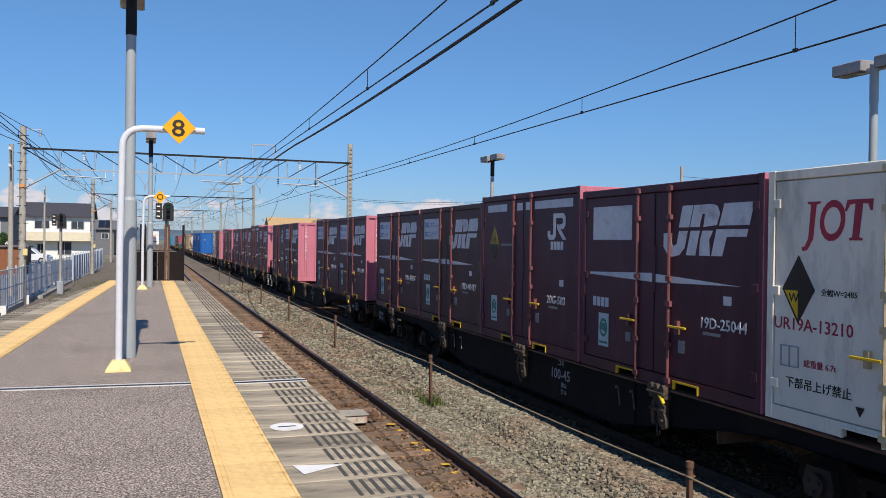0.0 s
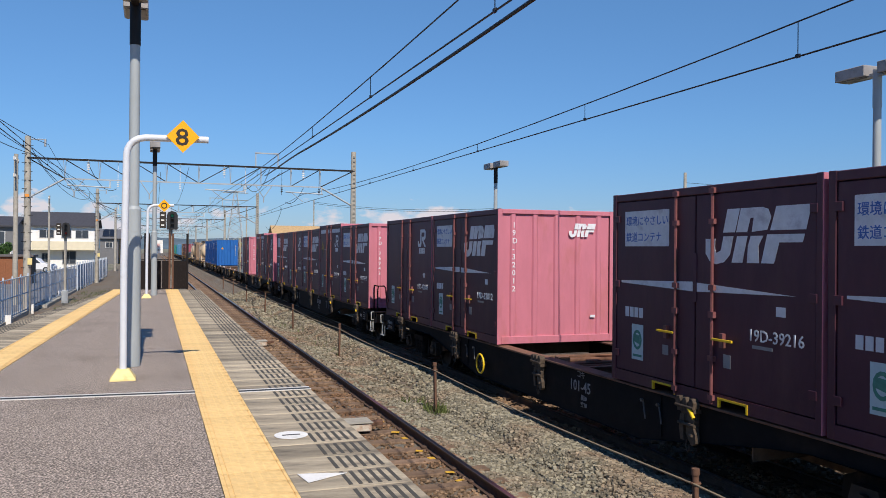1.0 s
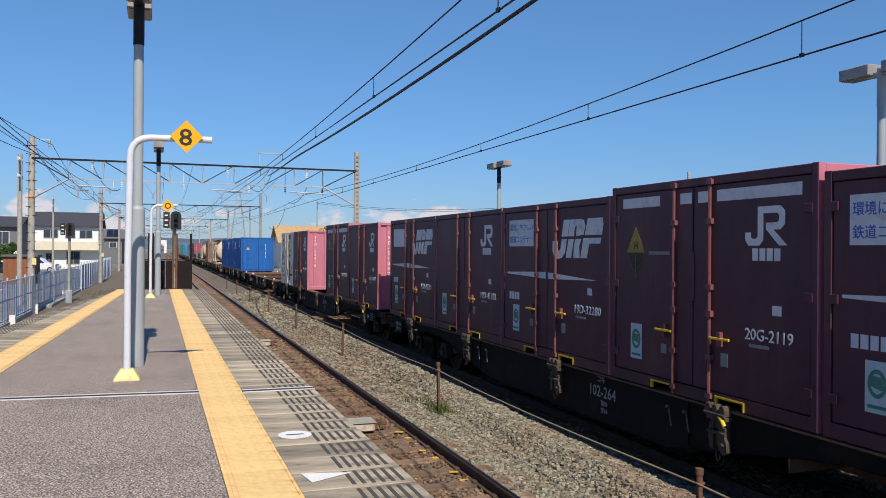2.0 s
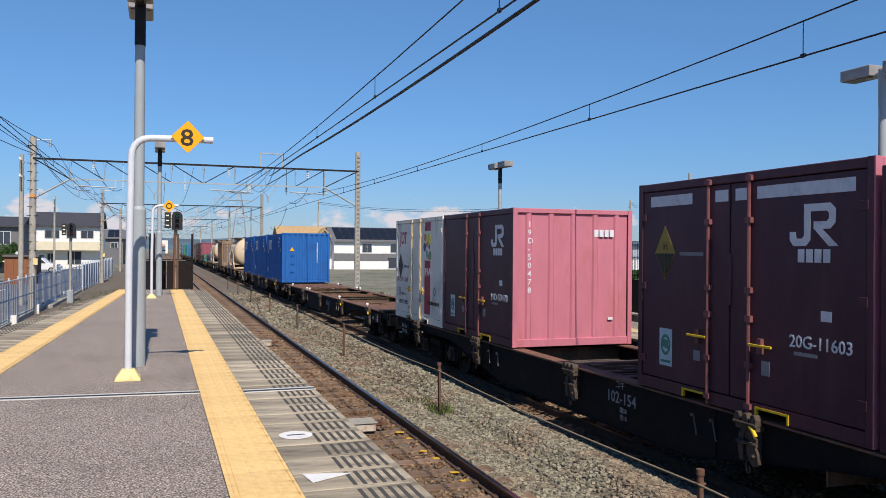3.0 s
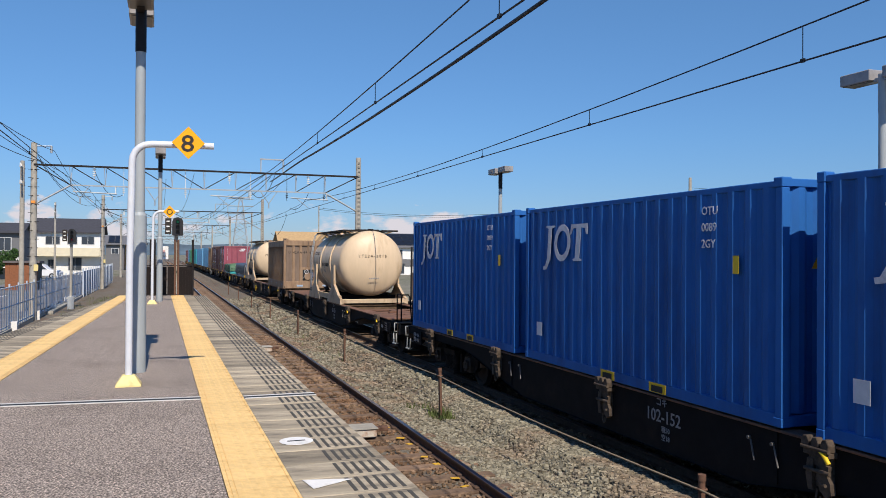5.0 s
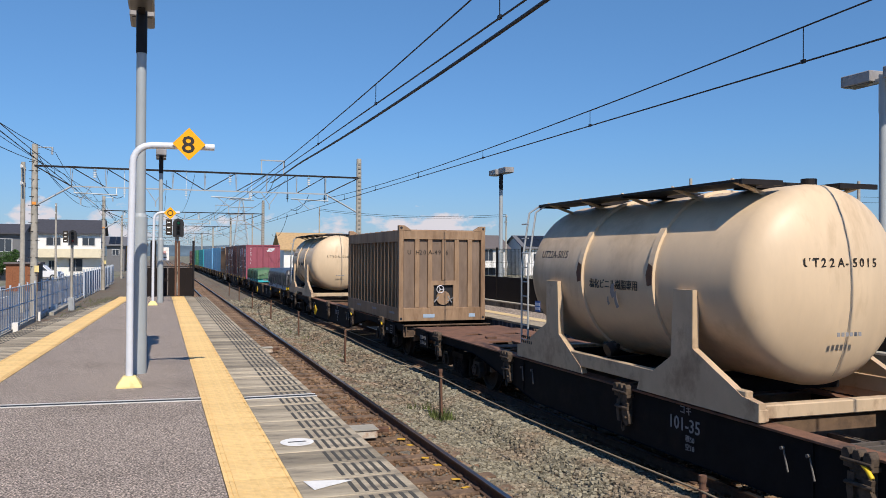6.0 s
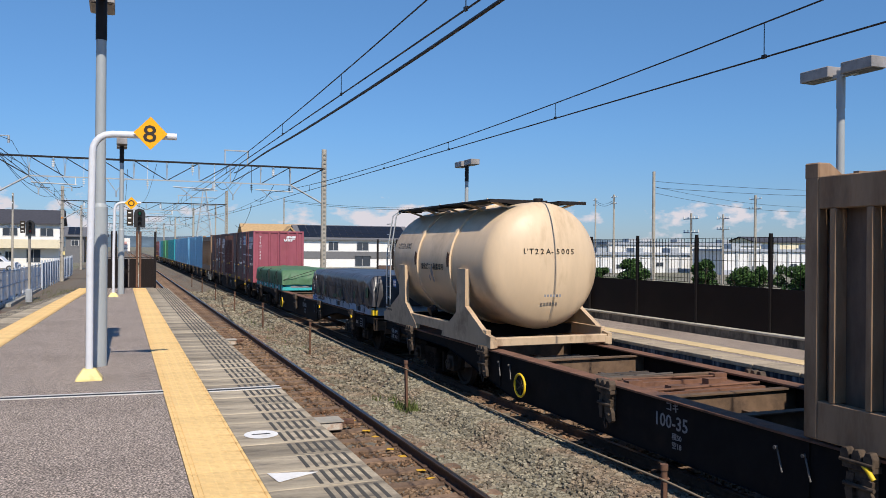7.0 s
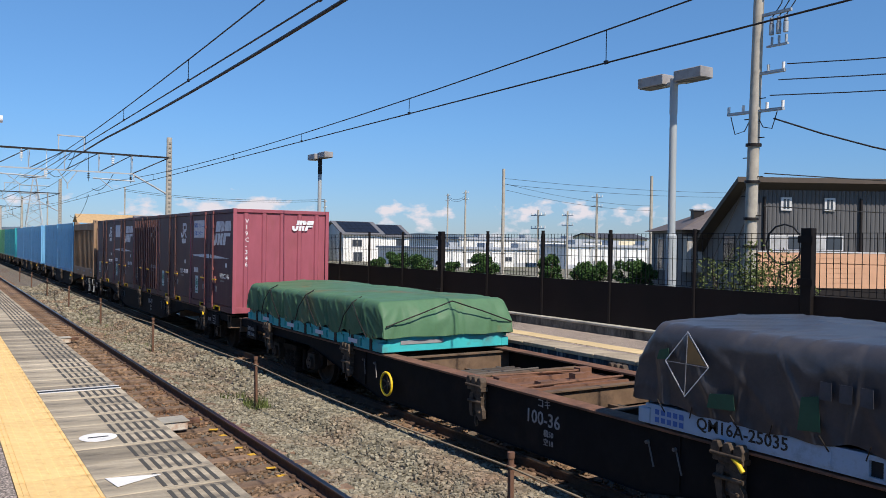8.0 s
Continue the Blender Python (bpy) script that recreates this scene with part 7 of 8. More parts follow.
def crease(p, sharp):
    """A narrow raised fold along a wandering line."""
    return max(0.0, 1 - sharp * abs(noise.noise(p)))


def tie_fold(a, pitch, seed):
    """Between two ties the cloth bows out; at each tie a sharp pleat runs up. Gives the bow and the nearness of the pleat."""
    a = a / pitch + 0.28 * noise.noise((a * 0.7, seed, 0.0))
    f = abs(2 * (a % 1.0) - 1)
    return 1 - f * f, max(0.0, 1 - 7 * (1 - f))


def draped(seed, length, half, z_low, z_high, sag, rr, pitch):
    """A tarpaulin pulled tight over a load: rounded shoulders, pleats at the ties, fine creases and a ragged hem."""
    bm = bmesh.new()
    nu, nv = 420, 88
    grid = []
    flat, arc, drop = half - rr, rr * math.pi / 2, z_high - rr - z_low
    total = flat + arc + drop
    for i in range(nu + 1):
        s = i / nu
        s = s - 0.06 * math.sin(math.tau * s) / math.tau * 2
        y = s * length
        fall = min(1.0, min(s, 1 - s) / 0.030)
        row = []
        for q in range(nv + 1):
            v = -1 + 2 * q / nv
            d = abs(v) * total
            side = -1 if v < 0 else 1
            if d < flat:
                x, z, k = d, z_high, 0.0
            elif d < flat + arc:
                a = (d - flat) / rr
                x, z, k = flat + rr * math.sin(a), z_high - rr + rr * math.cos(a), 0.0
            else:
                x, z = half, z_high - rr - (d - flat - arc)
                k = (d - flat - arc) / drop
            x *= side
            n1 = noise.noise((y * 0.8 + seed, x * 0.7, z * 0.5))
            n2 = noise.noise((y * 3.2, x * 2.2 + seed, z * 1.4))
            lean = 0.22 * noise.noise((y * 0.5, seed, 5.0)) * (1 - k)
            bow, pleat = tie_fold(y + lean, pitch, seed)
            if d < flat + arc:
                w = 1 - d / (flat + arc)
                z += sag * n1 + 0.006 * n2 + 0.010 * crease((y * 1.6 + x, x * 1.1, seed), 12) + 0.05 * w - 0.012 * pleat * (1 - w)
            else:
                up = min(1, k * 1.6)
                f1 = crease((y * 2.4 + 1.9 * z * side, seed, 0.7 * z), 11.0)
                f2 = crease((y * 2.1 - 2.3 * z, seed + 7, 0.8 * z), 11.0)
                x += side * (0.050 * bow * up * (1 - 0.45 * k) + 0.042 * pleat * up - 0.030 * up + 0.016 * f1 + 0.016 * f2 + 0.014 * n1 + 0.004 * n2)
                z += k * k * (0.05 * n1 + 0.06 * n2 - 0.05 * bow)
            if fall < 1:
                z = z_low + (z - z_low) * (fall ** 0.42) + 0.02 * n2 * (1 - fall)
            e = 1 - fall
            b2, p2 = tie_fold(x + 0.3, 0.62, seed + 4)
            yy = y + e * (0.05 * b2 + 0.04 * p2 + 0.03 * crease((x * 2.6 - 1.9 * z, seed + 2, z), 9)) * (-1 if s < 0.5 else 1)
            row.append(bm.verts.new((x, yy, z)))
        grid.append(row)
    for A, B in zip(grid, grid[1:]):
        for q in range(nv):
            bm.faces.new((A[q], A[q + 1], B[q + 1], B[q])).smooth = True
    bmesh.ops.recalc_face_normals(bm, faces=bm.faces[:])
    return bm


def covered_load(u, length, tarp, paint, label, seed, number, sign):
    """A flat rack with a load under a tarpaulin, tied down along its rails."""
    green = tarp is TARP_GREEN
    root = thing("covered_load", label, "covered load", "tarpaulin loads on the train")
    for x in (-1.225, 1.135):
        bm = bmesh.new()
        box(bm, x, x + 0.09, 0.05, length - 0.05, 0.16, 0.20)
        box(bm, x + 0.01, x + 0.08, 0.05, length - 0.05, 0.0, 0.03)
        n = 9
        for q in range(n):
            a = 0.10 + q * (length - 0.2) / n
            wide = 0.30 if q % 3 == 1 and not green else 0.62
            box(bm, x + 0.004, x + 0.086, a, a + wide, 0.03, 0.16)
        part("bottom_rail", bm, paint, root, "painted rail with openings")
        # black strip stands for the shade inside the rail's openings
        part("rail_web", slab(x + 0.04, x + 0.06, 0.06, length - 0.06, 0.03, 0.16), BLACK, root)
    for y in (0.0, length - 0.1):
        part("end_rail", slab(-1.12, 1.12, y, y + 0.1, 0.0, 0.26), paint, root, bevel=0.01)
        for x in (-1.23, 1.08):
            part("corner_casting", slab(x, x + 0.15, y - 0.01, y + 0.15, 0.0, 0.15), (paint if green else BRIGHT_YELLOW) if y == 0 else paint, root, bevel=0.012)
    part("floor_panel", slab(-1.13, 1.13, 0.1, length - 0.1, 0.05, 0.14), DECK_RUST, root)
    if green:
        for q in range(9):
            part("side_stake", slab(-1.235, -1.20, 0.35 + q * 0.68, 0.43 + q * 0.68, 0.0, 0.24), DARK_METAL, root)
        for q in range(4):
            decal(root, "small_mark", "gl%d" % q, [rect(0.34, 0.07)], DECAL, on_side(1.2 + q * 1.4, 0.06, -1.238))
        decal(root, "small_mark", "gle", [rect(0.8, 0.06)], DECAL_GREY, on_end(-0.9, 0.12, -0.006))
    cloth = part("tarpaulin", draped(seed, length + 0.08, 1.25, 0.24, 0.80 if green else 1.0, 0.035, 0.10 if green else 0.17, 0.72 if green else 0.95), tarp, root, "creased tarpaulin tied over the load", pose(0, -0.04, 0))
    if green:
        for y in (1.0, 3.0, 4.9):
            for w in (-0.55, 0.5):
                bm = bmesh.new()
                pipe(bm, [(-1.30, y + w, 0.20), (-1.33, y + w * 0.5, 0.50), (-1.29, y, 0.74), (-1.12, y, 0.83)], 0.010, 5)
                part("cord", bm, DARK_METAL, cloth)
        for s in (-1, 1):
            bm = bmesh.new()
            pipe(bm, [(s * 1.22, -0.06, 0.42), (s * 0.6, -0.10, 0.62), (0.0, -0.06, 0.80)], 0.011, 5)
            part("cord", bm, DARK_METAL, cloth)
    else:
        for y, z, w, h in ((5.95, 0.30, 0.30, 0.16), (5.05, 0.28, 0.20, 0.30), (3.9, 0.26, 0.55, 0.12), (3.1, 0.30, 0.20, 0.26), (1.6, 0.34, 0.16, 0.30), (0.45, 0.42, 0.22, 0.30), (6.55, 0.66, 0.16, 0.12)):
            decal(cloth, "patch", "tp%.2f" % y, [[(0, 0), (w, 0.02), (w - 0.02, h), (0.03, h - 0.03)]], TARP_PATCH, on_side(y + 0.04, z, -1.292), "dark green patch on the cover")
        # faded unreadable print
        for q in range(22):
            if q not in (3, 8, 15):
                decal(cloth, "print", "tarp_print", [rect(0.10, 0.14)], TARP_PRINT, on_side(4.9 - q * 0.165, 0.56, -1.294))
    for q in range(int(length / 0.42)):
        bm = bmesh.new()
        y = 0.25 + q * 0.42
        tube(bm, (-1.28, y, 0.27), (-1.24, y + 0.06 * (-1) ** q, 0.15), 0.006, 4)
        part("lashing", bm, DARK_METAL, root)
    if sign:
        at = on_side(length - 0.62, 0.66, -1.305) @ pose(0, 0, 0, -3, 0, 0)
        frame_bars = []
        pts = [(-0.78, 0), (0, -0.92), (0.78, 0), (0, 0.92)]
        for (ax, ay), (bx, by) in zip(pts, pts[1:] + pts[:1]):
            frame_bars.append([(ax, ay), (bx, by), (bx * 0.955, by * 0.955), (ax * 0.955, ay * 0.955)])
        d = decal(root, "warning_diamond", "diaw", frame_bars, DECAL, at, "thin pale outlined warning diamond on the cover", 0.33)
        decal(d, "print", "diaw3", [[(0.02, 0.03), (0.67, 0.03), (0.02, 0.79)]], material("faded_tan_print", (0.20, 0.125, 0.05), 0.7), pose(0, 0, 0.0), "", 0.33)
        decal(d, "print", "diaw4", [[(-0.74, -0.01), (-0.012, -0.01), (-0.012, -0.88), (0.012, -0.88), (0.012, -0.01), (0.74, -0.01), (0.74, 0.01), (0.012, 0.01), (0.012, 0.88), (-0.012, 0.88), (-0.012, 0.01), (-0.74, 0.01)]], DECAL_GREY, pose(0, 0, 0.004), "", 0.33)
    if number:
        code(root, number, 0.115, SIGN_BLACK, on_side(length - 0.68, 0.07, -1.231))
        decal(root, "small_mark", "ql", [rect(0.05, 0.05, q * 0.075) for q in range(5)] + [rect(0.05, 0.05, q * 0.075, -0.075) for q in range(5)], BLUE_SIGN, on_side(length - 0.18, 0.11, -1.229))
        part("number_board", slab(-1.2285, -1.20, length - 2.0, length - 0.12, 0.03, 0.19), paint, root)
    RIDERS.append((root, u, RAIL_Z + DECK))


# ----- flat wagons -----
def wagon_wheel():
    """A worn disc wheel with a raised rim and hub."""
    bm = bmesh.new()
    seg = 28
    prof = [(0.0, -0.085), (0.10, -0.085), (0.11, -0.05), (0.20, -0.02), (0.34, -0.03), (0.37, -0.065), (0.43, -0.065), (0.43, 0.02), (0.455, 0.03), (0.455, 0.055), (0.0, 0.055)]
    rings = [[bm.verts.new((x, max(r, 0.001) * math.cos(k * math.tau / seg), max(r, 0.001) * math.sin(k * math.tau / seg))) for k in range(seg)] for r, x in prof]
    for A, B in zip(rings, rings[1:]):
        for k in range(seg):
            bm.faces.new((A[k], A[(k + 1) % seg], B[(k + 1) % seg], B[k]))
    bmesh.ops.recalc_face_normals(bm, faces=bm.faces[:])
    return finish(bm, "wheel", WHEEL_STEEL)


def bogie_frame(s):
    """A cast side frame with an arch over each axle and a dropped middle."""
    bm = bmesh.new()
    prism(bm, [(-1.30, 0.42), (-1.30, 0.62), (-1.12, 0.70), (-0.72, 0.70), (-0.48, 0.56), (-0.30, 0.66), (0.30, 0.66), (0.48, 0.56), (0.72, 0.70), (1.12, 0.70), (1.30, 0.62), (1.30, 0.42),
               (1.16, 0.32), (0.74, 0.32), (0.50, 0.20), (-0.50, 0.20), (-0.74, 0.32), (-1.16, 0.32)], "x", s * 0.78 - 0.05, s * 0.78 + 0.05)
    for y in (-0.2, 0.0, 0.2):
        tube(bm, (s * 0.90, y, 0.25), (s * 0.90, y, 0.57), 0.085, 10)
        for q in range(4):
            tube(bm, (s * 0.90, y, 0.28 + q * 0.075), (s * 0.90, y, 0.305 + q * 0.075), 0.10, 10)
    box(bm, s * 0.90 - 0.11, s * 0.90 + 0.11, -0.34, 0.34, 0.17, 0.25)
    box(bm, s * 0.90 - 0.10, s * 0.90 + 0.10, -0.36, 0.36, 0.57, 0.68)
    for y in (-0.46, 0.46):
        box(bm, s * 0.86 - 0.03, s * 0.86 + 0.03, y - 0.05, y + 0.05, 0.22, 0.62)
    return finish(bm, "side_frame", BOGIE)


def axle_box(s):
    bm = bmesh.new()
    prism(bm, [(-0.17, 0.30), (0.17, 0.30), (0.20, 0.42), (0.15, 0.60), (-0.15, 0.60), (-0.20, 0.42)], "x", *sorted((s * 0.83, s * 0.93)))
    tube(bm, (s * 0.93, 0, 0.43), (s * 0.985, 0, 0.43), 0.115, 14)
    for k in range(3):
        a = k * math.tau / 3 + 0.5
        tube(bm, (s * 0.985, 0.07 * math.cos(a), 0.43 + 0.07 * math.sin(a)), (s * 1.005, 0.07 * math.cos(a), 0.43 + 0.07 * math.sin(a)), 0.022, 6)
    return finish(bm, "axle_box", WHEEL_STEEL)


def clamp_mesh():
    """The claws that grip a container's foot."""
    bm = bmesh.new()
    box(bm, -1.285, -1.17, -0.16, 0.16, 0.90, 0.955)
    for y in (-0.12, 0.0, 0.12):
        prism(bm, [(y - 0.045, 0.955), (y + 0.045, 0.955), (y + 0.052, 1.02), (y + 0.028, 1.075), (y - 0.024, 1.08), (y - 0.05, 1.03)], "x", -1.30, -1.20)
    tube(bm, (-1.29, -0.17, 0.97), (-1.29, 0.17, 0.97), 0.022, 7)
    prism(bm, [(-0.13, 0.90), (0.13, 0.90), (0.10, 0.80), (-0.08, 0.80)], "x", -1.25, -1.18)
    return finish(bm, "container_clamp", CLAMP, 0.006)


def clamp_gear_mesh():
    """The crank, drop plate and hook that hang under the claws."""
    bm = bmesh.new()
    prism(bm, [(-0.13, 0.82), (-0.03, 0.84), (0.02, 0.70), (-0.02, 0.58), (-0.09, 0.52), (-0.16, 0.56), (-0.15, 0.66), (-0.11, 0.72)], "x", -1.255, -1.195)
    prism(bm, [(0.05, 0.86), (0.13, 0.86), (0.15, 0.70), (0.12, 0.56), (0.06, 0.56), (0.07, 0.70)], "x", -1.26, -1.21)
    tube(bm, (-1.27, -0.16, 0.76), (-1.27, 0.15, 0.76), 0.020, 7)
    tube(bm, (-1.27, -0.11, 0.64), (-1.20, 0.10, 0.64), 0.016, 6)
    pipe(bm, [(-1.24, 0.02, 0.58), (-1.245, 0.03, 0.50), (-1.245, 0.0, 0.44), (-1.24, -0.03, 0.46), (-1.24, -0.02, 0.52)], 0.011, 6)
    box(bm, -1.22, -1.17, -0.12, 0.12, 0.60, 0.90)
    return finish(bm, "clamp_gear", CLAMP)


def handle_mesh():
    bm = bmesh.new()
    pipe(bm, [(-1.28, -0.06, 0.955), (-1.30, -0.13, 0.92), (-1.30, -0.18, 0.86)], 0.022, 7)
    return finish(bm, "handle", BRIGHT_YELLOW)


def brake_wheel(root):
    c, z = 2.37, 0.62
    bm = bmesh.new()
    pipe(bm, [(-1.29, c + 0.175 * math.cos(a * math.tau / 26), z + 0.175 * math.sin(a * math.tau / 26)) for a in range(27)], 0.019, 8)
    wheel = part("brake_wheel", bm, BRIGHT_YELLOW, root, "yellow hand brake wheel with dark spokes")
    for a in range(6):
        bm = bmesh.new()
        tube(bm, (-1.25, c, z), (-1.288, c + 0.165 * math.cos(a * 1.0472 + 0.4), z + 0.165 * math.sin(a * 1.0472 + 0.4)), 0.012, 5)
        part("spoke", bm, SIGN_BLACK, wheel)
    bm = bmesh.new()
    tube(bm, (-1.17, c, z), (-1.27, c, z), 0.04, 10)
    part("hub", bm, CLAMP, wheel)


def deck_plate(s):
    """The rust-brown deck over a bogie, with its square openings."""
    bm = bmesh.new()
    def strip(x0, x1, a, b, z0=1.0, z1=1.026):
        y0, y1 = sorted((s * a, s * b))
        box(bm, x0, x1, y0, y1, z0, z1)
    strip(-0.97, 0.97, 4.95, 5.35)
    for x0, x1 in ((-0.97, -0.80), (-0.22, 0.22), (0.80, 0.97)):
        strip(x0, x1, 5.35, 5.95)
    strip(-0.97, 0.97, 5.95, 7.30)
    for x0, x1 in ((-0.97, -0.62), (-0.30, 0.30), (0.62, 0.97)):
        strip(x0, x1, 7.30, 7.62)
    strip(-0.97, 0.97, 7.62, 8.75)
    for x in (-0.45, 0.45):
        strip(x - 0.11, x + 0.11, 6.45, 6.60, 1.026, 1.07)
    return finish(bm, "deck_plate", DECK_RUST)


def build_wagon():
    root = thing("flat_wagon", "black steel flat wagon with rust-brown deck on two bogies", "flat wagon", "flat wagons of the train")
    outline = [(-9.70, 1.0), (-9.70, 0.83), (-5.75, 0.83), (-5.2, 0.76), (-2.85, 0.34), (2.85, 0.34), (5.2, 0.76), (5.75, 0.83), (9.70, 0.83), (9.70, 1.0)]
    for s in (-1, 1):
        bm = bmesh.new()
        prism(bm, outline, "x", s * 1.16 - 0.012, s * 1.16 + 0.012)
        sill = part("side_sill", bm, WAGON, root, "black fish-bellied side plate")
        bm = bmesh.new()
        for a, b in zip(outline[1:-1], outline[2:-1]):
            bm.faces.new([bm.verts.new((x, p[0], p[1])) for p, x in ((a, s * 1.06), (b, s * 1.06), (b, s * 1.20), (a, s * 1.20))])
        bmesh.ops.solidify(bm, geom=bm.faces[:], thickness=0.02)
        part("lower_flange", bm, WAGON, sill)
        part("top_flange", slab(s * 1.09 - 0.12, s * 1.09 + 0.12, -8.75, 8.75, 1.0, 1.028), DECK_RUST, sill, "rust-brown top flange", bevel=0.004)
        for y in (-3.3, 3.3):
            part("stiffener", slab(s * 1.18 - 0.012, s * 1.18 + 0.012, y - 0.02, y + 0.02, 0.46, 1.0), WAGON, sill)
    # channels along the middle, lower than the deck
    for x in (-0.26, 0.26):
        part("centre_sill", slab(x - 0.03, x + 0.03, -9.6, 9.6, 0.46, 0.74), WAGON_INNER, root)
    # plates across, each with a narrow top flange
    for y, low in ((-4.9, 0.55), (-2.05, 0.52), (-0.85, 0.70), (0.55, 0.70), (2.50, 0.52), (4.9, 0.55)):
        bm = bmesh.new()
        box(bm, -1.14, 1.14, y - 0.012, y + 0.012, low, 0.965)
        box(bm, -1.14, 1.14, y - 0.06, y + 0.06, 0.965, 0.985)
        part("cross_beam", bm, WAGON_INNER, root)
    bm = bmesh.new()
    box(bm, -1.10, 1.10, -0.84, 0.54, 0.90, 0.925)
    for y in (-0.62, -0.30, 0.12, 0.34):
        box(bm, -0.80, 0.85, y, y + 0.05, 0.925, 0.975)
    for x, y in ((-0.55, -0.45), (0.30, -0.15), (0.72, 0.22), (-0.85, 0.05)):
        box(bm, x, x + 0.22, y, y + 0.13, 0.925, 1.02)
    tube(bm, (-0.95, -0.48, 0.985), (0.95, -0.40, 0.985), 0.018, 6)
    tube(bm, (-0.70, 0.42, 0.985), (0.90, 0.24, 0.985), 0.016, 6)
    part("centre_deck", bm, DECK_RUST, root, "rust-brown centre plate with lock rods")
    # brake gear and narrow walkways down in the frame
    slat = finish(slab(-0.70, 0.70, 0.0, 0.05, 0.80, 0.84), "slat", WALKWAY)
    bearer = finish(slab(0.0, 0.05, -0.25, 1.0, 0.76, 0.80), "bearer", WALKWAY)
    for y in (-3.60, 1.10, 3.20):
        bm = bmesh.new()
        tube(bm, (-0.95, y + 0.1, 0.87), (0.8, y + 0.18, 0.87), 0.020, 6)
        way = part("walkway", bm, WALKWAY, root, "narrow steel walkway in the frame")
        for k in range(5):
            part("slat", slat, WALKWAY, way, at=pose(0, y + k * 0.16, 0))
        for x in (-0.60, 0.02, 0.58):
            part("bearer", bearer, WALKWAY, way, at=pose(x, y, 0))
    bm = bmesh.new()
    tube(bm, (0.42, -4.6, 0.70), (0.42, 4.6, 0.70), 0.022, 6)
    tube(bm, (-0.52, -4.6, 0.82), (-0.52, 0.9, 0.82), 0.018, 6)
    for y in (-1.5, 1.2):
        box(bm, -0.62, 0.55, y, y + 0.06, 0.66, 0.80)
    part("brake_linkage", bm, WALKWAY, root)
    for s in (-1, 1):
        part("deck_plate", deck_plate(s), DECK_RUST, root, "rust-brown deck plate with openings")
        y0, y1 = sorted((s * 8.76, s * 9.68))
        part("end_platform", slab(-1.12, 1.12, y0, y1, *((0.925, 0.95) if s < 0 else (0.985, 1.012))), WAGON if s < 0 else DECK_RUST, root, "dark lowered end platform" if s < 0 else "rust-brown end plate", bevel=0.005)
        bm = bmesh.new()
        box(bm, -1.2, 1.2, s * 9.66 - 0.015, s * 9.66 + 0.015, 0.70, 0.975)
        box(bm, -1.2, 1.2, *sorted((s * 9.60, s * 9.78)), 0.975, 0.995)
        box(bm, -1.2, 1.2, *sorted((s * 9.64, s * 9.76)), 0.685, 0.70)
        for x in (-1.14, -0.66, -0.28, 0.28, 0.66, 1.14):
            box(bm, x - 0.012, x + 0.012, *sorted((s * 9.67, s * 9.76)), 0.70, 0.975)
        part("headstock", bm, WAGON_INNER, root, "brown steel end beam with ribs")
        bm = bmesh.new()
        box(bm, -0.11, 0.11, *sorted((s * 9.75, s * 10.0)), 0.66, 0.88)
        box(bm, -0.17, 0.17, *sorted((s * 9.97, s * 10.135)), 0.60, 0.94)
        part("coupler", bm, BOGIE, root, bevel=0.02)
        bm = bmesh.new()
        pipe(bm, [(0.35 * s, s * 9.72, 0.80), (0.36 * s, s * 9.86, 0.62), (0.33 * s, s * 9.98, 0.48), (0.30 * s, s * 10.10, 0.46)], 0.028, 7)
        part("air_hose", bm, BLACK, root, "black rubber air hose")
    # plates that hang beside the bogies, with their writing
    board = part("load_plate", slab(-1.21, -1.18, 8.55, 9.15, 0.62, 0.93), WAGON, root, "black plate with grey load figures")
    code(board, "荷重 40.5t", 0.075, DECAL_GREY, on_side(9.12, 0.80, -1.212))
    code(board, "自重 18.5t", 0.075, DECAL_GREY, on_side(9.12, 0.68, -1.212))
    card = part("card_plate", slab(-1.21, -1.18, -8.95, -8.05, 0.66, 0.93), WAGON, root, "black plate with a framed card")
    holder = decal(card, "card_holder", "wcard", [rect(0.22, 0.21)], DECAL_GREY, on_side(-8.45, 0.69, -1.210), "framed card")
    decal(holder, "card", "wcard2", [rect(0.18, 0.17, 0.02, 0.02)], WAGON, pose(0, 0, 0.004))
    for dx, dz, w, h in ((0.05, 0.06, 0.12, 0.02), (0.05, 0.12, 0.12, 0.02), (-0.36, 0.05, 0.09, 0.08), (-0.24, 0.05, 0.08, 0.08)):
        decal(card, "small_mark", "wm%.2f" % dz + "%.2f" % dx, [rect(w, h, dx, dz)], DECAL_GREY, on_side(-8.45, 0.69, -1.217))
    clamp, gear, handle = clamp_mesh(), clamp_gear_mesh(), handle_mesh()
    for y in (-7.73, -3.93, 0.0, 3.88, 7.73):
        for turn in (0, 180):
            c = part("container_clamp", clamp, CLAMP, root, "dusty tan container lock", pose(0, y if turn == 0 else y, 0, 0, 0, turn))
            if turn == 0:
                part("clamp_gear", gear, CLAMP, c)
                if y < -1:
                    part("handle", handle, BRIGHT_YELLOW, c, "yellow lock handle")
    for y in (-2.95, -3.3, 2.9, 3.3):
        bm = bmesh.new()
        tube(bm, (-1.19, y + 0.03, 0.86), (-1.22, y - 0.07, 0.64), 0.010, 6)
        tube(bm, (-1.19, y + 0.03, 0.86), (-1.225, y + 0.03, 0.86), 0.02, 8)
        part("release_handle", bm, WORN_ROD, root, "worn grey release rod")
    bm = bmesh.new()
    tube(bm, (-0.75, -0.6, 0.50), (-0.75, 0.75, 0.50), 0.19, 14)
    part("air_tank", bm, WAGON, root)
    whl = wagon_wheel()
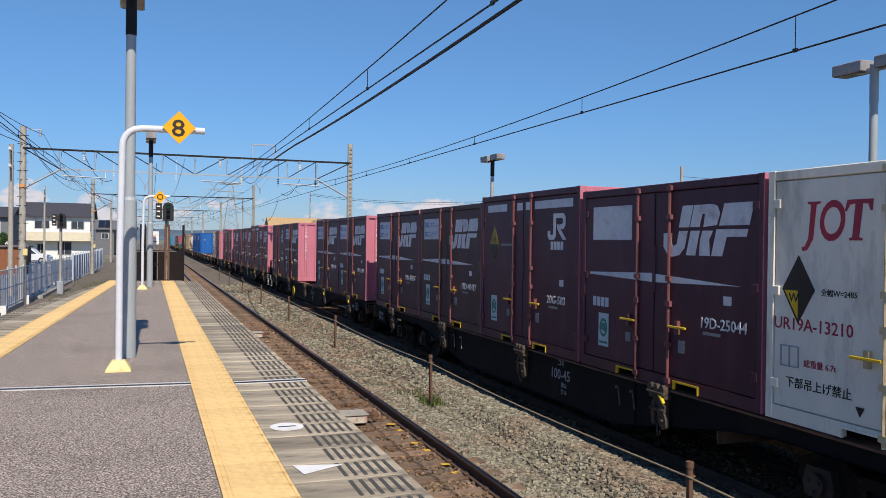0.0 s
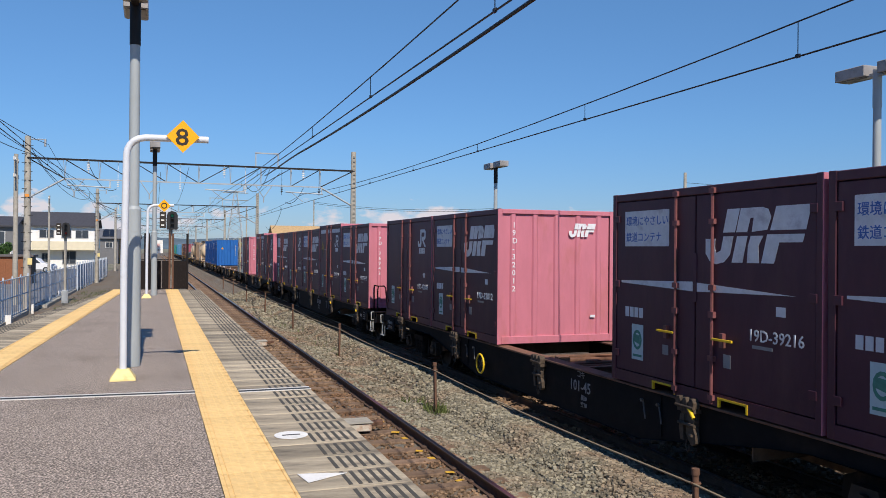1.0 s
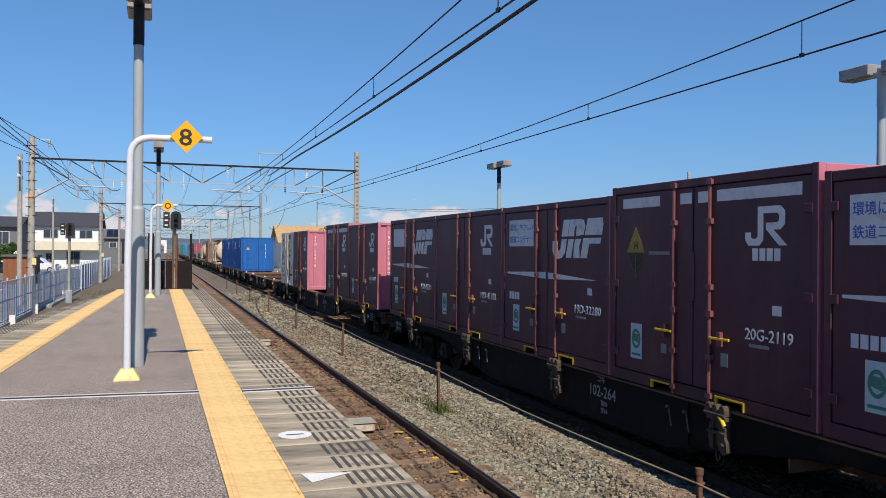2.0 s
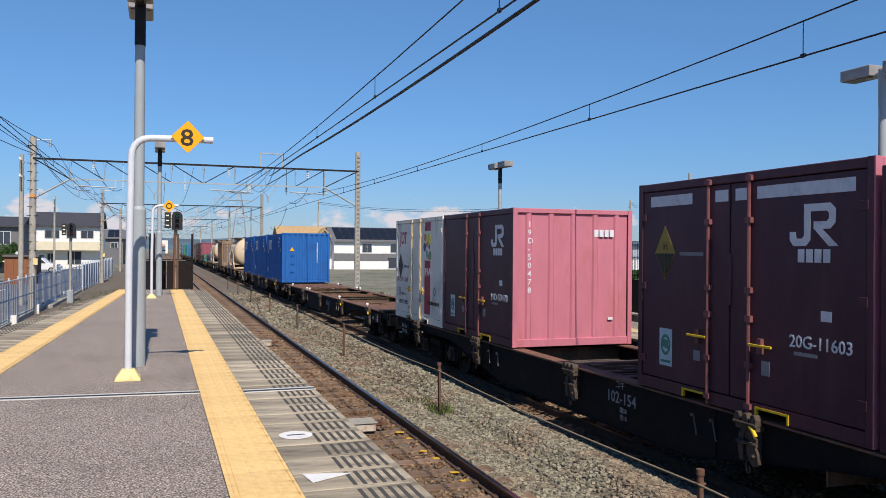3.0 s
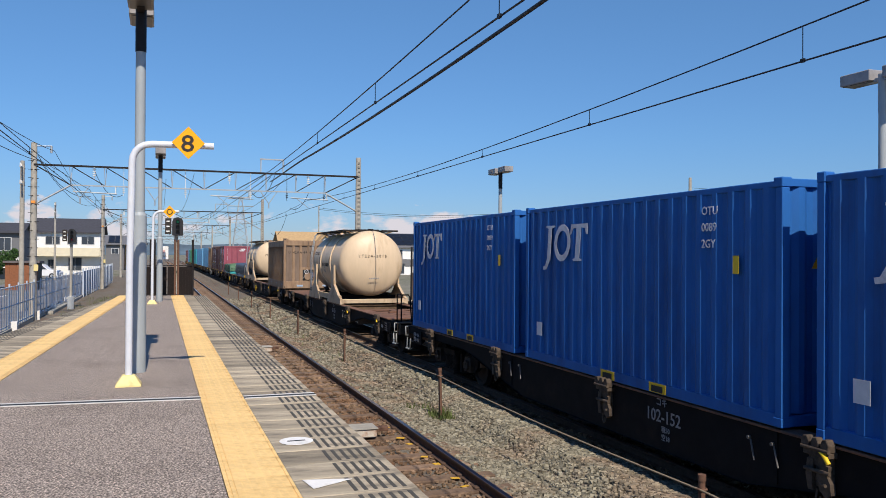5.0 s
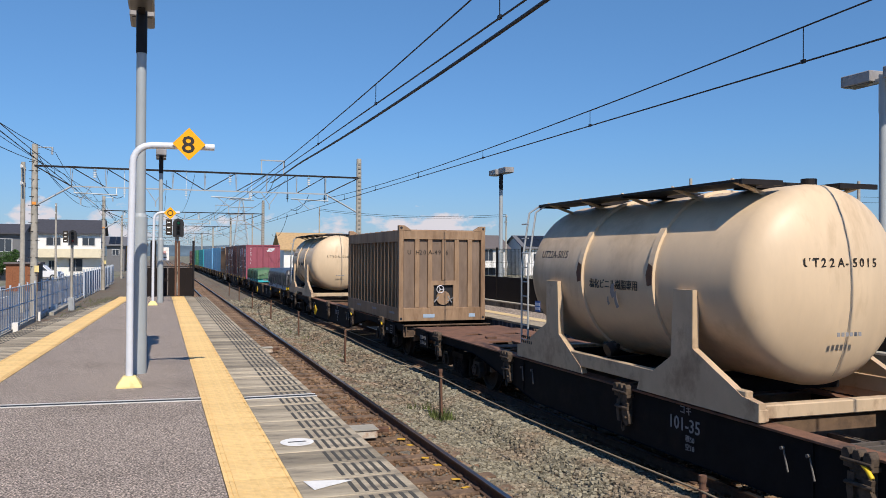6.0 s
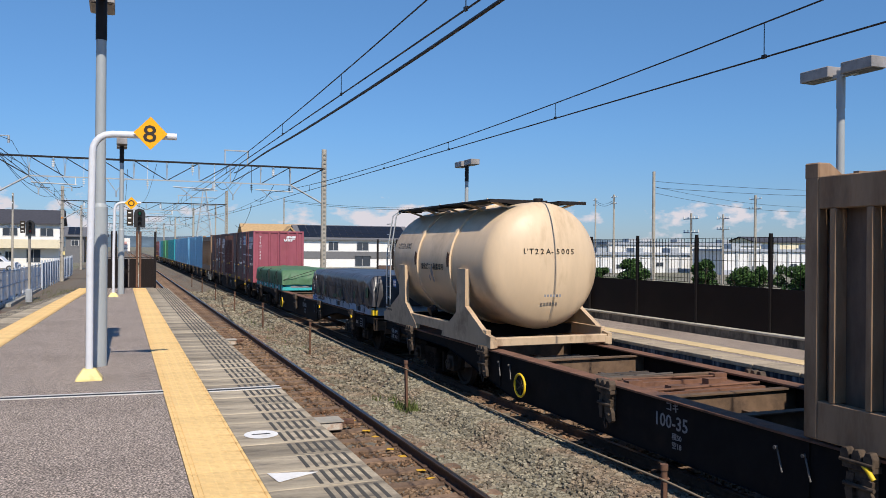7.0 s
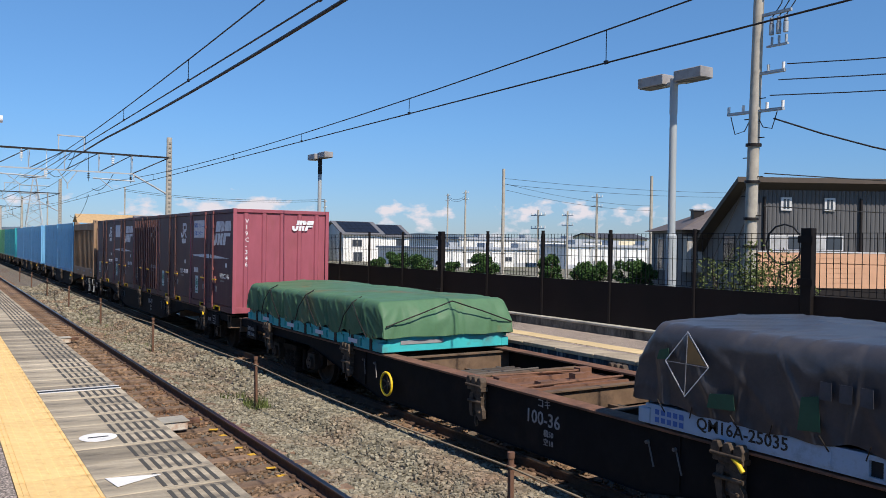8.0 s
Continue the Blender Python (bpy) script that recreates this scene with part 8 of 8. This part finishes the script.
    frames, boxes = {-1: bogie_frame(-1), 1: bogie_frame(1)}, {-1: axle_box(-1), 1: axle_box(1)}
    for s in (-1, 1):
        bog = part("bogie", slab(-0.75, 0.75, -0.22, 0.22, 0.40, 0.66), BOGIE, root, "grimy two-axle bogie", pose(0, s * 7.1, 0))
        for x in (-1, 1):
            part("side_frame", frames[x], BOGIE, bog)
            for y in (-0.95, 0.95):
                part("wheel", whl, WHEEL_STEEL, bog, at=pose(x * 0.56, y, 0.43, 0, 0, 180 if x > 0 else 0))
                part("axle_box", boxes[x], WHEEL_STEEL, bog, at=pose(0, y, 0))
        for y in (-0.95, 0.95):
            bm = bmesh.new()
            tube(bm, (-0.55, y, 0.43), (0.55, y, 0.43), 0.075, 10)
            part("axle", bm, BOGIE, bog)
    return root


def end_fittings(w, s):
    """Hoop handrails, grab handles and stirrup steps at one end of a wagon."""
    for x in (-1, 1):
        bm = bmesh.new()
        xo = x * 1.215
        pipe(bm, [(xo, s * 9.62, 0.70), (xo, s * 9.66, 0.44), (xo, s * 9.40, 0.43), (xo, s * 9.36, 0.70)], 0.02, 6)
        box(bm, xo - 0.05, xo + 0.05, *sorted((s * 9.66, s * 9.40)), 0.425, 0.45)
        part("step", bm, STEP_GREY, w, "pale grey stirrup step")
        bm = bmesh.new()
        pipe(bm, [(xo - x * 0.02, s * 9.62, 0.98), (xo + x * 0.05, s * 9.62, 0.98), (xo + x * 0.05, s * 9.62, 0.76), (xo - x * 0.02, s * 9.62, 0.76)], 0.016, 6)
        part("grab_handle", bm, STEP_GREY, w, "pale grab handle")
        bm = bmesh.new()
        xi = x * 1.08
        pipe(bm, [(xi, s * 9.62, 0.95), (xi, s * 9.62, 1.62), (xi - x * 0.03, s * 9.60, 1.72), (xi - x * 0.20, s * 9.60, 1.72), (xi - x * 0.24, s * 9.60, 1.65), (xi - x * 0.30, s * 9.60, 0.95)], 0.020, 7)
        tube(bm, (xi - x * 0.02, s * 9.60, 1.72), (xi - x * 0.02, s * 9.15, 1.72), 0.018, 6)
        tube(bm, (xi - x * 0.02, s * 9.15, 1.72), (xi - x * 0.02, s * 9.15, 0.95), 0.018, 6)
        part("handrail", bm, WAGON, w, "black hoop handrail")


FIRST, GAP = 12.38, 20.275
NUMBERS = ["100-45", "101-45", "102-264", "102-154", "102-153", "102-152", "101-35", "100-35", "100-36", "100-37", "", "", "", "", ""]
WAGONS = [(FIRST + GAP * k, number) for k, number in enumerate(NUMBERS)]
model = build_wagon()
made = [model] + [copy_thing(model, pose(FAR_TRACK, u, RAIL_Z)) for u, _ in WAGONS[1:]]
for k, (w, (u, number)) in enumerate(zip(made, WAGONS)):
    if number:
        code(w, "コキ", 0.09, DECAL_GREY, on_side(-1.16, 0.90, -1.176))
        code(w, number, 0.165, DECAL_GREY, on_side(-0.94, 0.69, -1.176))
        code(w, "積50", 0.065, DECAL_GREY, on_side(-1.28, 0.575, -1.176))
        code(w, "空18", 0.065, DECAL_GREY, on_side(-1.28, 0.475, -1.176))
    if number in ("101-45", "100-35", "100-36"):
        brake_wheel(w)
    if number == "102-153":
        for y in (-7.0, -2.95, 3.04, 3.67, 7.6):
            for x in (-1.10, 1.10):
                bm = bmesh.new()
                turned = [[bm.verts.new((x + r * math.cos(q * math.tau / 14), y + r * math.sin(q * math.tau / 14), z)) for q in range(14)]
                          for r, z in ((0.024, 1.028), (0.024, 1.055), (0.047, 1.075), (0.046, 1.105), (0.034, 1.128), (0.012, 1.138))]
                for A, B in zip(turned, turned[1:]):
                    for q in range(14):
                        bm.faces.new((A[q], A[(q + 1) % 14], B[(q + 1) % 14], B[q])).smooth = True
                bm.faces.new(turned[-1])
                part("knob", bm, WHITE_PAINT, w, "small white round knob")
    if k in (1, 5, 9, 13):
        end_fittings(w, 1)
    if k in (2, 6, 10, 14):
        end_fittings(w, -1)
    RIDERS.append((w, u, RAIL_Z))


GROUP = "maroon containers on the train"
for u, style, number, written, ended in (
        (6.70, "long", "19D-25044", False, False), (10.50, "tall", "20G-583", False, False), (14.25, "long", "19D-40417", True, False), (18.05, "long", "19D-36464", True, False),
        (22.95, "long", "19D-35087", True, True), (26.72, "long", "19D-39216", True, False), (34.38, "long", "19D-32012", True, True), (38.15, "short", "19D-42889", False, False),
        (43.80, "long", "19D-36943", True, True), (47.58, "tall", "20G-2119", False, False), (51.36, "long", "19D-32280", True, False), (55.12, "short", "19D-41302", False, False), (58.88, "long", "19D-26051", False, False),
        (63.92, "short", "19D-51047", False, True), (67.70, "tall", "20G-11603", False, False), (75.40, "short", "19D-50478", False, True),
        (184.8, "long", "V19C-346", True, True), (188.58, "short", "19D-40118", False, False), (192.34, "short", "V19B-771", False, False), (196.10, "long", "19D-24150", False, False), (199.86, "short", "19D-28833", False, False),
        (286.9, "short", "19D-30211", False, True), (290.7, "long", "19D-30215", False, False), (294.5, "short", "19D-30219", False, False), (298.3, "short", "19D-30222", False, False)):
    maroon_container(u, style, number, GROUP, written, ended)
white_container(2.93, "UR19A-13210", False)
white_container(79.18, "UR19A-11069", True)
for u in (103.82, 110.33, 116.85):
    long_container(u, BOX_BLUE, "blue ribbed steel container with a white serif mark", "blue containers on the train", True)
tank_container(131.42, "UT22A-5015")
silo_container(144.97)
tank_container(157.9, "UT22A-5005")
covered_load(164.92, 6.80, TARP_BLACK, FRAME_PALE, "load under a creased black tarpaulin on a pale blue frame", 3.0, "QM16A-25035", True)
covered_load(177.22, 6.36, TARP_GREEN, FRAME_TEAL, "low load under a green tarpaulin on a turquoise frame", 8.0, "", False)
silo_container(204.65)
for u in (211.1, 217.4, 225.7, 232.0, 238.3):
    long_container(u, BOX_LIGHT_BLUE, "light blue ribbed steel container", "light blue containers on the train", False)
for u, paint, label in ((246.7, BOX_TEAL, "teal ribbed steel container"), (252.9, BOX_TEAL, "teal ribbed steel container"), (259.1, BOX_GREEN, "green ribbed steel container"),
                        (267.2, BOX_GREEN, "green ribbed steel container"), (273.4, BOX_TEAL, "teal ribbed steel container"), (279.6, BOX_LIGHT_BLUE, "light blue ribbed steel container")):
    long_container(u, paint, label, "far ribbed containers on the train", False)


def motions():
    """The train rolls past at a steady speed towards the viewer."""
    for ob, u, z in RIDERS:
        walk(ob, [(k * 0.5, pose(FAR_TRACK, u - SPEED * k * 0.5, z)) for k in range(17)])


motions()
